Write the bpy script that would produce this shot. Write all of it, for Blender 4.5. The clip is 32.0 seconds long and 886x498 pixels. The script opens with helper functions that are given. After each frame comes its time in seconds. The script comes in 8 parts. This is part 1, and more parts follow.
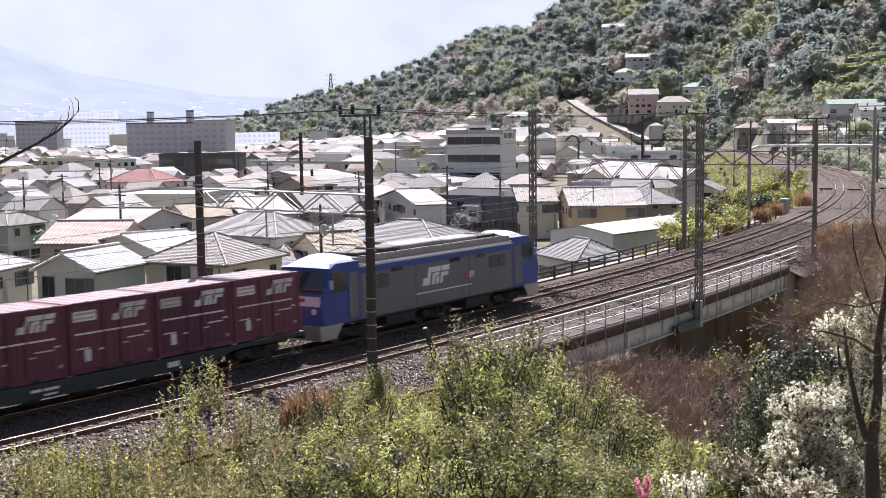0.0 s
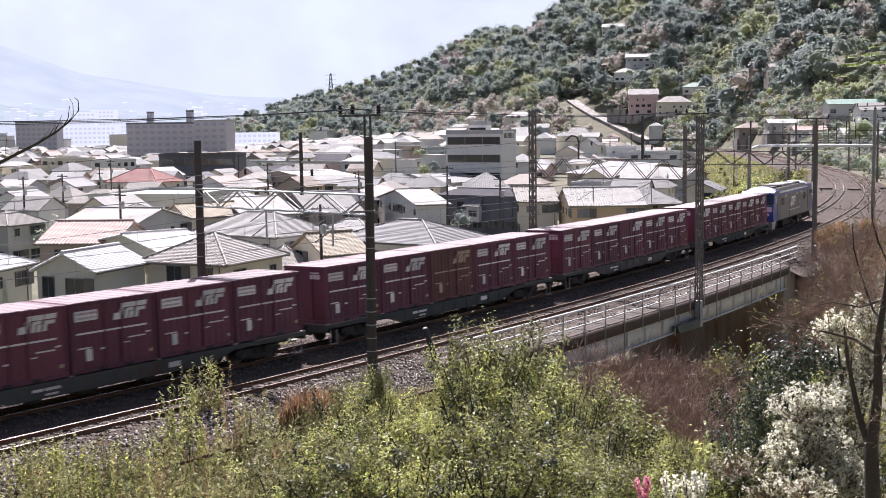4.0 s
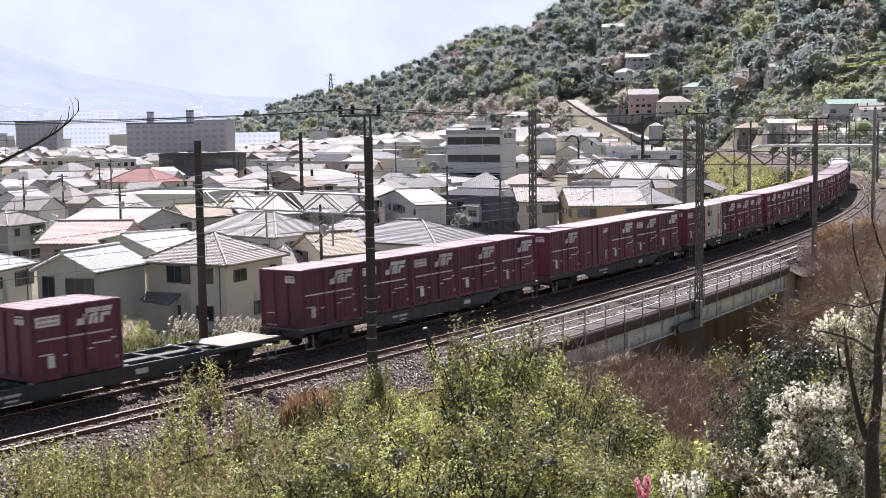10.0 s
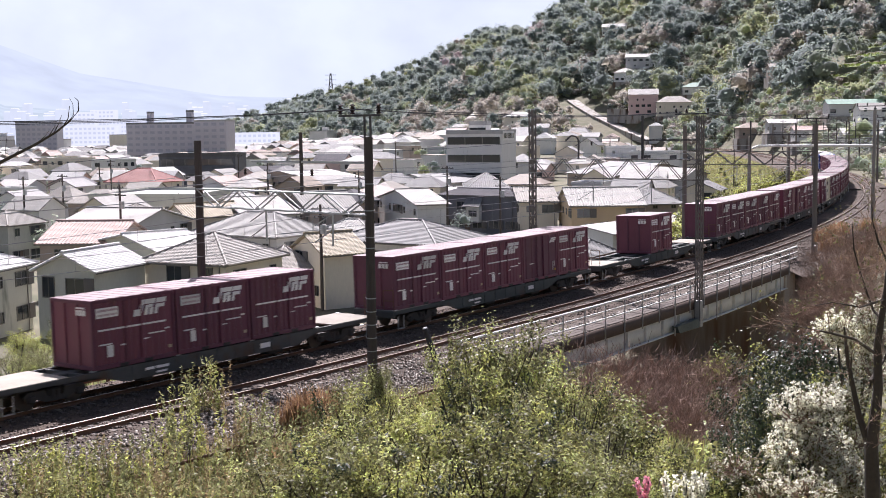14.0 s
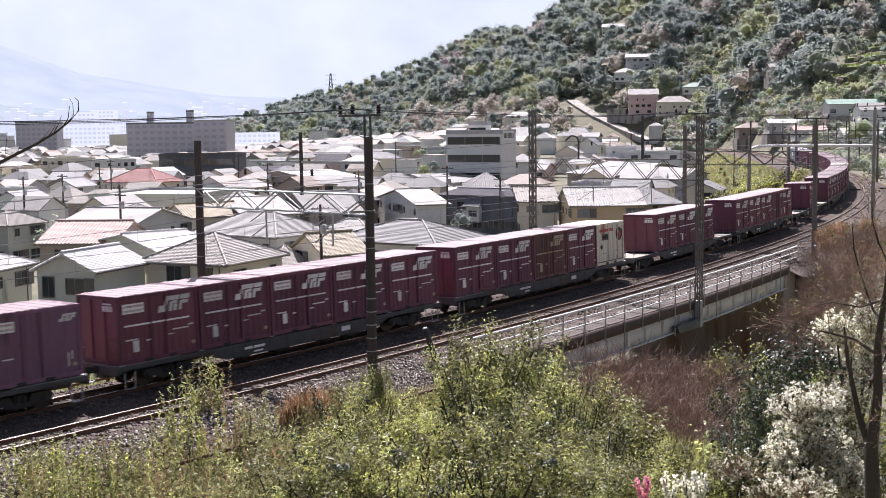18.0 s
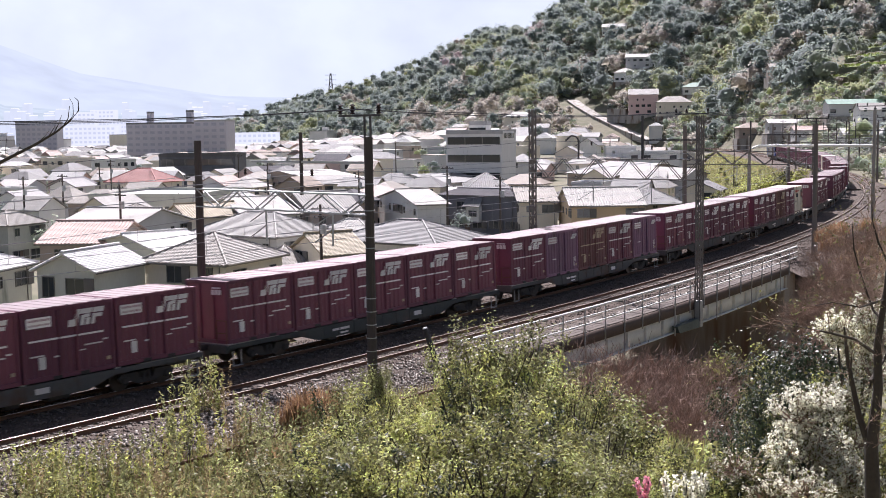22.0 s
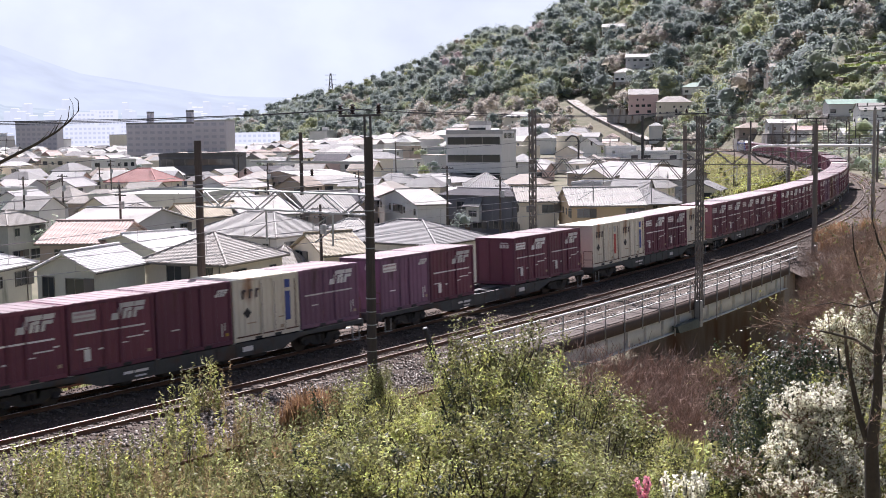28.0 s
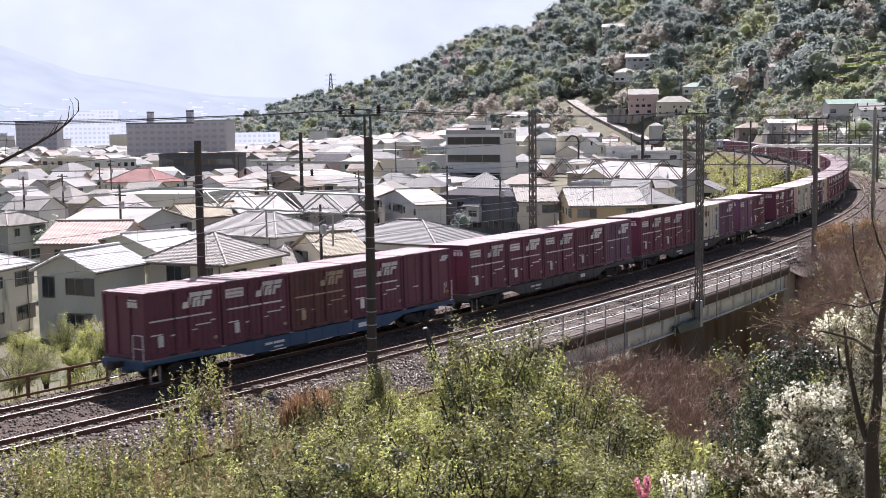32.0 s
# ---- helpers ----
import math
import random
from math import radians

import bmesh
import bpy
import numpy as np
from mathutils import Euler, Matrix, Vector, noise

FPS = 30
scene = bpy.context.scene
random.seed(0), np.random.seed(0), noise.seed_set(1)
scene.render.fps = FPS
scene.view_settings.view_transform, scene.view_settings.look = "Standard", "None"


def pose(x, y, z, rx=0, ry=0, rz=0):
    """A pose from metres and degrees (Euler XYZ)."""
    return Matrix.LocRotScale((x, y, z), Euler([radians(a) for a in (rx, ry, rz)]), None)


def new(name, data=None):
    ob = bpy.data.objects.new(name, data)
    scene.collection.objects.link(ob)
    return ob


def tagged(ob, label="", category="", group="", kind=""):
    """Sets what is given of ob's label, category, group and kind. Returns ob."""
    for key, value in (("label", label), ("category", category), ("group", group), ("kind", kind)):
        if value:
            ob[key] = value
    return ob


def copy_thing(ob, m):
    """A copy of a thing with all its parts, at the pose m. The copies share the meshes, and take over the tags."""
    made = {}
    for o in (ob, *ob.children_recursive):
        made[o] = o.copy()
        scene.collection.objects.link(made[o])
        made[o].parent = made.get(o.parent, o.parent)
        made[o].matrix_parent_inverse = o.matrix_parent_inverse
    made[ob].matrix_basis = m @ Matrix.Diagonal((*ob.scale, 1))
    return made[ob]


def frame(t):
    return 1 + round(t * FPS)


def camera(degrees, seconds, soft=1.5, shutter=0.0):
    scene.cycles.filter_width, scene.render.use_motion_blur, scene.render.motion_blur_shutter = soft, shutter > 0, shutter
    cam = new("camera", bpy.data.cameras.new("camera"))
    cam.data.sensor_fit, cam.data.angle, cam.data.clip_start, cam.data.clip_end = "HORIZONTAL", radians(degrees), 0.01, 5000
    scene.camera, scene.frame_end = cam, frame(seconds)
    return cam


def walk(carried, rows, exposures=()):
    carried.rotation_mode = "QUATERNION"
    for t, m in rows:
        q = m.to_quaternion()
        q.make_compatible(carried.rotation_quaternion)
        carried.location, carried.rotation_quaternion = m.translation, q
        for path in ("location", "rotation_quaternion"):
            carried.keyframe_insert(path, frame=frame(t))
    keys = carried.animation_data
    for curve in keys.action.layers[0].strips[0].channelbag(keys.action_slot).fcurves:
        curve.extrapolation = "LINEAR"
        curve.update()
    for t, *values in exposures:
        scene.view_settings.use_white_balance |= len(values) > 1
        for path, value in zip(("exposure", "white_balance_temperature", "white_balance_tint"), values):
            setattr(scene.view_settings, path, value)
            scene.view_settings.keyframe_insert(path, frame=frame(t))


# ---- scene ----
# ---- camera: it stands still on a hillside above the railway ----
EYE = Vector((0.0, 0.0, 9.403))
cam = camera(40.84, 32.0, soft=0.9, shutter=0.3)
STAND = Matrix.Translation(EYE) @ pose(0, 0, 0, 90 - 5.708, 0, 0) @ pose(0, 0, 0, 0, 0, -0.678)
walk(cam, [(0.0, STAND), (32.0, STAND)], exposures=[(0.0, 0.97, 6150, 20), (32.0, 0.97, 6150, 20)])

# ---- light: high sun ahead of the camera, bright hazy sky ----
SUN_EL, SUN_AZ = 51.0, -6.0
world = bpy.data.worlds.new("sky")
scene.world = world
world.use_nodes = True
wn = world.node_tree.nodes
sky = wn.new("ShaderNodeTexSky")
sky.sky_type, sky.sun_disc = "NISHITA", False
sky.sun_elevation, sky.sun_rotation = radians(SUN_EL), radians(SUN_AZ)
sky.dust_density, sky.air_density = 3.0, 1.2
world.node_tree.links.new(sky.outputs[0], wn["Background"].inputs[0])
wn["Background"].inputs[1].default_value = 0.05
sun = new("sun", bpy.data.lights.new("sun", "SUN"))
sun.data.energy, sun.data.angle, sun.data.color = 5.0, radians(0.6), (1.0, 0.965, 0.92)
sun.rotation_euler = Vector((-math.sin(radians(SUN_AZ)) * math.cos(radians(SUN_EL)),
                             -math.cos(radians(SUN_AZ)) * math.cos(radians(SUN_EL)),
                             -math.sin(radians(SUN_EL)))).to_track_quat("-Z", "Y").to_euler()


# ---- materials ----
def material(name, base, rough=0.8, metal=0.0, scale=1.5, fine=18.0, var=0.25, rnd=0.0, bump=0.15, dist=0.03,
             stain=None, stain_at=0.55, stain_scale=0.8, spec=0.5, islands=0.0, streak=0.0, hue=0.0):
    """A weathered surface: base colour varied by a broad and a fine noise, by object and by island, with stains and relief."""
    m = bpy.data.materials.new(name)
    m.use_nodes = True
    n, ln = m.node_tree.nodes, m.node_tree.links
    b = n["Principled BSDF"]
    b.inputs["Roughness"].default_value, b.inputs["Metallic"].default_value = rough, metal
    b.inputs["Specular IOR Level"].default_value = spec
    co = n.new("ShaderNodeTexCoord")
    vec = co.outputs["Object"]
    if streak:
        mp = n.new("ShaderNodeMapping")
        mp.inputs["Scale"].default_value = (1, 1, streak)
        ln.new(vec, mp.inputs[0])
        vec = mp.outputs[0]

    def noi(sc, det=4.0, v=vec):
        t = n.new("ShaderNodeTexNoise")
        t.inputs["Scale"].default_value, t.inputs["Detail"].default_value = sc, det
        ln.new(v, t.inputs["Vector"])
        return t.outputs["Fac"]

    def mth(op, a, c):
        t = n.new("ShaderNodeMath")
        t.operation = op
        for i, q in enumerate((a, c)):
            if isinstance(q, (int, float)):
                t.inputs[i].default_value = q
            else:
                ln.new(q, t.inputs[i])
        return t.outputs[0]

    broad, small = noi(scale), noi(fine, 5.0)
    val = mth("ADD", mth("MULTIPLY", broad, 2.0 * var), mth("MULTIPLY", small, 1.4 * var))
    val = mth("ADD", val, 1.0 - 1.7 * var)
    if rnd:
        oi = n.new("ShaderNodeObjectInfo")
        val = mth("MULTIPLY", val, mth("ADD", mth("MULTIPLY", oi.outputs["Random"], 2 * rnd), 1 - rnd))
    if islands:
        ge = n.new("ShaderNodeNewGeometry")
        val = mth("MULTIPLY", val, mth("ADD", mth("MULTIPLY", ge.outputs["Random Per Island"], 2 * islands), 1 - islands))
    hs = n.new("ShaderNodeHueSaturation")
    hs.inputs["Color"].default_value = (*base, 1)
    if hue:
        ge2 = n.new("ShaderNodeNewGeometry" if islands else "ShaderNodeObjectInfo")
        src = ge2.outputs["Random Per Island"] if islands else ge2.outputs["Random"]
        ln.new(mth("ADD", mth("MULTIPLY", src, 2 * hue), 0.5 - hue), hs.inputs["Hue"])
    ln.new(val, hs.inputs["Value"])
    out = hs.outputs[0]
    if stain:
        mx = n.new("ShaderNodeMix")
        mx.data_type = "RGBA"
        ramp = n.new("ShaderNodeValToRGB")
        ramp.color_ramp.elements[0].position, ramp.color_ramp.elements[1].position = stain_at, min(1.0, stain_at + 0.14)
        ln.new(noi(stain_scale, 6.0), ramp.inputs[0])
        ln.new(ramp.outputs[0], mx.inputs["Factor"])
        ln.new(out, mx.inputs["A"])
        mx.inputs["B"].default_value = (*stain, 1)
        out = mx.outputs["Result"]
    ln.new(out, b.inputs["Base Color"])
    if bump:
        bp = n.new("ShaderNodeBump")
        bp.inputs["Strength"].default_value, bp.inputs["Distance"].default_value = bump, dist
        ln.new(small, bp.inputs["Height"])
        ln.new(bp.outputs[0], b.inputs["Normal"])
    return m


def leaf_material(name, base, var=0.35, hue=0.03, rough=0.48, through_light=0.45, relief=0.0, mottle=0.12):
    """Leaves: each one its own shade, and light shines through them."""
    m = material(name, base, rough, scale=0.22 if relief else 1.5, fine=1.3 if relief else 18, var=mottle, islands=var, hue=hue, rnd=0.25, bump=relief, dist=0.8 if relief else 0.03, spec=0.42)
    n, ln = m.node_tree.nodes, m.node_tree.links
    tr = n.new("ShaderNodeBsdfTranslucent")
    mix = n.new("ShaderNodeMixShader")
    mix.inputs[0].default_value = through_light
    src = n["Principled BSDF"].inputs["Base Color"].links[0].from_socket
    ln.new(src, tr.inputs["Color"])
    ln.new(n["Principled BSDF"].outputs[0], mix.inputs[1])
    ln.new(tr.outputs[0], mix.inputs[2])
    ln.new(mix.outputs[0], n["Material Output"].inputs["Surface"])
    return m


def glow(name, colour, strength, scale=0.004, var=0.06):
    """Far distance: haze put into a plain pale emission, slightly mottled."""
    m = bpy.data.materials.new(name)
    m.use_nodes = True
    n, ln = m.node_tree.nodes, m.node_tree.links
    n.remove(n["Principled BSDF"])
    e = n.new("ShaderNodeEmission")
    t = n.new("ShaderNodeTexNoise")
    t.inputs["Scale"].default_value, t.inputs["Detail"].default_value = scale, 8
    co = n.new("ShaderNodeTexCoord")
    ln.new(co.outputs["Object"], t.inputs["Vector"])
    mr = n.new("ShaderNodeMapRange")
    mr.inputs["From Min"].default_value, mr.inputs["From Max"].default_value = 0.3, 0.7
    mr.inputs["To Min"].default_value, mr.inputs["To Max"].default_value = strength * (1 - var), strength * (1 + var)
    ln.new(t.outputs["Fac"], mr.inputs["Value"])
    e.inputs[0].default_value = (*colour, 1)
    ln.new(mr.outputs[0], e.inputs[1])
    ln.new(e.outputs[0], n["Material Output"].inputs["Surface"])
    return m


M_GROUND = material("dry_grass_ground", (0.135, 0.122, 0.078), 0.95, scale=0.35, fine=6, var=0.45, stain=(0.085, 0.09, 0.045), stain_scale=0.15, stain_at=0.5)
M_BALLAST = material("ballast_stone", (0.078, 0.055, 0.042), 0.95, scale=0.5, fine=16, var=0.7, bump=1.0, dist=0.08, stain=(0.10, 0.07, 0.055), stain_scale=0.6)
M_STONE = material("loose_stone", (0.108, 0.082, 0.067), 0.9, var=0.2, islands=0.4, bump=0)
M_RUST = material("rail_rust", (0.145, 0.072, 0.043), 0.75, scale=3, fine=30, var=0.3)
M_RAILTOP = material("rail_head", (0.30, 0.24, 0.21), 0.35, 0.9, var=0.1, bump=0)
M_SLEEPER = material("concrete_sleeper", (0.170, 0.140, 0.119), 0.9, rnd=0.2)
M_CONC = material("weathered_concrete", (0.34, 0.32, 0.29), 0.9, scale=0.7, fine=9, var=0.25, stain=(0.15, 0.10, 0.07), stain_at=0.52, stain_scale=0.5, streak=0.25)
M_ABUT = material("streaked_concrete", (0.360, 0.288, 0.223), 0.9, scale=0.7, fine=9, var=0.3, stain=(0.22, 0.12, 0.07), stain_at=0.5, stain_scale=0.6, streak=0.12)
M_POLE = material("pole_concrete", (0.21, 0.178, 0.15), 0.9, scale=1.2, fine=14, var=0.3, streak=0.3)
M_PALEPOLE = material("pale_pole_concrete", (0.33, 0.295, 0.26), 0.9, scale=1.2, fine=14, var=0.3, streak=0.3)
M_DARKPOLE = material("dark_pole", (0.088, 0.070, 0.060), 0.85, scale=1.2, fine=14, var=0.3, streak=0.3)
M_GALV = material("galvanised_steel", (0.42, 0.43, 0.44), 0.45, 0.7, scale=2, fine=16, var=0.2)
M_RAILPAINT = material("pale_rail_paint", (0.80, 0.78, 0.74), 0.45, var=0.15, bump=0)
M_LATTICE = material("lattice_steel", (0.18, 0.16, 0.145), 0.6, 0.3, scale=2, fine=16, var=0.3)
M_DARKSTEEL = material("dark_steel", (0.09, 0.085, 0.085), 0.6, 0.5, scale=2, fine=16, var=0.3)
M_GIRDER = material("girder_paint", (0.62, 0.60, 0.55), 0.6, scale=0.7, fine=8, var=0.2, stain=(0.20, 0.13, 0.09), stain_at=0.62, stain_scale=0.8)
M_WALKWAY = material("rusty_plate", (0.098, 0.066, 0.051), 0.85, scale=1, fine=9, var=0.3)
M_PALESTONE = material("pale_stone", (0.288, 0.256, 0.228), 0.9, var=0.2, islands=0.7, bump=0)
M_GRAVEL = material("pale_gravel", (0.120, 0.094, 0.077), 0.9, scale=1.5, fine=7, var=0.8, bump=1.0, dist=0.12)
M_BOARDS = material("walkway_boards", (0.076, 0.056, 0.047), 0.85, scale=1, fine=9, var=0.3)
M_POSTGREY = material("rail_post_grey", (0.36, 0.345, 0.325), 0.6, 0.3, var=0.25, bump=0)
M_BRACKET = material("bracket_green", (0.10, 0.115, 0.10), 0.7, scale=1, fine=9, var=0.3)
M_FENCE = material("dark_timber", (0.10, 0.075, 0.06), 0.9, scale=2, fine=20, var=0.35)
M_WIRE = material("wire", (0.05, 0.05, 0.055), 0.5, 0.6, bump=0)
M_WIRELIGHT = material("copper_wire", (0.35, 0.34, 0.33), 0.35, 0.9, bump=0)
M_INSUL = material("insulator_glaze", (0.05, 0.035, 0.03), 0.25, bump=0)
# train
M_RED = material("container_maroon", (0.156, 0.045, 0.075), 0.5, scale=0.9, fine=12, var=0.22, rnd=0.25, hue=0.012, stain=(0.115, 0.045, 0.045), stain_at=0.66, stain_scale=1.4, streak=0.3)
M_PURPLE = material("container_purple", (0.202, 0.098, 0.162), 0.5, scale=0.9, fine=12, var=0.25, rnd=0.2, stain=(0.10, 0.05, 0.06), stain_at=0.62, stain_scale=1.4, streak=0.3)
M_BROWNRED = material("container_faded", (0.15, 0.06, 0.06), 0.6, scale=0.9, fine=12, var=0.25, rnd=0.15, stain=(0.10, 0.05, 0.045), stain_at=0.58, stain_scale=1.4, streak=0.3)
M_ROOFRED = material("container_roof", (0.204, 0.132, 0.144), 0.55, scale=1, fine=9, var=0.3, rnd=0.2)
M_CREAM = material("container_cream", (0.770, 0.706, 0.580), 0.5, scale=1, fine=12, var=0.12, rnd=0.1, stain=(0.42, 0.22, 0.12), stain_at=0.58, stain_scale=1.3, streak=0.3)
M_WHITEMARK = material("white_marking", (0.78, 0.74, 0.71), 0.6, var=0.12, rnd=0.2, bump=0)
M_PANELTEXT = material("faded_lettering", (0.42, 0.26, 0.27), 0.6, var=0.2, bump=0)
M_DARKMARK = material("dark_brown_marking", (0.10, 0.075, 0.075), 0.6, var=0.2, bump=0)
M_OLDMARK = material("yellowed_marking", (0.47, 0.36, 0.25), 0.6, var=0.2, bump=0)
M_REDMARK = material("red_marking", (0.45, 0.045, 0.035), 0.5, var=0.15, bump=0)
M_BLUEMARK = material("blue_marking", (0.035, 0.07, 0.28), 0.5, var=0.15, bump=0)
M_BLACKMARK = material("black_marking", (0.03, 0.028, 0.03), 0.6, var=0.1, bump=0)
M_YELLOW = material("yellow_paint", (0.50, 0.30, 0.05), 0.6, var=0.2, bump=0)
M_WAGON = material("wagon_grey", (0.085, 0.085, 0.082), 0.75, scale=1, fine=10, var=0.3, rnd=0.15, stain=(0.09, 0.055, 0.04), stain_at=0.55)
M_WAGONTEAL = material("wagon_teal", (0.058, 0.066, 0.062), 0.75, scale=1, fine=10, var=0.3, rnd=0.2, stain=(0.08, 0.06, 0.05), stain_at=0.6)
M_WAGONBLUE = material("wagon_blue", (0.05, 0.105, 0.19), 0.6, scale=1, fine=10, var=0.2)
M_DECK = material("wagon_deck", (0.25, 0.215, 0.175), 0.75, scale=1, fine=10, var=0.3, rnd=0.2)
M_BOGIE = material("bogie_grime", (0.045, 0.040, 0.037), 0.8, scale=2, fine=14, var=0.35)
M_WHEEL = material("wheel_steel", (0.10, 0.085, 0.075), 0.55, 0.6, var=0.25)
M_LBLUE = material("loco_blue", (0.03, 0.07, 0.30), 0.35, scale=0.8, fine=9, var=0.15)
M_LGREY = material("loco_grey", (0.15, 0.15, 0.165), 0.4, scale=0.8, fine=9, var=0.12, stain=(0.13, 0.12, 0.125), stain_at=0.6, streak=0.3)
M_LWHITE = material("loco_white", (0.62, 0.64, 0.70), 0.3, var=0.06)
M_LHOOD = material("loco_hood", (0.40, 0.375, 0.35), 0.6, scale=1, fine=8, var=0.25)
M_LROOF = material("loco_roof", (0.085, 0.07, 0.06), 0.7, scale=1, fine=8, var=0.3)
M_GLASSDARK = material("dark_glass", (0.02, 0.022, 0.026), 0.08, var=0.05, bump=0, spec=0.8)


# ---- mesh building ----
class Geo:
    """Collects the vertices and faces of one part."""

    def __init__(self):
        self.v, self.f = [], []

    def add(self, vs, fs):
        k = len(self.v)
        self.v += [tuple(p) for p in vs]
        self.f += [tuple(k + i for i in q) for q in fs]
        return self

    def box(self, c, s, m=None):
        x, y, z = (a / 2 for a in s)
        vs = [Vector(c) + Vector((i * x, j * y, k * z)) for k in (-1, 1) for j in (-1, 1) for i in (-1, 1)]
        if m:
            vs = [m @ p for p in vs]
        return self.add(vs, [(0, 2, 3, 1), (4, 5, 7, 6), (0, 1, 5, 4), (2, 6, 7, 3), (0, 4, 6, 2), (1, 3, 7, 5)])

    def rbox(self, c, s, r=0.03, m=None):
        """A box with chamfered edges."""
        h = [a / 2 for a in s]
        r = min(r, *(a * 0.45 for a in h))
        vs, idx = [], {}
        for i in (-1, 1):
            for j in (-1, 1):
                for k in (-1, 1):
                    for a in range(3):
                        p = [i * (h[0] - r), j * (h[1] - r), k * (h[2] - r)]
                        p[a] = (i, j, k)[a] * h[a]
                        idx[(i, j, k, a)] = len(vs)
                        q = Vector(c) + Vector(p)
                        vs.append(m @ q if m else q)
        fs = []
        for a in range(3):
            b, d = (a + 1) % 3, (a + 2) % 3
            for sg in (-1, 1):
                ring = []
                for sb, sd in ((-1, -1), (1, -1), (1, 1), (-1, 1)):
                    key = [0, 0, 0]
                    key[a], key[b], key[d] = sg, sb, sd
                    ring.append(idx[(*key, a)])
                fs.append(tuple(ring if sg > 0 else ring[::-1]))
            for sb in (-1, 1):
                for sd in (-1, 1):
                    q = []
                    for sg, ax in ((-1, b), (1, b), (1, d), (-1, d)):
                        key = [0, 0, 0]
                        key[a], key[b], key[d] = sg, sb, sd
                        q.append(idx[(*key, ax)])
                    fs.append(tuple(q if sb * sd > 0 else q[::-1]))
        for i in (-1, 1):
            for j in (-1, 1):
                for k in (-1, 1):
                    q = [idx[(i, j, k, a)] for a in range(3)]
                    fs.append(tuple(q if i * j * k > 0 else q[::-1]))
        return self.add(vs, fs)

    def tube(self, pts, radii, n=8, caps=True, squash=1.0):
        """A tapered tube along points."""
        pts = [Vector(p) for p in pts]
        if isinstance(radii, (int, float)):
            radii = [radii] * len(pts)
        vs = []
        for i, p in enumerate(pts):
            d = (pts[min(i + 1, len(pts) - 1)] - pts[max(i - 1, 0)]).normalized()
            up = Vector((0, 0, 1)) if abs(d.z) < 0.9 else Vector((1, 0, 0))
            a = d.cross(up).normalized()
            b = d.cross(a)
            for k in range(n):
                t = 2 * math.pi * k / n
                vs.append(p + radii[i] * (math.cos(t) * a + squash * math.sin(t) * b))
        fs = [(i * n + k, i * n + (k + 1) % n, (i + 1) * n + (k + 1) % n, (i + 1) * n + k)
              for i in range(len(pts) - 1) for k in range(n)]
        if caps:
            fs += [tuple(range(n))[::-1], tuple(range((len(pts) - 1) * n, len(pts) * n))]
        return self.add(vs, fs)

    def beam(self, a, b, w, h=None):
        """A square bar from a to b."""
        a, b = Vector(a), Vector(b)
        h = h or w
        d = b - a
        q = d.to_track_quat("Y", "Z").to_matrix().to_4x4()
        return self.box((0, 0, 0), (w, d.length, h), Matrix.Translation((a + b) / 2) @ q)

    def extrude(self, poly, y0, y1, axis="y"):
        """A flat outline, given in two axes, drawn out along the third."""
        n = len(poly)
        put = {"y": lambda p, t: (p[0], t, p[1]), "x": lambda p, t: (t, p[0], p[1]), "z": lambda p, t: (p[0], p[1], t)}[axis]
        vs = [put(p, y0) for p in poly] + [put(p, y1) for p in poly]
        fs = [(i, (i + 1) % n, n + (i + 1) % n, n + i) for i in range(n)] + [tuple(range(n))[::-1], tuple(range(n, 2 * n))]
        return self.add(vs, fs)

    def mesh(self, name, mat, smooth=False):
        me = bpy.data.meshes.new(name)
        me.from_pydata(self.v, [], self.f)
        me.materials.append(mat)
        bm = bmesh.new()
        bm.from_mesh(me)
        bmesh.ops.recalc_face_normals(bm, faces=bm.faces)
        bm.to_mesh(me)
        bm.free()
        if smooth:
            me.shade_smooth()
        return me


def part(name, geo, mat, parent, label="", smooth=False, at=None):
    """One mesh object under a thing or a part."""
    ob = new(name, geo if isinstance(geo, bpy.types.Mesh) else geo.mesh(name, mat, smooth))
    ob.parent = parent
    if at is not None:
        ob.matrix_basis = at
    return tagged(ob, label)


def thing(name, label, category, m=None, group="", kind=""):
    ob = new(name)
    ob.empty_display_size = 0.2
    if m is not None:
        ob.matrix_basis = m
    return tagged(ob, label, category, group, kind)


def solid(name, geo, mat, label, category, m=None, group="", kind="", smooth=False):
    ob = new(name, geo if isinstance(geo, bpy.types.Mesh) else geo.mesh(name, mat, smooth))
    if m is not None:
        ob.matrix_basis = m
    return tagged(ob, label, category, group, kind)


def raw_mesh(name, verts, faces, mat, smooth=False):
    """A mesh from numpy arrays, all faces with the same number of corners."""
    me = bpy.data.meshes.new(name)
    verts, faces = np.asarray(verts, dtype=np.float32), np.asarray(faces, dtype=np.int32)
    k = faces.shape[1]
    me.vertices.add(len(verts))
    me.vertices.foreach_set("co", verts.ravel())
    me.loops.add(faces.size)
    me.loops.foreach_set("vertex_index", faces.ravel())
    me.polygons.add(len(faces))
    me.polygons.foreach_set("loop_start", np.arange(0, faces.size, k, dtype=np.int32))
    if smooth:
        me.polygons.foreach_set("use_smooth", np.ones(len(faces), dtype=bool))
    me.update(calc_edges=True)
    me.materials.append(mat)
    return me


def smoothstep(a, b, x):
    t = np.clip((np.asarray(x, dtype=float) - a) / (b - a), 0, 1)
    return t * t * (3 - 2 * t)


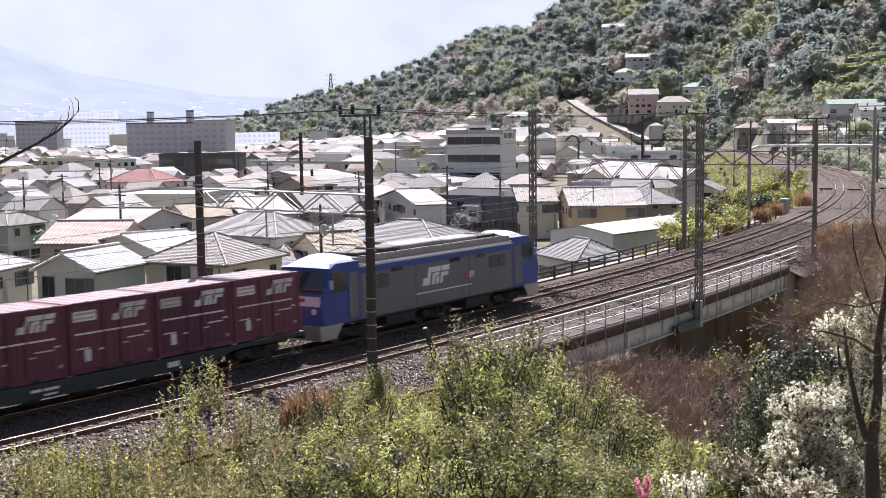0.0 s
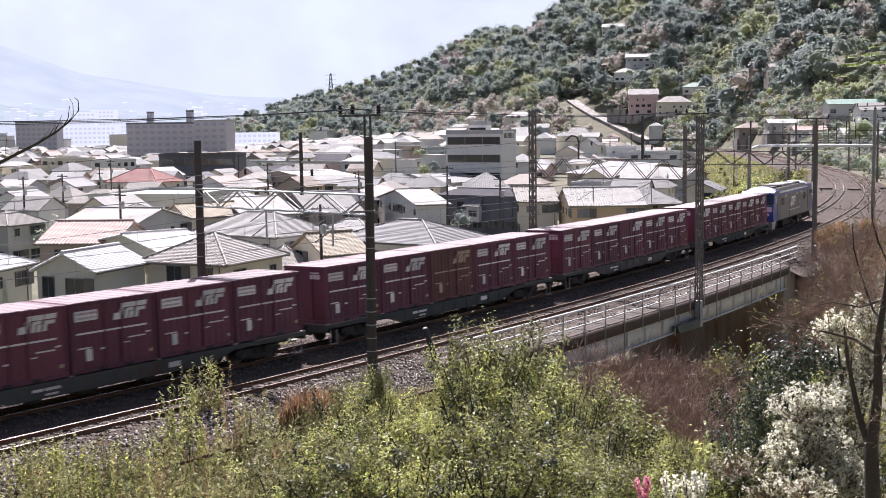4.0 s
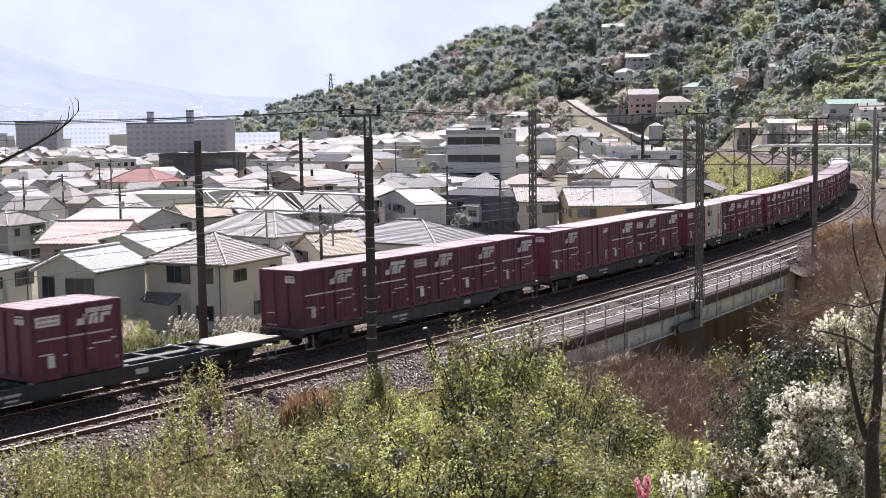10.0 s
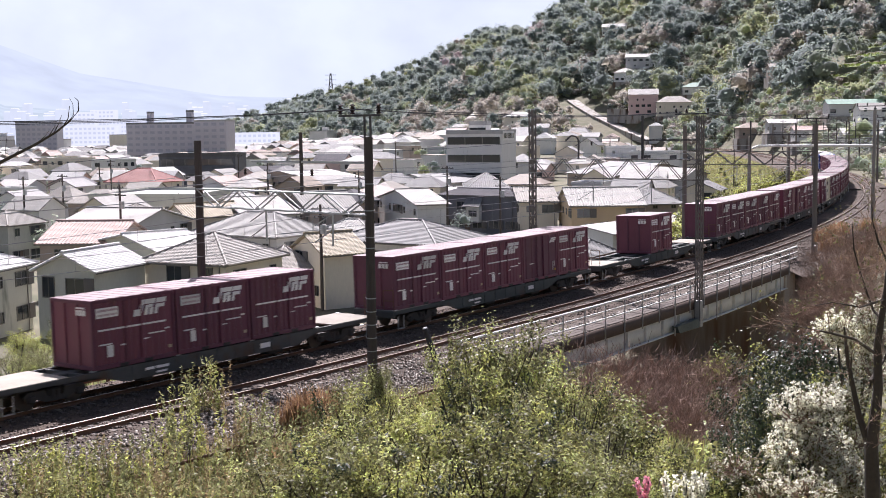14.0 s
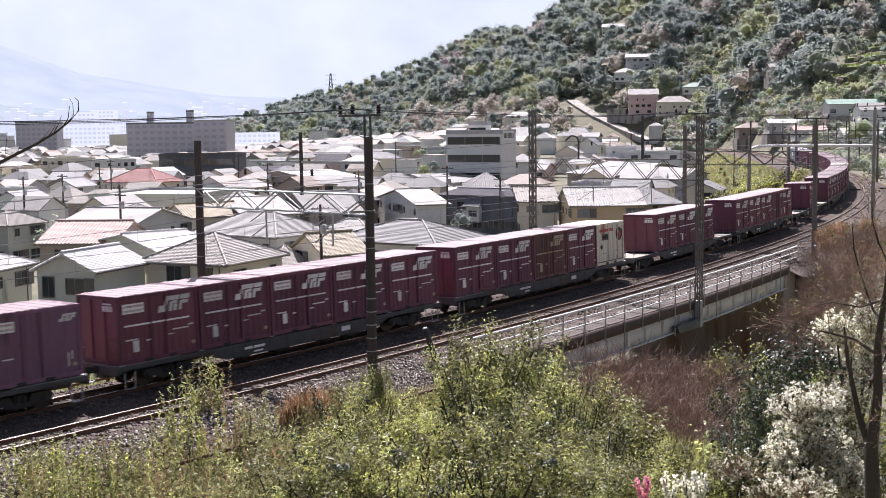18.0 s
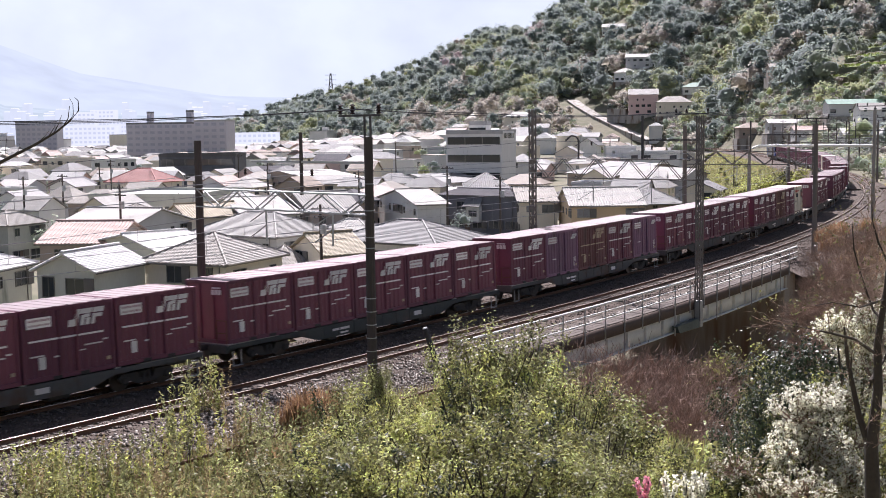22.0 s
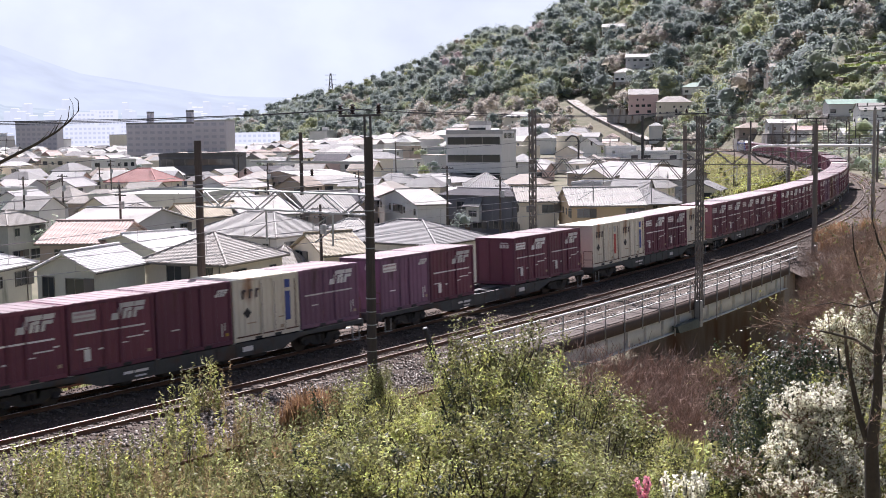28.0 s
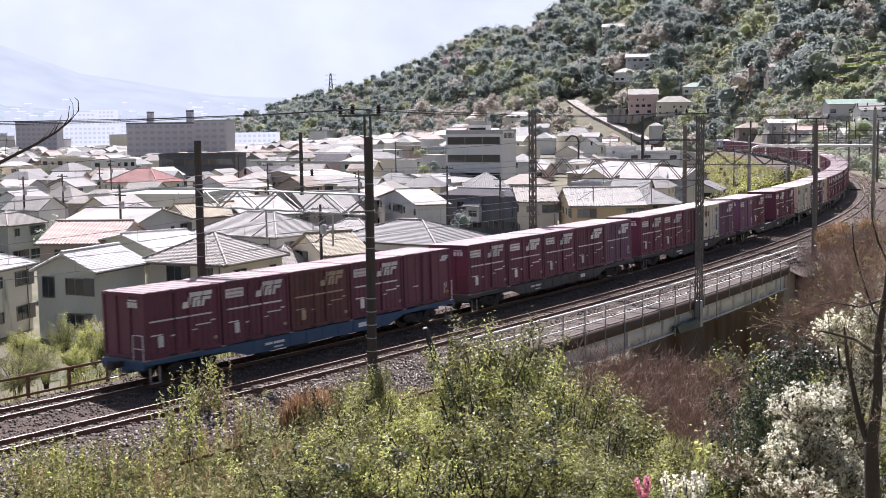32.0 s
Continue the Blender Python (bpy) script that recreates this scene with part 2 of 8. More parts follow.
# ---- the railway's line: chainage s in metres, lat to the right of the far track's centre ----
GRADE, CANT, SPACING = 0.0022, 0.0253, 3.87
KNOT_S = (-460, -40, 0, 40, 80, 110, 140, 170, 200, 230, 260, 300, 340, 400, 470)
KNOT_K = (0.0005, 0.00164, 0.00197, 0.0023, 0.00243, 0.00261, 0.00205, 0.0019, 0.00166, 0.00106, 0.0005, 0.00038, 0.00067, 0.00105, 0.00124)
LINE_S = np.arange(-460, 520.1, 0.5)
_k = np.interp(LINE_S, KNOT_S, KNOT_K)
_i0 = int(np.argmin(abs(LINE_S)))


def _sum(a):
    return np.concatenate([[0], np.cumsum((a[1:] + a[:-1]) * 0.25)])


LINE_T = _sum(_k)
LINE_T += 0.89528 - LINE_T[_i0]
LINE_X, LINE_Y = _sum(np.cos(LINE_T)), _sum(np.sin(LINE_T))
LINE_X += -15.374 - LINE_X[_i0]
LINE_Y += 39.527 - LINE_Y[_i0]


def on_line(s, lat=0.0, z=0.0):
    x, y, t = (np.interp(s, LINE_S, a) for a in (LINE_X, LINE_Y, LINE_T))
    return Vector((float(x + math.sin(t) * lat), float(y - math.cos(t) * lat), float(z + GRADE * s)))


def heading(s):
    return float(np.interp(s, LINE_S, LINE_T))


def line_pose(s, lat=0.0, z=0.0, cant=False):
    """x forward along the line, y to its left."""
    return Matrix.Translation(on_line(s, lat, z)) @ pose(0, 0, 0, -math.degrees(CANT) if cant else 0, 0, math.degrees(heading(s)))


def sweep(section, s0, s1, step, closed=False, lift=True):
    """Verts and quads of a cross-section (lat, z) drawn along the line."""
    ss = np.arange(s0, s1 + step * 0.5, step)
    x, y, t = (np.interp(ss, LINE_S, a) for a in (LINE_X, LINE_Y, LINE_T))
    sec = np.array(section)
    lat, z = sec[None, :, 0], sec[None, :, 1]
    v = np.stack([x[:, None] + np.sin(t)[:, None] * lat, y[:, None] - np.cos(t)[:, None] * lat,
                  np.broadcast_to(z, (len(ss), len(sec))) + (GRADE * ss[:, None] if lift else 0)], -1).reshape(-1, 3)
    n, k = len(ss), len(sec)
    i, j = np.meshgrid(np.arange(n - 1), np.arange(k if closed else k - 1), indexing="ij")
    j2 = (j + 1) % k
    f = np.stack([i * k + j, (i + 1) * k + j, (i + 1) * k + j2, i * k + j2], -1).reshape(-1, 4)
    return v, f


def line_coords(x, y):
    """Nearest chainage and lateral offset of points."""
    p = np.stack([np.ravel(x), np.ravel(y)], 1)
    lx, ly, lt, ls = LINE_X[::4], LINE_Y[::4], LINE_T[::4], LINE_S[::4]
    s, lat = np.empty(len(p)), np.empty(len(p))
    for a in range(0, len(p), 4000):
        q = p[a:a + 4000]
        d = (q[:, 0:1] - lx) ** 2 + (q[:, 1:2] - ly) ** 2
        i = d.argmin(1)
        dx, dy = q[:, 0] - lx[i], q[:, 1] - ly[i]
        s[a:a + 4000] = ls[i] + dx * np.cos(lt[i]) + dy * np.sin(lt[i])
        lat[a:a + 4000] = dx * np.sin(lt[i]) - dy * np.cos(lt[i])
    return s.reshape(np.shape(x)), lat.reshape(np.shape(x))


# ---- the land ----
TOWN_Z = -6.5
HILL_AZ = (-0.30, -0.195, -0.12, -0.04, 0.03, 0.08, 0.15, 0.20, 0.22, 0.241, 0.255, 0.275, 0.30, 0.37, 0.50, 0.80)     # direction from the eye, radians east of ahead
HILL_TOE = (1150, 1010, 900, 740, 600, 540, 525, 515, 500, 460, 420, 372, 345, 320, 310, 300)
HILL_TOP = (1600, 1380, 1300, 1120, 950, 890, 850, 830, 820, 810, 800, 780, 770, 750, 740, 740)
HILL_Z = (-6.4, 2, 34, 47, 67, 79, 97, 107, 112, 117, 120, 124, 128, 138, 150, 150)


def land_z(x, y):
    x, y = np.asarray(x, dtype=float), np.asarray(y, dtype=float)
    s, lat = line_coords(x, y)
    d = np.hypot(x, y)
    az = np.arctan2(x, y)
    # town side: a bank falls from the track bed to the town
    bank = smoothstep(5.2, 13.5, -lat)
    far_side = -1.1 * (1 - bank) + TOWN_Z * bank
    # camera side: level verge, a gully under the bridge, then the hillside below the camera
    gully = smoothstep(14, 21, s) * (1 - smoothstep(56, 66, s + 0.3 * np.clip(lat - 6, 0, 30)))
    verge = -1.0 - 0.05 * np.clip(lat - 6, 0, 20)
    near_side = verge * (1 - gully) + (-7.2) * gully
    near_side = near_side + (1 - gully) * smoothstep(100, 130, s) * 0.10 * np.clip(lat - 9, 0, 60)
    hill = 7.75 - 0.375 * np.clip(d - 1.0, 0, 200)
    back = smoothstep(0.0, 12.0, -y) * 14
    near_side = np.maximum(near_side, hill + back * (d < 400) * (x > -30))
    z = np.where(lat < 0, far_side, near_side)
    bed = smoothstep(7.8, 6.8, np.abs(lat - 2)) * (s > -440) * (s < 462)
    z = np.where((gully < 0.02) | (lat < -4.5), z * (1 - bed) + (-1.05) * bed, z * (1 - bed) + np.minimum(z, -1.05) * bed)
    span = smoothstep(21, 25, s) * (1 - smoothstep(58, 62, s)) * smoothstep(-9.5, -5.5, lat) * smoothstep(14, 8, lat)
    z = z * (1 - span) + (-7.2) * span
    # land rises with the line far out on the town side
    rise = smoothstep(230, 420, s) * smoothstep(-60, -10, lat) * smoothstep(40, 5, np.abs(lat))
    z = z + rise * 0.8
    # the wooded hill behind the town
    toe, top, hz = (np.interp(az, HILL_AZ, a) for a in (HILL_TOE, HILL_TOP, HILL_Z))
    f = np.clip((d - toe) / (top - toe), 0, 1)
    up = (0.72 * f + 0.28 * f * f * (3 - 2 * f)) * (1 - 0.25 * np.clip((d - top) / 600, 0, 1) ** 2)
    lump = 1 + 0.10 * np.sin(x * 0.021 + 1.3) * np.sin(y * 0.017) * np.clip(4 * f * (1 - f), 0, 1)
    z = z + np.where((d > toe) & (y > 0), up * lump * (hz + 6.5), 0)
    # the town's ground climbs gently towards the hill
    z = z + 9.0 * smoothstep(170, 520, d) * smoothstep(-0.22, 0.04, az) * smoothstep(14, 60, -lat) * (y > 0)
    return z


RING = np.concatenate([np.linspace(0.0, 24, 17), 24 * 1.0175 ** np.arange(1, 310)])
RING = np.append(RING[RING < 2600], [3000, 3600, 4300, 4900])
AZ = np.concatenate([np.linspace(-0.55, 0.62, 330), np.linspace(0.62, 2 * math.pi - 0.55, 90)[1:-1]])
_d, _a = np.meshgrid(RING, AZ, indexing="ij")
_gx, _gy = _d * np.sin(_a), _d * np.cos(_a)
_gz = land_z(_gx, _gy)
_n, _m = _d.shape
_i, _j = np.meshgrid(np.arange(_n - 1), np.arange(_m), indexing="ij")
_f = np.stack([_i * _m + _j, _i * _m + (_j + 1) % _m, (_i + 1) * _m + (_j + 1) % _m, (_i + 1) * _m + _j], -1).reshape(-1, 4)[:, ::-1]
ground = solid("ground", raw_mesh("ground", np.stack([_gx, _gy, _gz], -1).reshape(-1, 3), _f, M_GROUND, True), None,
               "dry grassy ground sloping from the railway to the town", "ground", kind="structure")


def on_land(x, y):
    return float(land_z(np.array([x]), np.array([y]))[0])


def lands(xs, ys):
    return land_z(np.asarray(xs), np.asarray(ys))


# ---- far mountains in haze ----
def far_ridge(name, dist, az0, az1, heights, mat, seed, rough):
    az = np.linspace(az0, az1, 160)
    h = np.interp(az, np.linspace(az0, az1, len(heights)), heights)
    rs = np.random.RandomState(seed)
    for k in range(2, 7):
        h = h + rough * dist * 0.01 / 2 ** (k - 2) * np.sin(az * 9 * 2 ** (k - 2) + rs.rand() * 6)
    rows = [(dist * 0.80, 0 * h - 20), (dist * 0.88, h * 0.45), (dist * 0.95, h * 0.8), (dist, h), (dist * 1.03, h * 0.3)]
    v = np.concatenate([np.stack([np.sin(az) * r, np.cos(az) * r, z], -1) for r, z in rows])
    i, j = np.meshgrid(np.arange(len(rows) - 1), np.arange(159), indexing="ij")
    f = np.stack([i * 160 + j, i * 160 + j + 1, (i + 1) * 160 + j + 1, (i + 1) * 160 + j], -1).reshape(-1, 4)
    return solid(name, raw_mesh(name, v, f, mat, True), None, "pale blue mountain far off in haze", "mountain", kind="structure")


# the ridges' haze is their own pale emission
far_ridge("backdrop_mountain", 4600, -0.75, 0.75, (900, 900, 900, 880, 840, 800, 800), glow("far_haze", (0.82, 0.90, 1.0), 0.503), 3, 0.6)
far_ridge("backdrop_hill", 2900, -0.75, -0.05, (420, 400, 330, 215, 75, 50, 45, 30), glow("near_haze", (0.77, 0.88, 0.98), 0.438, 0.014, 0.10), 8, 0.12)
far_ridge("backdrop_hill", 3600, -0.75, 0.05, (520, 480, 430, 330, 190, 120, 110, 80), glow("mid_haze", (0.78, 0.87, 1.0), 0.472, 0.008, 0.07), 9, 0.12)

# far town houses emit a pale glow in place of hazed daylight
_rf = random.Random(12)
_g, _h = Geo(), Geo()
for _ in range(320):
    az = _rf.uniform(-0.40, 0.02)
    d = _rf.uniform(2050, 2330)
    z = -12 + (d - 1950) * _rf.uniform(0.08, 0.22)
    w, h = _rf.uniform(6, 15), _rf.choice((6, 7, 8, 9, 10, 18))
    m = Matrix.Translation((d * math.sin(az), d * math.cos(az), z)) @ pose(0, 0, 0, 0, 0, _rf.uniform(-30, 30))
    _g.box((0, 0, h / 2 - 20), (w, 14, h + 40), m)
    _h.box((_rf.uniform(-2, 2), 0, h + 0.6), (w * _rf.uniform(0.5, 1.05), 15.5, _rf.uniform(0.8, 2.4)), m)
solid("backdrop_town_walls", _g, glow("town_wall_haze_glow", (0.80, 0.87, 0.99), 0.461, 0.05, 0.05), "pale hillside town across the valley in haze", "houses", kind="stuff")
solid("backdrop_town_roofs", _h, glow("town_roof_haze_glow", (0.92, 0.95, 1.0), 0.538, 0.05, 0.04), "bright roofs of the hillside town in haze", "houses", kind="stuff")

# ---- track bed, sleepers and rails ----
BED = [(-4.6, -1.25), (-3.3, -0.62), (-1.8, -0.22), (-0.9, -0.20), (0.0, -0.17), (0.9, -0.15), (1.6, -0.18), (2.2, -0.24), (2.9, -0.20), (3.87, -0.17), (4.8, -0.15), (5.6, -0.22), (6.9, -0.62), (8.4, -1.3)]
fine_sec = []
for (a, za), (b, zb) in zip(BED[:-1], BED[1:]):
    for q in np.linspace(0, 1, 5)[:-1]:
        fine_sec.append((a + (b - a) * q, za + (zb - za) * q))
fine_sec.append(BED[-1])


def bed_piece(s0, s1, step, seed):
    deck = s0 >= 17 and s1 <= 60
    sec = [(-3.9, -0.7), (-3.6, -0.45)] + [q for q in fine_sec if -3.2 < q[0] < 5.7] + [(5.95, -0.34), (6.1, -0.58)] if deck else fine_sec
    v, f = sweep(sec, s0, s1, step)
    rs = np.random.RandomState(abs(seed))
    v[:, 2] += rs.normal(0, 0.018, len(v))
    return v, f


bed = thing("track_bed", "grey-brown ballast bed of a double-track railway", "ballast", kind="structure")
for a, b, st in ((-60, 18, 0.35), (18, 58, 0.35), (58, 130, 0.35), (130, 420, 1.0), (-440, -60, 2.0)):
    part("ballast", raw_mesh("ballast", *bed_piece(a, b, st, int(a) % 97), M_BALLAST), None, bed)

def stones(name, n, s0, s1, l0, l1, sec, mat, label, seed, lo=0.035, hi=0.085):
    """Loose stones strewn over a stretch of the bed."""
    rs = np.random.RandomState(seed)
    ss, la = rs.uniform(s0, s1, n), rs.uniform(l0, l1, n)
    if sec is BED:
        la = np.where((ss > 17) & (ss < 59), np.clip(la, -3.5, 5.9), la)
    z = np.interp(la, [p[0] for p in sec], [p[1] for p in sec])
    x, y, t = (np.interp(ss, LINE_S, q) for q in (LINE_X, LINE_Y, LINE_T))
    c = np.stack([x + np.sin(t) * la, y - np.cos(t) * la, z + GRADE * ss + 0.02], -1)
    tet = np.array([(1, 1, 1), (-1, -1, 1), (-1, 1, -1), (1, -1, -1)]) * 0.6
    v = (c[:, None, :] + tet[None] * rs.uniform(lo, hi, (n, 1, 1)) * rs.uniform(0.6, 1.3, (n, 4, 3))).reshape(-1, 3)
    q = np.arange(n)[:, None, None] * 4 + np.array([(0, 1, 2), (0, 3, 1), (0, 2, 3), (1, 3, 2)])[None]
    solid(name, raw_mesh(name, v, q.reshape(-1, 3), mat), None, label, "stones", kind="stuff")


stones("ballast_stones", 42000, -16, 92, -3.6, 7.6, BED, M_STONE, "loose grey and brown crushed stones of the track bed", 5)
stones("verge_stones", 9000, -20, 18, 5.2, 8.2, BED, M_PALESTONE, "pale grey stones on the shoulder of the track bed", 8, 0.03, 0.085)
stones("pale_stones", 1100, 16, 58, 6.25, 6.6, [(5.0, -0.22), (5.8, -0.26), (6.55, -0.42)], M_PALESTONE, "pale loose stones along the bridge walkway", 6, 0.05, 0.12)

track_things = []
for nm, lat0, cant in (("railway_track", 0.0, CANT), ("railway_track", SPACING, CANT)):
    tr = thing(nm, "rusty narrow-gauge rails on concrete sleepers in ballast", "railway track", kind="structure")
    track_things.append(tr)
    for sg in (-0.558, 0.558):
        rsec = [(lat0 + sg + a, b + cant * sg) for a, b in ((-0.062, -0.15), (-0.062, -0.13), (-0.012, -0.115), (-0.012, -0.045), (-0.034, -0.035), (-0.034, -0.003), (0.034, -0.003), (0.034, -0.035), (0.012, -0.045), (0.012, -0.115), (0.062, -0.13), (0.062, -0.15))]
        v, f = sweep(rsec, -440, 470, 1.0, closed=True)
        rail = part("rail", raw_mesh("rail", v, f, M_RUST), None, tr)
        hsec = [(lat0 + sg + a, b + cant * sg) for a, b in ((-0.033, -0.006), (-0.030, 0.0), (0.030, 0.0), (0.033, -0.006))]
        v, f = sweep(hsec, -440, 470, 1.0, closed=True)
        part("rail_head", raw_mesh("rail_head", v, f, M_RAILTOP), None, rail, "shiny worn rail head")

# ---- loose things use these timber and concrete pieces ----
sleeper_mesh = Geo().extrude([(-0.14, -0.34), (0.14, -0.34), (0.10, -0.155), (-0.10, -0.155)], -1.0, 1.0).mesh("sleeper", M_SLEEPER)
for tr, lat0 in zip(track_things, (0.0, SPACING)):
    for i in range(150):
        part("sleeper", sleeper_mesh, None, tr, at=line_pose(-14 + 0.62 * i, lat0, 0.0, True))
    g = Geo()
    for i in range(150, 420):
        m = line_pose(-14 + 0.62 * i, lat0, 0.0, True)
        g.box((0, 0, -0.25), (0.24, 2.0, 0.19), m)
    tagged(part("far_sleepers", g, M_SLEEPER, tr), kind="stuff")


# ---- bridge ----
def girder_bridge():
    br = thing("railway_bridge", "grey steel plate-girder railway bridge with rusty walkway", "bridge", kind="structure")
    S0, S1 = 19.0, 57.5
    v, f = sweep([(-4.0, -0.62), (7.3, -0.62), (7.3, -0.95), (-4.0, -0.95)], S0, S1, 1.0, closed=True)
    part("deck", raw_mesh("deck", v, f, M_WALKWAY), None, br, "dark rusty bridge deck")
    # walkway plate with its rusty edge beam
    v, f = sweep([(5.9, -0.50), (7.55, -0.50), (7.55, -0.58), (5.9, -0.58)], S0 - 3, S1 + 1, 1.0, closed=True)
    part("walkway", raw_mesh("walkway", v, f, M_WALKWAY), None, br, "rusty brown walkway plates")
    v, f = sweep([(7.56, -0.40), (7.62, -0.40), (7.62, -0.98), (7.56, -0.98)], S0, S1, 1.0, closed=True)
    part("edge_beam", raw_mesh("edge_beam", v, f, M_WALKWAY), None, br, "rust-stained edge beam")
    spans = ((S0, S1),)
    for lat in (7.38, 0.9, -3.4):
        for a, b in spans:
            v, f = sweep([(lat - 0.02, -0.95), (lat + 0.02, -0.95), (lat + 0.02, -1.9), (lat - 0.02, -1.9)], a, b, 1.0, closed=True)
            gd = part("girder", raw_mesh("girder", v, f, M_GIRDER), None, br, "grey painted girder web")
            for zz in (-0.97, -1.92):
                v, f = sweep([(lat - 0.2, zz), (lat + 0.2, zz), (lat + 0.2, zz - 0.05), (lat - 0.2, zz - 0.05)], a, b, 1.0, closed=True)
                part("flange", raw_mesh("flange", v, f, M_GIRDER), None, gd)
            if lat > 6:
                s = a + 1.2
                while s < b:
                    part("stiffener", Geo().box((0, -0.09, -1.43), (0.03, 0.16, 0.92), None), M_GIRDER, gd, at=line_pose(s, lat, 0))
                    s += 2.15
    # pale stones heaped along the walkway
    v, f = sweep([(5.0, -0.22), (5.8, -0.26), (6.55, -0.42), (6.55, -0.6), (5.0, -0.6)], S0 - 3, S1 + 1, 1.0, closed=True)
    part("gravel_strip", raw_mesh("gravel_strip", v, f, M_GRAVEL), None, br, "pale gravel beside the walkway")
    plank = Geo().rbox((0, 0, -0.39), (1.96, 0.29, 0.06), 0.012).mesh("walkway_plank", M_BOARDS)
    for k in range(int((S1 - S0 + 3) / 2.0)):
        for lat in (6.73, 7.05, 7.37):
            part("walkway_plank", plank, None, br, at=line_pose(S0 - 1 + 2.0 * k, lat, 0))
    # piers and abutments
    for s, wd in ((S0 - 1.0, 2.4), (S1 + 0.4, 2.6)):
        part("abutment", Geo().rbox((0, -1.8, -4.75), (wd, 11.4, 7.6), 0.1), M_ABUT, br, "brown rust-streaked concrete abutment", at=line_pose(s, 0, 0))
    # near handrail
    s, posts = S0 - 3.0, []
    pm = Geo().box((0, 0, -0.12), (0.055, 0.055, 1.9)).mesh("handrail_post", M_POSTGREY)
    pl = Geo().box((0, 0, -0.62), (0.055, 0.055, 2.9)).mesh("handrail_post", M_POSTGREY)
    rail = thing("bridge_handrail", "galvanised steel handrail along the bridge walkway", "handrail", kind="structure")
    while s < S1 + 1:
        part("post", pl if len(posts) % 3 == 1 else pm, None, rail, at=line_pose(s, 7.66, 0.0))
        posts.append(s)
        s += 2.05
    for z, r in ((0.80, 0.045), (0.42, 0.026), (0.05, 0.026)):
        v, f = sweep([(7.66 - r, z - r), (7.66 + r, z - r), (7.66 + r, z + r), (7.66 - r, z + r)], S0 - 3, S1 + 1.2, 1.0, closed=True)
        part("rail", raw_mesh("rail", v, f, M_RAILPAINT), None, rail)


girder_bridge()


# ---- fences on the town side ----
def timber_fence(s0, s1, lat, z, h, rails, step, label, mat):
    fe = thing("trackside_fence", label, "fence", kind="structure")
    pm = Geo().box((0, 0, h / 2 - 0.2), (0.11, 0.11, h + 0.4)).mesh("post", mat)
    s = s0
    while s <= s1 + 0.01:
        part("post", pm, None, fe, at=line_pose(s, lat, z))
        s += step
    for k in range(rails):
        zz = z + h * (0.22 + 0.74 * k / max(1, rails - 1))
        v, f = sweep([(lat + 0.06, zz - 0.05), (lat + 0.10, zz - 0.05), (lat + 0.10, zz + 0.05), (lat + 0.06, zz + 0.05)], s0, s1, step / 2, closed=True)
        part("rail", raw_mesh("rail", v, f, mat), None, fe)


timber_fence(34, 66, -4.1, -0.75, 1.15, 4, 2.6, "dark timber trackside fence with four rails", M_FENCE)
timber_fence(68, 108, -4.4, -0.85, 1.0, 2, 3.0, "low brown trackside fence", M_FENCE)
timber_fence(-22, 9, -5.0, -1.0, 1.0, 2, 1.9, "low rusty steel fence beside the track", M_RUST)
timber_fence(-8, 22, 8.7, -1.2, 0.8, 2, 2.4, "low rusty rail fence half hidden by weeds", M_RUST)
v, f = sweep([(-5.6, -1.6), (-4.7, -1.6), (-4.7, -0.75), (-5.6, -0.75)], 30, 100, 1.0, closed=True)
solid("retaining_kerb", raw_mesh("retaining_kerb", v, f, M_CONC), None, "weathered concrete kerb along the track bed", "kerb", kind="structure")


# ---- overhead line gantries ----
def round_pole(g, a, b, r0, r1, n=12):
    return g.tube([a, b], [r0, r1], n)


def lattice_column(parent, m, z0, z1, w=0.29):
    col = part("column", Geo().box((0, 0, z0 + 0.05), (w + 0.1, w + 0.1, 0.1)), M_LATTICE, parent, "grey steel lattice column", at=m)
    for i in (-1, 1):
        for j in (-1, 1):
            part("leg", Geo().box((i * w / 2, j * w / 2, (z0 + z1) / 2), (0.065, 0.065, z1 - z0)), M_LATTICE, col)
    g2 = Geo()
    n = int((z1 - z0) / 0.55)
    for k in range(n):
        a, b = z0 + k * (z1 - z0) / n, z0 + (k + 1) * (z1 - z0) / n
        for j in (-1, 1):
            sg = 1 if k % 2 else -1
            g2.beam((-sg * w / 2, j * w / 2, a), (sg * w / 2, j * w / 2, b), 0.045)
            g2.beam((j * w / 2, -sg * w / 2, a), (j * w / 2, sg * w / 2, b), 0.045)
    tagged(part("lacing", g2, M_LATTICE, col), kind="stuff")
    return col


def insulator(parent, m, n=4, r=0.085, h=0.07):
    g = Geo()
    pts = [(0, 0, k * h + h * q) for k in range(n) for q in (0.0, 0.35, 0.9)]
    g.tube(pts, [r * q for _ in range(n) for q in (0.45, 1.0, 0.4)], 10)
    return part("insulator", g, M_INSUL, parent, "dark brown glazed insulator", at=m)


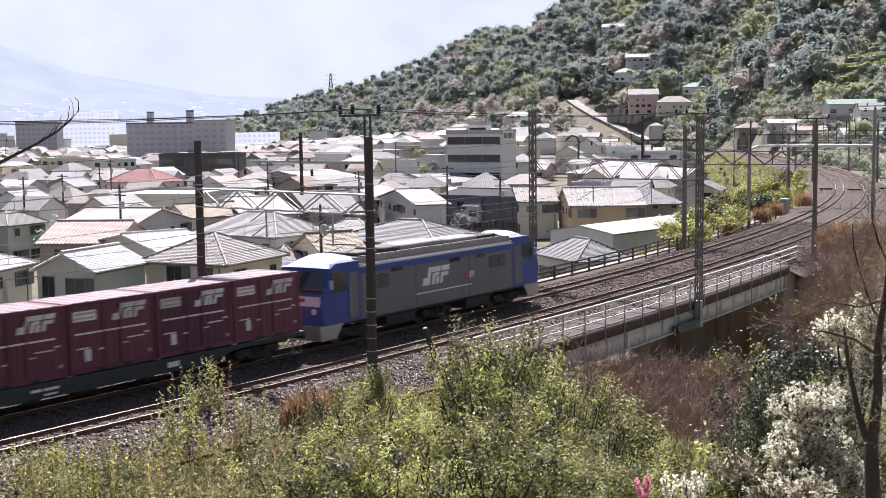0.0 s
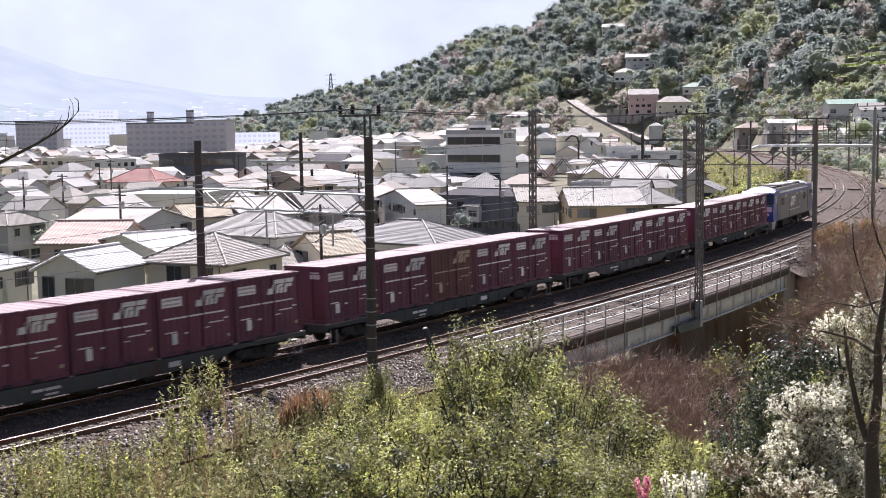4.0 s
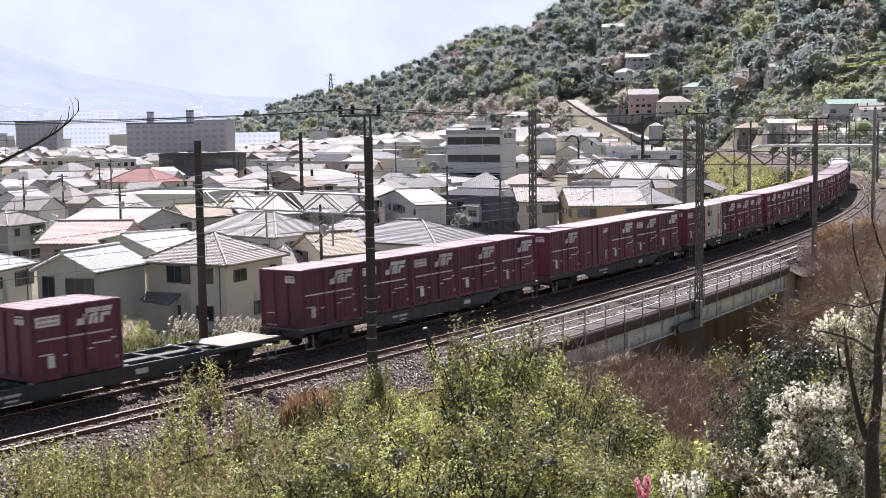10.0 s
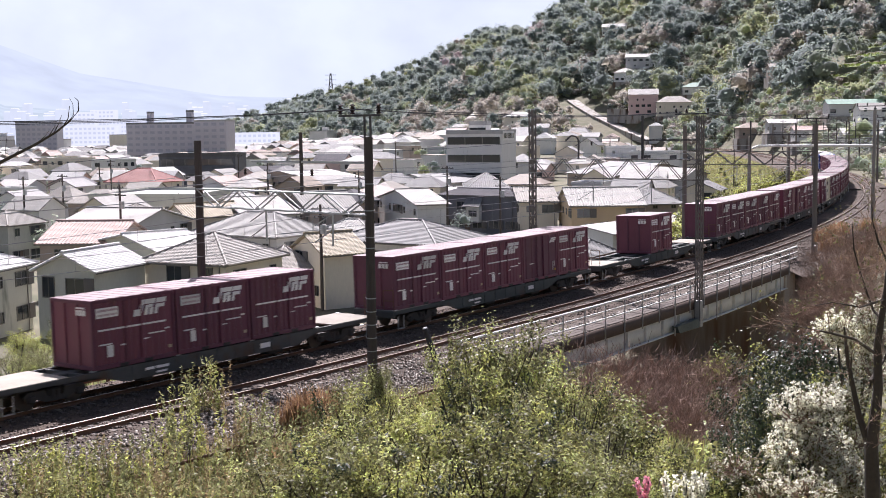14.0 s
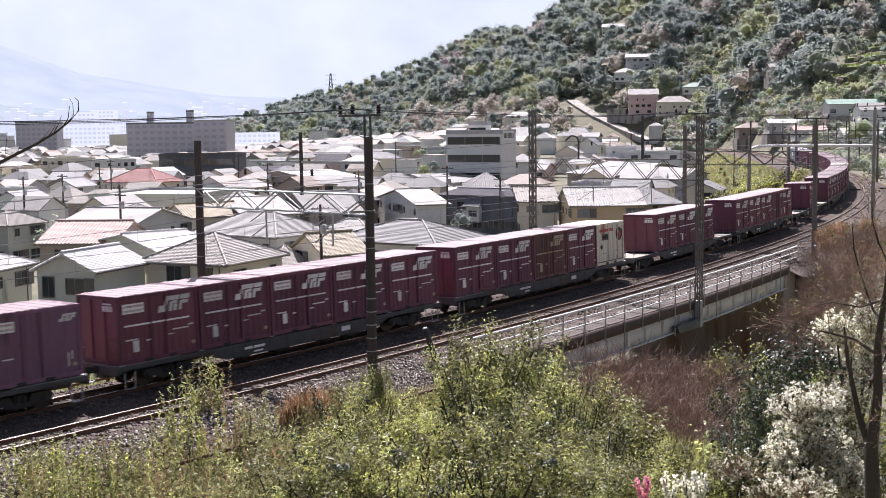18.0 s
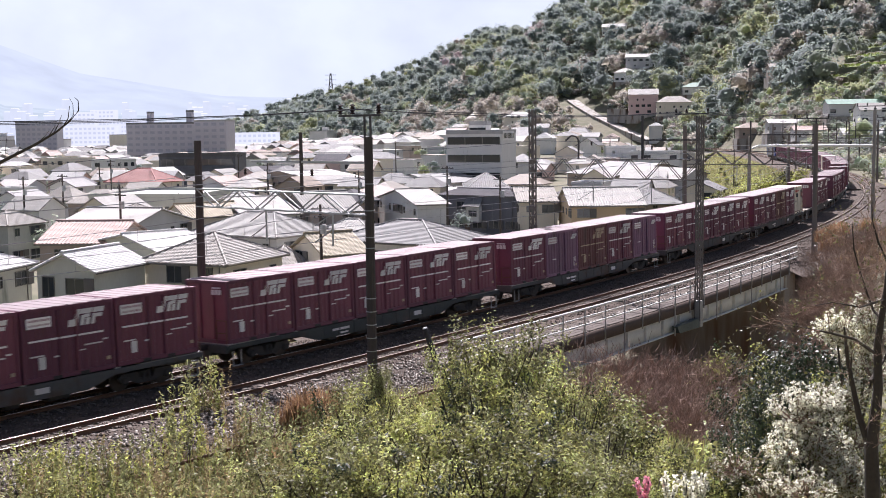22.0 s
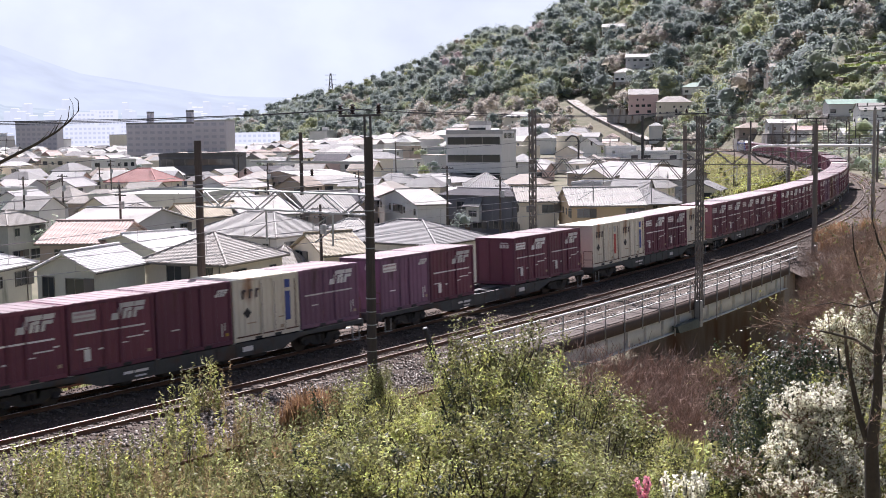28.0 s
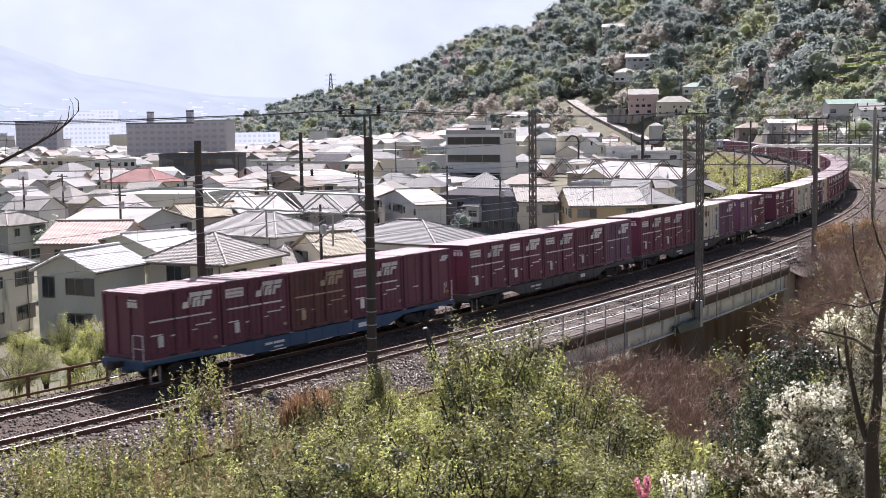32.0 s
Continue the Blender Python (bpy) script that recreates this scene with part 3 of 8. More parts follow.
def truss_beam(parent, a, b, z0, z1, m, w=0.32, n=9, mat=None, r=0.055):
    """Beam across the tracks: a, b lateral ends (to the right is negative y)."""
    mat = mat or M_GALV
    bm = part("beam", Geo().beam((0, -a, z1 + 0.01), (0, -b, z1 + 0.01), w, 0.03), mat, parent, "steel truss beam", at=m)
    for zz in (z0, z1):
        for x in (-w / 2, w / 2):
            part("chord", Geo().beam((x, -a, zz), (x, -b, zz), r), mat, bm)
    for k in range(n):
        p, q = a + (b - a) * k / n, a + (b - a) * (k + 1) / n
        mid = (p + q) / 2
        for u, v in (((p, z1), (mid, z0)), ((mid, z0), (q, z1))):
            part("brace", Geo().beam((-w / 2, -u[0], u[1]), (-w / 2, -v[0], v[1]), r * 0.8).beam((w / 2, -u[0], u[1]), (w / 2, -v[0], v[1]), r * 0.8), mat, bm)
    return bm


def cantilever(parent, m, lat, z_top, reach):
    """Hanger with registration arm and insulators that holds the contact wire."""
    g = Geo()
    g.beam((0.2, -lat, 6.2), (0.2, -lat, 4.95), 0.05)
    g.beam((0.2, -lat, 5.6), (0.2, -lat - reach, 5.05), 0.04)
    g.beam((0.2, -lat, 6.2), (0.2, -lat - reach, 5.7), 0.04)
    part("contact_arm", g, M_GALV, parent, "steel registration arm", at=m)


def crossarm(parent, m, lat, z, offs, size=1.0):
    g = Geo()
    g.beam((0, -lat - min(offs) + 0.05, z), (0, -lat - max(offs) - 0.05, z), 0.08)
    arm = part("crossarm", g, M_DARKSTEEL, parent, "dark steel crossarm", at=m)
    for o in offs:
        insulator(arm, pose(0, -lat - o, z + 0.05), 4, 0.085 * size, 0.07 * size)


def gantry_round():
    """Two concrete poles with a truss between them, nearest gantry."""
    m = line_pose(11.95, 0, 0) @ pose(0, 0, 0, 0, 0, -3.6)
    ga = thing("overhead_gantry", "concrete catenary poles joined by a pale steel truss", "catenary gantry", m, group="gantries over the line")
    I = Matrix.Identity(4)
    g = Geo()
    round_pole(g, (0, 3.2, -1.4), (0, 3.2, 9.05), 0.20, 0.155)
    part("far_pole", g, M_DARKPOLE, ga, "dark grey concrete pole")
    g = Geo()
    round_pole(g, (0, -7.0, -1.5), (0, -7.0, 9.15), 0.20, 0.165)
    pole = part("near_pole", g, M_DARKPOLE, ga, "dark concrete pole with pale bands")
    for z in (0.6, 1.1, 1.6, 2.1, 2.6, 3.1, 5.0, 5.4, 6.4, 7.4):
        r = 0.20 - 0.035 * (z + 1.5) / 10.65 + 0.012
        part("band", Geo().tube([(0, -7.0, z), (0, -7.0, z + 0.035)], r, 12), M_GALV, pole)
    truss_beam(ga, -3.2, 7.0, 6.25, 7.0, I, n=4)
    part("feeder_post", Geo().beam((0, -3.3, 6.9), (0, -3.3, 9.35), 0.10), M_DARKPOLE, ga, "steel feeder post on the truss")
    part("feeder_arm", Geo().beam((0, -0.3, 8.2), (0, -6.9, 8.2), 0.09), M_GALV, ga)
    insulator(ga, pose(0, -3.9, 7.65))
    insulator(ga, pose(0, 0.1, 7.65))
    g = Geo()
    g.beam((0, -6.82, 8.2), (0, -6.82, 9.95), 0.06)
    g.beam((0, -7.12, 8.2), (0, -7.12, 9.95), 0.06)
    part("extension", g, M_DARKSTEEL, ga)
    crossarm(ga, I, 7.0, 9.95, (-1.46, -0.80, 0.56), 1.4)
    for lat, re in ((0.9, -1.0), (4.8, -1.0)):
        cantilever(ga, I, lat, 6.2, re)


def gantry_lattice():
    m = line_pose(39.8, 0, 0) @ pose(0, 0, 0, 0, 0, -4.0)
    ga = thing("overhead_gantry", "steel lattice columns joined by a dark truss over the bridge", "catenary gantry", m, group="gantries over the line")
    I = Matrix.Identity(4)
    lattice_column(ga, pose(0, 3.3, 0), -1.0, 10.5)
    lattice_column(ga, pose(0, -7.9, 0), -1.6, 9.95)
    part("bracket", Geo().extrude([(-2.9, -1.55), (0.2, -1.45), (0.2, -1.95), (-2.6, -1.95)], -8.05, -7.72).box((0, -7.6, -1.7), (0.4, 0.5, 0.3)), M_BRACKET, ga, "dark green steel bracket on the bridge girder")
    part("foot", Geo().rbox((0, -7.9, -1.2), (0.34, 0.40, 1.5), 0.03), M_POSTGREY, ga)
    truss_beam(ga, -3.3, 7.9, 6.35, 7.5, I, n=5, mat=M_LATTICE)
    g = Geo()
    g.tube([(0, 0.0, 7.5), (0, 0.0, 8.6), (0, 0.2, 8.85), (0, 0.5, 8.9), (0, 0.9, 8.6)], 0.06, 8)
    part("hooked_post", g, M_DARKSTEEL, ga, "dark hooked feeder post on the truss")
    part("feeder_post", Geo().beam((0, -4.3, 7.5), (0, -4.3, 10.0), 0.12), M_DARKSTEEL, ga, "dark feeder post on the truss")
    part("feeder_arm", Geo().beam((0, -4.3, 8.6), (0, -7.8, 8.6), 0.08), M_DARKSTEEL, ga)
    insulator(ga, pose(0, -0.9, 8.3))
    insulator(ga, pose(0, -4.9, 8.05))
    crossarm(ga, I, 7.6, 10.05, (-1.2, -0.55, 0.75))
    for lat, re in ((0.9, -1.0), (4.8, -1.0)):
        cantilever(ga, I, lat, 6.3, re)


def gantry_plain(s, far_lat, near_lat, far_top, near_top, z0, z1, arm=True, post=True, mat=None, pipe=False):
    m = line_pose(s, 0, 0)
    ga = thing("overhead_gantry", "grey concrete catenary poles joined by a thin truss", "catenary gantry", m, group="gantries over the line")
    I = Matrix.Identity(4)
    mat = mat or M_POLE
    part("far_pole", round_pole(Geo(), (0, -far_lat, -1.4), (0, -far_lat, far_top), 0.20, 0.16), mat, ga)
    part("near_pole", round_pole(Geo(), (0, -near_lat, -1.4), (0, -near_lat, near_top), 0.20, 0.16), mat, ga)
    if pipe:
        part("beam", Geo().tube([(0, -far_lat, z1 - 0.9), (0, -far_lat - 0.25, z1 - 0.25), (0, -far_lat - 0.9, z1), (0, -near_lat, z1)], 0.13, 10), M_RAILPAINT, ga, "white-painted pipe beam")
    else:
        truss_beam(ga, far_lat, near_lat, z0, z1, I, n=4, mat=M_LATTICE, r=0.07)
    if arm:
        crossarm(ga, I, near_lat, near_top + 0.4, (-1.6, -0.7, 0.9))
        part("extension", Geo().beam((0, -near_lat, near_top - 0.3), (0, -near_lat, near_top + 0.4), 0.1), M_DARKSTEEL, ga)
    if post:
        part("feeder_post", Geo().beam((0, -2.0, z1), (0, -2.0, z1 + 2.4), 0.1), M_DARKSTEEL, ga)
        part("feeder_arm", Geo().beam((0, -2.0, z1 + 1.3), (0, -near_lat, z1 + 1.3), 0.08), M_DARKSTEEL, ga)
    for lat, re in ((0.9, -1.0), (4.8, -1.0)):
        cantilever(ga, I, lat, z0, re)


gantry_round()
gantry_lattice()
gantry_plain(66.5, -3.3, 7.0, 9.4, 9.4, 6.3, 7.3)
gantry_plain(92.8, -4.6, 7.2, 8.2, 10.6, 6.6, 7.25, post=False, mat=M_PALEPOLE, pipe=True)
gantry_plain(117.0, -4.4, 7.0, 8.3, 9.6, 6.4, 7.2)
gantry_plain(150.0, -3.4, 7.2, 9.2, 9.4, 6.4, 7.2)
gantry_plain(188.0, -3.4, 7.2, 9.2, 9.4, 6.4, 7.2)
gantry_plain(232.0, -3.4, 7.2, 9.2, 9.4, 6.4, 7.2)
gantry_plain(282.0, -3.4, 7.2, 9.2, 9.4, 6.4, 7.2)
gantry_plain(-26.0, -3.3, 7.2, 9.2, 9.4, 6.3, 7.1)
GANTRY_S = (-75, -26, 11.8, 40.8, 66.8, 92, 117, 150, 188, 232, 282, 340)


def wire(name, pts, r, mat, label):
    return solid(name, Geo().tube(pts, r, 5, False), mat, label, "wire", kind="structure")


def spanned(lat, z, sag, n=7):
    """Points of a wire hung from gantry to gantry."""
    pts = []
    for a, b in zip(GANTRY_S[:-1], GANTRY_S[1:]):
        for k in range(n):
            q = k / n
            pts.append(on_line(a + (b - a) * q, lat, z - sag * 4 * q * (1 - q) * ((b - a) / 40) ** 2))
    pts.append(on_line(GANTRY_S[-1], lat, z))
    return pts


for lat in (0.0, SPACING):
    wire("contact_wire", spanned(lat - 0.1, 5.05, 0.05), 0.011, M_WIRELIGHT, "thin copper contact wire over the track")
    up = spanned(lat - 0.1, 6.1, 0.55)
    wire("messenger_wire", up, 0.012, M_WIRELIGHT, "sagging messenger wire over the track")
    g = Geo()
    lo = spanned(lat - 0.1, 5.05, 0.05)
    for i in range(0, len(lo), 1):
        g.beam(lo[i], up[i], 0.01)
    solid("dropper_wires", g, M_WIRELIGHT, "thin droppers between messenger and contact wire", "wire", kind="stuff")
for lat, z, sag in ((5.8, 10.2, 0.55), (6.3, 10.2, 0.6), (7.3, 10.2, 0.5), (3.9, 7.8, 0.5), (-0.1, 7.8, 0.5), (-3.4, 8.6, 0.6), (-3.0, 7.2, 0.4), (6.9, 7.6, 0.4)):
    wire("feeder_wire", spanned(lat, z, sag), 0.011, M_WIRE if z > 8 else M_WIRELIGHT, "feeder wire along the railway")

# small things by the track
post = thing("leaning_marker_post", "dark leaning marker post with a white tip", "post", pose(-0.36, 49.18, -0.2, 0, -17.8, 0))
part("shaft", Geo().tube([(0, 0, -0.8), (0, 0, 1.42)], [0.12, 0.11], 10), M_BLACKMARK, post)
part("tip", Geo().tube([(0, 0, 1.42), (0, 0, 1.47)], [0.11, 0.085], 10), M_WHITEMARK, post, "white painted tip")
cab = thing("relay_cabinet", "light grey trackside relay cabinet on a concrete base", "cabinet", line_pose(110.5, -4.0, -0.9))
part("body", Geo().rbox((0, 0, 1.0), (0.9, 0.9, 1.5), 0.04), M_GALV, cab)
part("roof", Geo().rbox((0, 0, 1.8), (1.05, 1.05, 0.1), 0.03), M_LWHITE, cab)
part("base", Geo().rbox((0, 0, 0.1), (1.0, 1.0, 0.35), 0.03), M_CONC, cab)
for s, lat in ((152, -1.9), (150, 2.0), (154, 6.4)):
    tb = solid("track_sign", Geo().rbox((0, 0, 0.1), (0.35, 1.9, 0.22), 0.03).box((0, 0.6, -0.15), (0.2, 0.2, 0.5)).box((0, -0.6, -0.15), (0.2, 0.2, 0.5)), M_FENCE,
               "low dark timber trough across the track bed", "track fitting", line_pose(s, lat, -0.15))


# ---- freight train ----
def skewed(g, x0, x1, z0, z1, y, sk=0.28, t=0.012):
    """A slanted block on the side face."""
    lo, hi = sk * z0, sk * z1
    g.extrude([(x0 + lo, z0), (x1 + lo, z0), (x1 + hi, z1), (x0 + hi, z1)], y - t, y + t)


def emblem(parent, x, z, w, y, mat, rough_edge=False):
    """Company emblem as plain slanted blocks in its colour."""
    h = w * 0.42
    g = Geo()
    for a, b, c, d in ((0.00, 0.16, 0.00, 0.42), (0.16, 0.28, 0.0, 1.0), (0.36, 0.47, 0.0, 0.62), (0.47, 0.62, 0.46, 0.66), (0.52, 0.64, 0.0, 0.42),
                       (0.30, 0.66, 0.70, 1.0), (0.70, 0.80, 0.0, 0.62), (0.80, 1.0, 0.40, 0.62), (0.70, 1.02, 0.70, 1.0)):
        gz0, gz1 = c * h, d * h
        q = Geo()
        skewed(q, (a - 0.5) * w, (b - 0.5) * w, gz0, gz1, 0, 0.25)
        g.add([(vx + x, vy + y, vz + z) for vx, vy, vz in q.v], q.f)
    return tagged(part("emblem", g, mat, parent, "pale slanted emblem"), kind="stuff")


L, W2, CH = 3.715, 1.225, 2.5


def container(kind):
    """A twelve-foot freight container. kind: panel, stripe, plain, small, cream types."""
    cream = kind.startswith("cream")
    shell = M_CREAM if cream else {"purple": M_PURPLE, "small": M_PURPLE, "faded": M_BROWNRED}.get(kind, M_RED)
    names = {"panel": "maroon steel freight container with white panel and stripe", "stripe": "maroon steel freight container with white stripe",
             "plain": "plain dark maroon freight container with small emblem", "small": "purple freight container with white panel and small emblem",
             "purple": "faded purple freight container with white stripe", "faded": "weathered brownish freight container with yellowed emblem",
             "cream_red": "cream freight container with red bar and rust marks", "cream_blue": "cream freight container with blue bar",
             "cream_round": "cream freight container with round dark emblem"}
    c = thing("freight_container", names[kind], "container", group="containers on the train")
    g = Geo()
    # one corrugated shell, drawn up from its outline
    step = 0.31 if kind != "plain" else 0.62
    n = int((L - 0.5) / step)
    line = [(-L / 2 + 0.05, -W2 + 0.05)]
    for k in range(n):
        x = -L / 2 + 0.28 + k * step
        line += [(x, -W2 + 0.05), (x + 0.04, -W2 + 0.018), (x + 0.16, -W2 + 0.018), (x + 0.20, -W2 + 0.05)]
    line += [(L / 2 - 0.05, -W2 + 0.05)]
    g.extrude(line + [(-a, -b) for a, b in line], 0.05, CH - 0.04, "z")
    part("body", g, shell, c)
    g = Geo()
    for i in (-1, 1):
        for j in (-1, 1):
            g.rbox((i * (L / 2 - 0.06), j * (W2 - 0.06), CH / 2), (0.12, 0.12, CH), 0.015)
        g.rbox((i * (L / 2 - 0.05), 0, 0.07), (0.10, 2 * W2 - 0.2, 0.14), 0.01)
        g.rbox((i * (L / 2 - 0.05), 0, CH - 0.06), (0.10, 2 * W2 - 0.2, 0.12), 0.01)
        g.rbox((0, i * (W2 - 0.05), 0.08), (L - 0.2, 0.10, 0.16), 0.01)
        g.rbox((0, i * (W2 - 0.05), CH - 0.06), (L - 0.2, 0.10, 0.12), 0.01)
    part("frame", g, shell, c)
    prof = [(-L / 2 + 0.03, CH - 0.02)]
    for k in range(7):
        x = -L / 2 + 0.35 + k * (L - 0.7) / 6
        prof += [(x - 0.07, CH + 0.01), (x - 0.05, CH + 0.024), (x + 0.05, CH + 0.024), (x + 0.07, CH + 0.01)]
    prof += [(L / 2 - 0.03, CH - 0.02)]
    g = Geo().extrude(prof, -W2 + 0.03, W2 - 0.03)
    part("roof", g, M_CREAM if cream else M_ROOFRED, c, "pale ribbed roof sheet")
    for sy in (-1,):
        y = sy * (W2 + 0.004)
        for dx in (-0.42, 0.30) if not cream else (-0.35, 0.35, 0.95):
            part("door_bar", Geo().rbox((dx, y, CH / 2), (0.07, 0.05, CH - 0.28), 0.012), shell, c)
        # flat black plates stand in for the pockets' dark insides
        for dx in (-0.55, 0.55):
            part("fork_pocket", Geo().box((dx, y, 0.06), (0.36, 0.02, 0.11)), M_BLACKMARK, c, "dark fork-lift pocket")
        mark = M_OLDMARK if kind == "faded" else M_WHITEMARK
        if not cream:
            if kind in ("panel", "small"):
                part("label_panel", Geo().box((-1.18, y, 2.02), (0.95, 0.012, 0.36)), mark, c, "white address panel")
                g = Geo()
                for k in range(7):
                    g.box((-1.55 + 0.125 * k, y - 0.004, 2.10), (0.07 + 0.02 * (k % 3), 0.012, 0.075)).box((-1.54 + 0.122 * k, y - 0.004, 1.94), (0.06 + 0.025 * (k % 2), 0.012, 0.07))
                tagged(part("panel_lettering", g, M_PANELTEXT, c, "rows of faded lettering bars"), kind="stuff")
            if kind in ("panel", "stripe", "purple", "faded"):
                emblem(c, 0.62, 1.72, 1.35, y, mark)
                part("stripe", Geo().box((-0.1, y, 1.40), (3.0, 0.012, 0.065)), mark, c, "white stripe")
            else:
                emblem(c, 1.30, 1.95, 0.62, y, mark)
            g = Geo()
            if kind in ("panel", "stripe", "faded"):
                g.box((-1.12, y, 0.62), (0.26, 0.012, 0.42)).box((-1.30, y, 0.88), (0.55, 0.012, 0.05))
                g.box((0.95, y, 1.02), (0.75, 0.012, 0.05)).box((0.5, y, 0.86), (0.25, 0.012, 0.04)).box((1.45, y, 1.12), (0.22, 0.012, 0.06)).box((-0.55, y, 0.78), (0.18, 0.012, 0.06))
            else:
                g.box((1.30, y, 0.62), (0.05, 0.012, 0.5)).box((1.45, y, 0.75), (0.05, 0.012, 0.3)).box((-1.0, y, 0.95), (0.4, 0.012, 0.05))
            tagged(part("small_mark", g, mark, c, "small pale lettering bars"), kind="stuff")
            part("placard", Geo().box((1.55, y, 0.42), (0.16, 0.012, 0.12)), M_YELLOW if kind == "plain" else M_OLDMARK, c)
        else:
            for dx in (-0.36, 0.34, 0.94, 1.55):
                part("rusty_seam", Geo().box((dx + 0.055, y, 1.2), (0.025, 0.03, 2.1)), M_RUST, c, "rust-streaked door seam")
            part("rusty_sill", Geo().box((0, y, 0.19), (3.5, 0.02, 0.05)), M_RUST, c)
            bar = M_REDMARK if kind != "cream_blue" else M_BLUEMARK
            if kind != "cream_round":
                part("colour_bar", Geo().box((1.12, y, 1.16), (0.38, 0.014, 1.2)), bar, c, "bold colour bar")
                part("colour_square", Geo().box((1.12, y, 2.08), (0.38, 0.014, 0.34)), M_BLUEMARK if bar is M_BLUEMARK else M_GALV, c)
                g = Geo()
                for k in range(3):
                    skewed(g, -1.55 + 0.36 * k, -1.45 + 0.36 * k, 1.70, 2.06, y, 0.10)
                    skewed(g, -1.40 + 0.36 * k, -1.22 + 0.36 * k, 1.98, 2.06, y, 0.03)
                part("emblem", g, M_DARKMARK, c, "dark slanted emblem")
                
                part("warning_diamond", Geo().box((0, 0, 0), (0.30, 0.014, 0.30), Matrix.Translation((-1.12, y, 1.12)) @ pose(0, 0, 0, 0, 45, 0)), M_BLACKMARK, c, "black warning diamond")
            else:
                part("round_emblem", Geo().tube([(1.15, y - 0.007, 1.75), (1.15, y + 0.007, 1.75)], 0.42, 16), M_BLACKMARK, c, "dark round emblem")
                part("emblem_centre", Geo().tube([(1.15, y - 0.011, 1.72), (1.15, y + 0.011, 1.72)], 0.24, 14), M_REDMARK, c)
                g = Geo()
                for k in range(8):
                    g.box((-1.45 + 0.24 * k, y, 2.08), (0.17, 0.014, 0.16))
                part("red_lettering", g, M_REDMARK, c, "bars of red lettering")
                g = Geo()
                for k in range(3):
                    skewed(g, -1.25 + 0.33 * k, -1.0 + 0.33 * k, 1.50, 1.85, y, 0.05)
                part("emblem", g, M_BLACKMARK, c, "dark emblem")
                part("warning_diamond", Geo().box((0, 0, 0), (0.26, 0.014, 0.26), Matrix.Translation((-1.3, y, 1.1)) @ pose(0, 0, 0, 0, 45, 0)), M_BLACKMARK, c)
            tagged(part("small_mark", Geo().box((-0.9, y, 0.7), (0.5, 0.012, 0.05)).box((0.75, y, 0.75), (0.3, 0.012, 0.05)).box((0.8, y, 0.35), (0.2, 0.012, 0.14)), M_OLDMARK, c), kind="stuff")
    # end wall marks
    for sx in (-1,):
        x = sx * (L / 2 + 0.002)
        if not cream:
            g = Geo()
            for k in range(3):
                g.box((x, -0.42 - 0.2 * k, 2.05), (0.012, 0.16, 0.20))
            g.box((x, -0.62, 2.22), (0.012, 0.5, 0.06))
            part("end_emblem", g, M_WHITEMARK, c)
        part("end_rib", Geo().rbox((x - sx * 0.02, -0.4, CH / 2), (0.05, 0.08, CH - 0.3), 0.01).rbox((x - sx * 0.02, 0.4, CH / 2), (0.05, 0.08, CH - 0.3), 0.01), shell, c)
    return c


DECK = 1.02


def wheelset(parent, x):
    ws = part("wheelset", Geo().tube([(x, -0.85, 0.43), (x, 0.85, 0.43)], 0.07, 8), M_BOGIE, parent)
    for sy in (-1, 1):
        part("wheel", Geo().tube([(x, sy * 0.50, 0.43), (x, sy * 0.505, 0.43), (x, sy * 0.62, 0.43), (x, sy * 0.625, 0.43)], [0.36, 0.43, 0.43, 0.33], 20), M_WHEEL, ws)


def bogie(parent, x, mat=None):
    mat = mat or M_BOGIE
    bo = part("bogie", Geo().rbox((x, 0, 0.55), (0.5, 1.9, 0.28), 0.04), mat, parent, "grimy two-axle bogie")
    for sy in (-1, 1):
        g = Geo()
        g.extrude([(x - 1.25, 0.55), (x - 1.1, 0.68), (x - 0.4, 0.68), (x - 0.3, 0.42), (x + 0.3, 0.42), (x + 0.4, 0.68), (x + 1.1, 0.68), (x + 1.25, 0.55), (x + 1.1, 0.32), (x + 0.75, 0.40), (x + 0.4, 0.25), (x - 0.4, 0.25), (x - 0.75, 0.40), (x - 1.1, 0.32)],
                  sy * 0.92 - 0.07, sy * 0.92 + 0.07)
        for dx in (-0.12, 0.12):
            g.tube([(x + dx, sy * 0.95, 0.30), (x + dx, sy * 0.95, 0.62)], 0.085, 8)
        for dx in (-0.95, 0.95):
            g.rbox((x + dx, sy * 0.98, 0.43), (0.28, 0.16, 0.26), 0.04)
        part("side_frame", g, mat, bo)
    for dx in (-0.95, 0.95):
        wheelset(bo, x + dx)


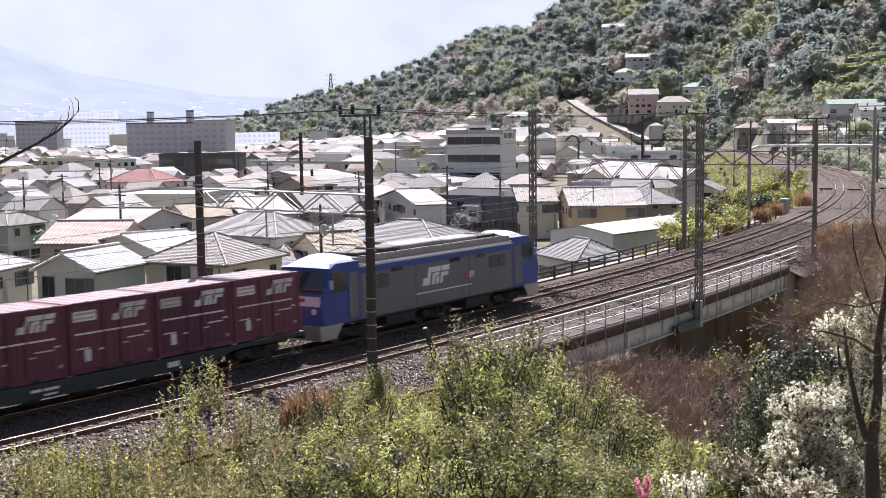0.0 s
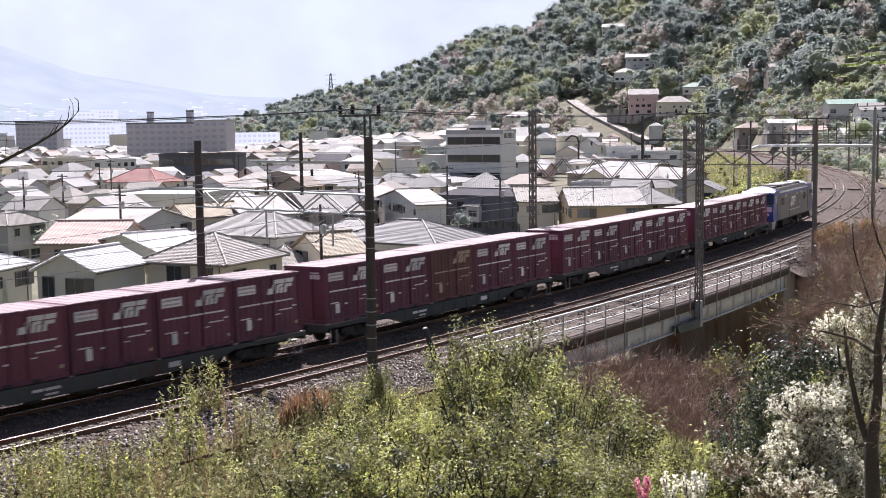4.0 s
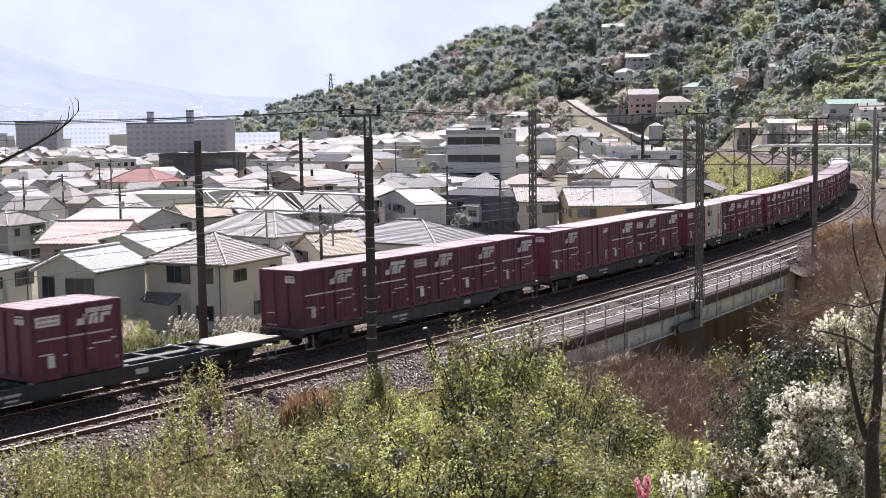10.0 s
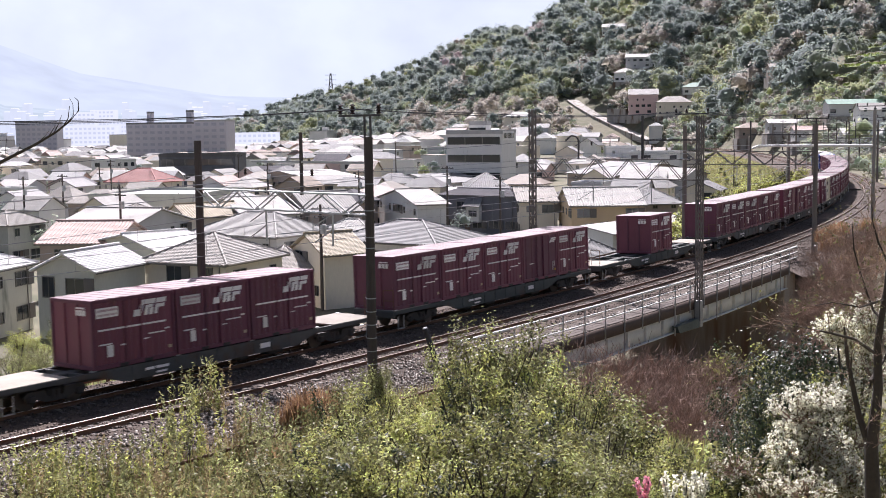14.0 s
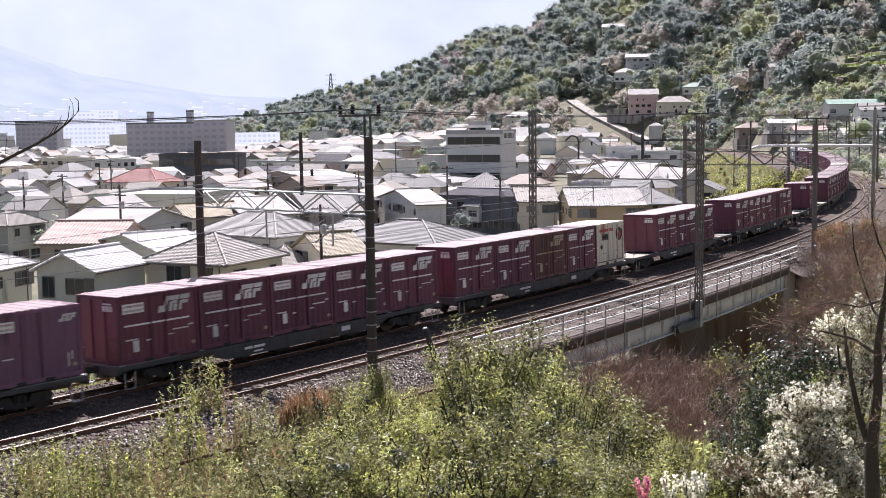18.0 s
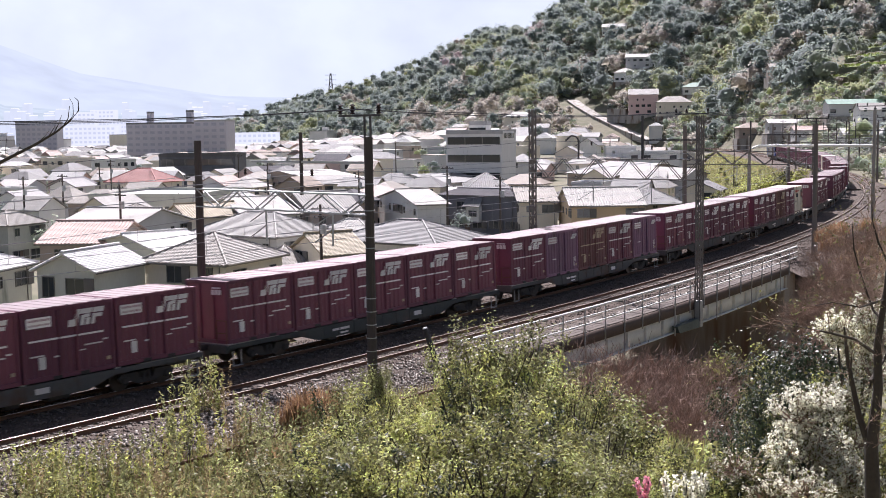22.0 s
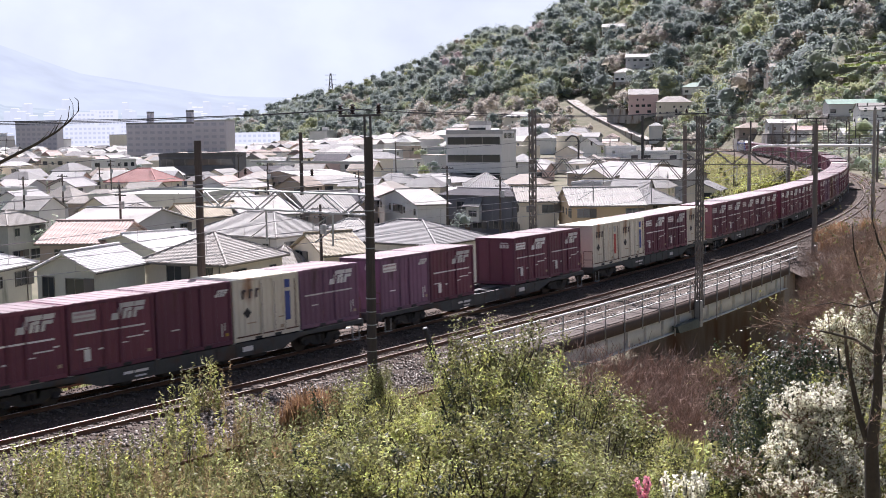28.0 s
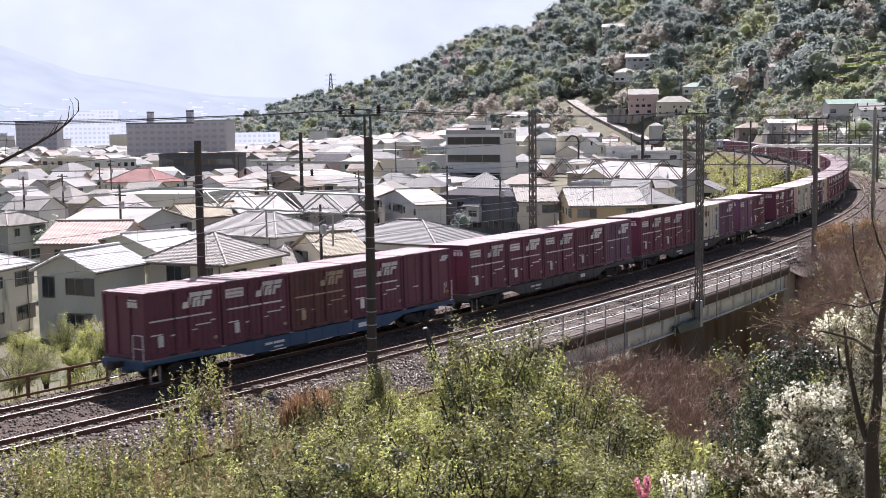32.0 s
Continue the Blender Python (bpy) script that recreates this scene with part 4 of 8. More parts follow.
def flat_wagon(colour, mat):
    """A container flat wagon, 20.4 m over couplers."""
    w = thing("container_wagon", colour + " steel container flat wagon on two bogies", "rail wagon", group="wagons of the train")
    H = 9.55
    for sy in (-1, 1):
        g = Geo()
        g.extrude([(-H, 0.98), (H, 0.98), (H, 0.82), (5.6, 0.80), (4.4, 0.44), (-4.4, 0.44), (-5.6, 0.80), (-H, 0.82)], sy * 1.18 - 0.05, sy * 1.18 + 0.05)
        sill = part("side_sill", g, mat, w)
        g = Geo()
        for k in range(9):
            g.box((-4.0 + k, sy * 1.235, 0.70), (0.06, 0.03, 0.5))
        tagged(part("sill_ribs", g, mat, sill), kind="stuff")
        part("lettering", Geo().box((-2.9, sy * 1.24, 0.74), (1.1, 0.01, 0.10)).box((2.6, sy * 1.24, 0.72), (0.55, 0.01, 0.20)).box((-2.7, sy * 1.24, 0.56), (0.5, 0.01, 0.07)), M_WHITEMARK, sill, "pale lettering bars")
    part("centre_sill", Geo().rbox((0, 0, 0.72), (2 * H, 0.45, 0.45), 0.02), mat, w)
    for k in range(9):
        part("cross_beam", Geo().box((-8.0 + 2.0 * k, 0, 0.86), (0.16, 2.3, 0.2)), mat, w)
    for sx in (-1, 1):
        part("end_platform", Geo().rbox((sx * 8.15, 0, 0.975), (2.9, 2.42, 0.06), 0.01), M_DECK, w, "pale steel end platform")
        part("headstock", Geo().rbox((sx * (H + 0.02), 0, 0.83), (0.14, 2.4, 0.34), 0.02), mat, w)
        part("coupler", Geo().rbox((sx * 9.85, 0, 0.86), (0.62, 0.22, 0.24), 0.04).rbox((sx * 10.12, 0, 0.86), (0.14, 0.36, 0.34), 0.04), M_BOGIE, w)
        g = Geo()
        for y in (-1.12, -0.55):
            g.tube([(sx * (H - 0.02), y, 0.98), (sx * (H - 0.02), y, 1.95)], 0.02, 6)
        g.tube([(sx * (H - 0.02), -1.12, 1.95), (sx * (H - 0.02), -0.55, 1.95)], 0.02, 6)
        g.tube([(sx * (H - 0.02), -1.12, 1.45), (sx * (H - 0.02), -0.55, 1.45)], 0.02, 6)
        part("end_handrail", g, M_WHITEMARK if colour == "blue" else M_RUST, w)
        for y in (-1.2, 1.2):
            g = Geo()
            for dx in (-0.22, 0.22):
                g.box((sx * 9.1 + dx, y, 0.42), (0.04, 0.04, 0.62))
            g.box((sx * 9.1, y, 0.14), (0.46, 0.14, 0.03))
            part("shunter_step", g, M_GALV, w, "pale shunter's step")
        bogie(w, sx * 7.1)
    for k, x in enumerate((-3.2, -1.1, 1.6, 3.4)):
        part("brake_box", Geo().rbox((x, -0.75, 0.42), (0.9 if k % 2 else 0.55, 0.55, 0.36), 0.05), M_BOGIE, w)
    g = Geo()
    for k in range(6):
        for sy in (-1, 1):
            g.box((-9.4 + 3.78 * k if k < 5 else 9.45, sy * 1.1, 1.0), (0.22, 0.16, 0.05))
    part("container_lock", g, M_GALV, w)
    return w


def locomotive():
    lo = thing("electric_locomotive", "blue and grey electric freight locomotive with white roof edge", "locomotive")
    W = 1.42
    sec = lambda z0, z1, c=0.12: [(-W, z0), (W, z0), (W, z1 - c), (W - c, z1), (-W + c, z1), (-W, z1 - c)]
    part("side_body", Geo().extrude(sec(1.0, 3.50), -6.3, 6.3, "x"), M_LGREY, lo, "dusty grey side panels")
    for sx in (-1, 1):
        g = Geo()
        pr = [(6.3, 1.0), (8.75, 1.0), (8.85, 1.9), (8.75, 2.25), (8.25, 3.45), (7.9, 3.62), (6.3, 3.62)]
        g.extrude([(sx * a, b) for a, b in pr], -W, W)
        cb = part("cab", g, M_LBLUE, lo, "bright blue cab")
        # windscreen, side windows, white band, lamps
        n = Vector((sx * 1.2, 0, 0.5)).normalized()
        for y in (-0.66, 0.66):
            mm = Matrix.Translation((sx * 8.52, y, 2.83)) @ pose(0, 0, 0, 0, sx * 22.6 * -1, 0)
            part("windscreen", Geo().rbox((0, 0, 0), (0.03, 1.30, 1.02), 0.01, mm), M_GLASSDARK, cb, "dark windscreen pane")
        part("white_band", Geo().rbox((sx * 8.83, 0, 2.05), (0.06, 2.6, 0.42), 0.02), M_LWHITE, cb, "white band across the cab front")
        part("number_plate", Geo().box((sx * 8.87, 0, 2.1), (0.02, 0.9, 0.16)), M_REDMARK, cb, "bars of red lettering")
        for y in (-0.95, 0.95):
            part("headlight", Geo().tube([(sx * 8.80, y, 1.62), (sx * 8.88, y, 1.62)], 0.13, 12), M_LWHITE, cb)
        part("skirt", Geo().extrude([(sx * 7.9, 0.35), (sx * 8.9, 0.35), (sx * 8.95, 1.0), (sx * 7.4, 1.0)], -W + 0.08, W - 0.08), M_GALV, cb, "grey skirt under the cab")
        part("coupler", Geo().rbox((sx * 9.0, 0, 0.86), (0.5, 0.24, 0.26), 0.04), M_BOGIE, cb)
        g = Geo()
        nu, nv = 10, 12
        for i in range(nu + 1):
            u = i / nu
            for j in range(nv + 1):
                v = 2 * j / nv - 1
                hh = 0.50 * min(1.0, 0.72 + 0.9 * u) * (1 - max(0.0, (u - 0.35) / 0.65) ** 2.2)
                g.v.append((sx * (6.15 + 2.2 * u), v * 1.38, 3.46 + hh * (1 - abs(v) ** 3)))
        for i in range(nu):
            for j in range(nv):
                q = i * (nv + 1) + j
                g.f.append((q, q + 1, q + nv + 2, q + nv + 1))
        part("cab_roof", g, M_LWHITE, cb, "white domed cab roof", True)
        for sy in (-1, 1):
            part("side_window", Geo().rbox((sx * 7.72, sy * (W + 0.005), 2.82), (0.95, 0.03, 0.85), 0.02), M_GLASSDARK, cb)
            part("cab_door", Geo().rbox((sx * 6.75, sy * (W + 0.005), 2.15), (0.62, 0.03, 2.0), 0.02), M_LGREY, cb)
            part("grab_rail", Geo().tube([(sx * 7.05, sy * (W + 0.06), 1.2), (sx * 7.05, sy * (W + 0.06), 2.6)], 0.018, 6), M_GALV, cb)
            part("mirror", Geo().rbox((sx * 8.35, sy * (W + 0.12), 2.75), (0.06, 0.2, 0.4), 0.02), M_LWHITE, cb)
    for sy in (-1, 1):
        y = sy * (W + 0.005)
        part("white_line", Geo().box((0, y, 3.36), (12.6, 0.02, 0.10)), M_LWHITE, lo, "white line under the roof")
        part("blue_band", Geo().box((0, y, 3.16), (12.6, 0.016, 0.28)), M_LBLUE, lo)
        emblem(lo, -0.7, 1.95, 2.0, y, M_WHITEMARK)
        part("side_stripe", Geo().box((0.1, y, 1.62), (4.6, 0.014, 0.05)), M_WHITEMARK, lo)
        part("small_badge", Geo().box((2.3, y, 2.12), (0.14, 0.016, 0.36)).box((2.55, y, 2.12), (0.12, 0.016, 0.3)).box((2.42, y, 2.2), (0.36, 0.016, 0.06)), M_WHITEMARK, lo)
        part("badge_mark", Geo().box((1.95, y + sy * 0.012, 2.12), (0.32, 0.01, 0.22)), M_REDMARK, lo)
        for x in (-5.4, -4.6, 4.4, 5.2):
            lv = part("louvre", Geo().rbox((x, y, 2.55), (0.7, 0.03, 0.6), 0.01), M_DARKSTEEL, lo)
            g = Geo()
            for k in range(6):
                g.box((x, y + sy * 0.02, 2.32 + 0.09 * k), (0.62, 0.02, 0.03))
            part("slats", g, M_LGREY, lv)
        for x in (-3.6, 1.0, 3.3):
            part("side_hatch", Geo().rbox((x, y, 2.98), (0.9, 0.025, 0.2), 0.01), M_GLASSDARK, lo)
        for x in (-6.2, -2.2, 2.2, 6.2):
            part("panel_joint", Geo().box((x, y, 2.1), (0.03, 0.012, 2.0)), M_DARKSTEEL, lo)
    part("roof", Geo().extrude([(-W + 0.1, 3.5), (W - 0.1, 3.5), (W - 0.25, 3.72), (-W + 0.25, 3.72)], -6.3, 6.3, "x"), M_LROOF, lo, "dusty brown roof")
    for x, l, w, h in ((-4.9, 1.5, 1.5, 0.16), (-3.3, 1.2, 1.7, 0.24), (5.0, 1.6, 1.5, 0.18)):
        part("roof_box", Geo().rbox((x, 0, 3.72 + h / 2), (l, w, h), 0.05), M_LROOF, lo)
    part("roof_hood", Geo().rbox((-0.6, 0, 3.84), (3.6, 1.45, 0.26), 0.08), M_LHOOD, lo, "pale grey roof hood")
    part("roof_hood", Geo().rbox((2.7, 0, 3.82), (2.7, 1.45, 0.22), 0.08), M_LHOOD, lo, "pale grey roof hood")
    for y in (-1.0, 1.0):
        part("roof_walkway", Geo().box((0, y, 3.735), (11.8, 0.22, 0.03)), M_LROOF, lo)
    for x, up in ((-5.6, False), (5.4, True)):
        g = Geo()
        zt = 5.0 if up else 4.25
        for y in (-0.5, 0.5):
            g.tube([(x - 0.5, y, 3.9), (x + 0.7, y, (3.9 + zt) / 2 + 0.1), (x - 0.2, y * 0.7, zt)], 0.022, 6)
        g.tube([(x - 0.2, -0.9, zt), (x - 0.2, 0.9, zt)], 0.03, 6)
        g.tube([(x - 0.6, -0.6, 3.9), (x - 0.6, 0.6, 3.9)], 0.05, 6)
        part("pantograph", g, M_DARKSTEEL, lo, "raised pantograph" if up else "folded pantograph")
    part("underframe", Geo().rbox((0, 0, 0.95), (17.0, 2.5, 0.2), 0.03), M_BOGIE, lo)
    for x in (-6.2, 0.0, 6.2):
        bogie(lo, x)
    for x in (-3.2, 3.2):
        part("equipment_box", Geo().rbox((x, 0, 0.62), (2.2, 2.5, 0.5), 0.05), M_BOGIE, lo)
    return lo


# chainage of the coupling between the locomotive and the first wagon, second by second
RUN = (14.43, 30.46, 45.82, 60.93, 75.68, 89.81, 103.71, 117.49, 130.38, 143.19, 155.76, 168.09, 179.81, 191.35, 202.75, 214.15, 225.77, 237.12, 248.46, 259.88, 271.33, 282.91, 294.43, 306.03, 317.71, 329.5, 341.35, 353.01, 364.99, 377.07, 388.85, 401.0, 412.78)
LOCO = locomotive()
MAKE = {"A": "panel", "B": "stripe", "C": "plain", "D": "small", "P": "purple", "F": "faded", "R": "cream_red", "J": "cream_blue", "O": "cream_round"}
# loads of the wagons, front to rear; "-" is an empty place; letter after the colon is the wagon's paint
LOADS = "AAAAA:t AABAA:g AAFAA:t AAAAA:g AABRA:t BABCB:g BBAAB:g --A--:t ACAAA:t -BAA-:g OAFAA:g AAAAA:g DAFDA:g AAAAA:t AAAAA:g RAAJR:t BA-BD:g PJCAA:g PBAAA:g CAFAB:b"
PROTO, PROTO_W = {}, {"g": flat_wagon("grey", M_WAGON), "t": flat_wagon("dark grey-green", M_WAGONTEAL), "b": flat_wagon("blue", M_WAGONBLUE)}
TRAIN = [(LOCO, 9.1, 0.0)]
used = set()
PARK = Matrix.Translation((0, 0, 0))
for i, spec in enumerate(LOADS.split()):
    load, paint = spec.split(":")
    w = PROTO_W[paint] if paint not in used else copy_thing(PROTO_W[paint], PARK)
    used.add(paint)
    mid = -20.4 * i - 10.2
    TRAIN.append((w, mid, 0.0))
    for k, ch in enumerate(load):
        if ch == "-":
            continue
        kind = MAKE[ch]
        if kind in PROTO:
            c = copy_thing(PROTO[kind], PARK)
        else:
            c = PROTO[kind] = container(kind)
        TRAIN.append((c, mid + 7.572 - 3.786 * k, DECK))


def motions():
    """The train runs through, slowing a little, wagon behind wagon along the curve."""
    for ob, off, z in TRAIN:
        rows = []
        for t, s in enumerate(RUN):
            rows.append((float(t), line_pose(s + off, 0, 0, True) @ Matrix.Translation((0, 0, z))))
        walk(ob, rows)


# ---- the town ----
WALLS = {
    "green": material("wall_greygreen", (0.573, 0.563, 0.492), 0.9, scale=0.5, fine=8, var=0.14, stain=(0.24, 0.25, 0.20), stain_at=0.62, streak=0.3),
    "cream": material("wall_cream", (0.726, 0.660, 0.550), 0.9, scale=0.5, fine=8, var=0.12, rnd=0.08, stain=(0.36, 0.32, 0.26), stain_at=0.64, streak=0.3),
    "white": material("wall_white", (0.76, 0.74, 0.71), 0.85, scale=0.5, fine=8, var=0.10, rnd=0.08, stain=(0.45, 0.43, 0.40), stain_at=0.64, streak=0.3),
    "grey": material("wall_grey", (0.560, 0.554, 0.549), 0.85, scale=0.5, fine=8, var=0.14, rnd=0.15, streak=0.3),
    "dark": material("wall_dark", (0.144, 0.144, 0.162), 0.8, scale=0.6, fine=8, var=0.25, rnd=0.1),
    "orange": material("wall_ochre", (0.60, 0.45, 0.29), 0.85, scale=0.5, fine=8, var=0.12),
    # block walls paled towards mauve, distance haze put into the colour
    "haze": material("wall_hazed", (0.617, 0.585, 0.626), 0.9, scale=0.5, fine=8, var=0.1),
    "brown": material("wall_brown", (0.36, 0.30, 0.26), 0.9, scale=0.5, fine=8, var=0.2, rnd=0.15),
    # distant block walls glow pale, standing in for haze
    "far": glow("far_wall_haze_glow", (0.86, 0.90, 1.0), 0.503, 0.05, 0.05),
    "pink": material("wall_pink", (0.58, 0.43, 0.40), 0.85, scale=0.5, fine=8, var=0.1),
}


def roof_material(name, base, rough, rnd=0.12):
    """Weathered tiles: level courses show as fine relief and as darker joints."""
    m = material(name, base, max(rough, 0.66), spec=0.4, scale=0.6, fine=5, var=0.25, rnd=rnd, bump=0.3, stain=tuple(a * 0.6 for a in base), stain_at=0.63, stain_scale=0.7)
    n, ln = m.node_tree.nodes, m.node_tree.links
    co, wave = n.new("ShaderNodeTexCoord"), n.new("ShaderNodeTexWave")
    wave.bands_direction = "Z"
    wave.inputs["Scale"].default_value, wave.inputs["Distortion"].default_value = 3.3, 0.8
    ln.new(co.outputs["Object"], wave.inputs["Vector"])
    mr = n.new("ShaderNodeMapRange")
    mr.inputs["From Min"].default_value, mr.inputs["From Max"].default_value = 0.0, 0.55
    mr.inputs["To Min"].default_value, mr.inputs["To Max"].default_value = 0.76, 1.1
    ln.new(wave.outputs["Fac"], mr.inputs["Value"])
    hs = [q for q in n if q.bl_idname == "ShaderNodeHueSaturation"][0]
    mu = n.new("ShaderNodeMath")
    mu.operation = "MULTIPLY"
    ln.new(hs.inputs["Value"].links[0].from_socket, mu.inputs[0])
    ln.new(mr.outputs[0], mu.inputs[1])
    ln.new(mu.outputs[0], hs.inputs["Value"])
    bp = n.new("ShaderNodeBump")
    bp.inputs["Strength"].default_value, bp.inputs["Distance"].default_value = 0.5, 0.04
    ln.new(wave.outputs["Fac"], bp.inputs["Height"])
    ln.new(n["Principled BSDF"].inputs["Normal"].links[0].from_socket, bp.inputs["Normal"])
    ln.new(bp.outputs[0], n["Principled BSDF"].inputs["Normal"])
    return m


ROOFS = {
    "white": roof_material("roof_pale_tile", (0.318, 0.299, 0.276), 0.68, 0.35),
    "grey": roof_material("roof_grey_tile", (0.165, 0.158, 0.155), 0.6, 0.4),
    "beige": roof_material("roof_beige", (0.273, 0.243, 0.212), 0.6),
    "yellow": roof_material("roof_straw", (0.370, 0.308, 0.211), 0.6),
    "pink": roof_material("roof_pink", (0.370, 0.264, 0.229), 0.6),
    "red": roof_material("roof_red", (0.322, 0.088, 0.072), 0.5),
    "dark": roof_material("roof_dark", (0.121, 0.114, 0.121), 0.95),
    "brown": roof_material("roof_brown", (0.22, 0.17, 0.13), 0.6),
    "metal": roof_material("roof_white_metal", (0.394, 0.382, 0.367), 0.6),
    "green": roof_material("roof_green", (0.20, 0.30, 0.24), 0.5),
}
# near-white base puts the sun's glare on the tiles into their colour
ROOFS["glazed"] = roof_material("roof_glare_tile", (0.624, 0.600, 0.576), 0.6)
M_FRAME = material("window_frame", (0.20, 0.19, 0.18), 0.4, 0.6, var=0.1, bump=0)
M_PANE = material("window_pane", (0.035, 0.04, 0.045), 0.06, var=0.1, bump=0, spec=0.8)
M_SHUTTER = material("shutter_box", (0.14, 0.125, 0.115), 0.6, var=0.15)
M_DOOR = material("door_wood", (0.12, 0.08, 0.06), 0.6, var=0.2)

UNIT_PANE = Geo().box((0, 0, 0), (1, 0.03, 1)).mesh("pane", M_PANE)
_g = Geo()
for _s in (-1, 1):
    _g.box((_s * 0.5, -0.02, 0), (0.05, 0.09, 1.05)).box((0, -0.02, _s * 0.5), (1.05, 0.09, 0.05))
_g.box((0, -0.015, 0), (0.05, 0.06, 1.0))
UNIT_FRAME = _g.mesh("window_frame", M_FRAME)
UNIT_BLANK = Geo().box((0, 0, 0), (1, 0.04, 1)).mesh("window", M_PANE)
# window of the distant blocks, with the haze glow put in
FAR_GLOW_BLANK = Geo().box((0, 0, 0), (1, 0.04, 1)).mesh("window", glow("far_window_haze_glow", (0.74, 0.80, 0.95), 0.442, 0.05, 0.05))
# panes paled to match, haze put into their colour
HAZE_BLANK = Geo().box((0, 0, 0), (1, 0.04, 1)).mesh("window", material("hazed_window", (0.47, 0.46, 0.52), 0.5, bump=0))


BALUSTER = Geo().box((0, 0, 0), (0.04, 0.04, 1.0)).mesh("baluster", M_GALV)


def stretch(w, h):
    return Matrix.Diagonal((w, 1.0, h, 1.0))


def window(house, m, w, h, fine, shutter=False):
    """A window on a wall; m faces out along -y."""
    if not fine:
        part("window", UNIT_BLANK, None, house, at=m @ stretch(w, h))
        return
    wi = part("window", UNIT_FRAME, None, house, at=m @ stretch(w, h))
    part("pane", UNIT_PANE, None, wi)
    if shutter:
        part("shutter_box", Geo().rbox((w * 0.78, -0.08, 0), (w * 0.5, 0.16, h * 1.1), 0.02), M_SHUTTER, house, at=m)


def ribbed(g, a, b, c, d, step, t=0.14, rise=0.085):
    """A roof slope of tile rows as one folded sheet with thickness: a-b along the eave, d-c along the ridge."""
    a, b, c, d = (Vector(p) for p in (a, b, c, d))
    ln = (b - a).length
    e = (b - a) / ln
    n = max(2, int(ln / step))
    u_l, u_r = (d - a).dot(e), ln - (c - a).dot(e)
    up_slope = (d - a) - e * u_l
    nor = e.cross(up_slope).normalized()
    if nor.z < 0:
        nor = -nor
    vs, fs = [], []
    for k in range(2 * n + 1):
        u = ln * k / (2 * n)
        q = min(1.0, u / u_l if u_l > 0.01 else 1.0, (ln - u) / u_r if u_r > 0.01 else 1.0)
        lift = nor * (rise if k % 2 else 0.0)
        p0 = a + e * u
        p1 = p0 + up_slope * max(q, 0.002)
        vs += [p0 + lift, p1 + lift, p0 - nor * t, p1 - nor * t]
        if k:
            i, j = 4 * k - 4, 4 * k
            fs += [(i, j, j + 1, i + 1), (i + 2, i + 3, j + 3, j + 2), (i, i + 2, j + 2, j), (i + 1, j + 1, j + 3, i + 3)]
    fs += [(0, 1, 3, 2), (8 * n, 8 * n + 2, 8 * n + 3, 8 * n + 1)]
    g.add(vs, fs)


def RIB(pl):
    g = Geo()
    ribbed(g, *pl, 0.36)
    return g


def slab(g, poly, t=0.14):
    """A roof plane with thickness, from its corners."""
    p = [Vector(q) for q in poly]
    nor = (p[1] - p[0]).cross(p[2] - p[0]).normalized()
    if nor.z < 0:
        nor = -nor
    n = len(p)
    lo = [q - nor * t for q in p]
    g.add(p + lo, [tuple(range(n)), tuple(range(n, 2 * n))[::-1]] + [(i, n + i, n + (i + 1) % n, (i + 1) % n) for i in range(n)])


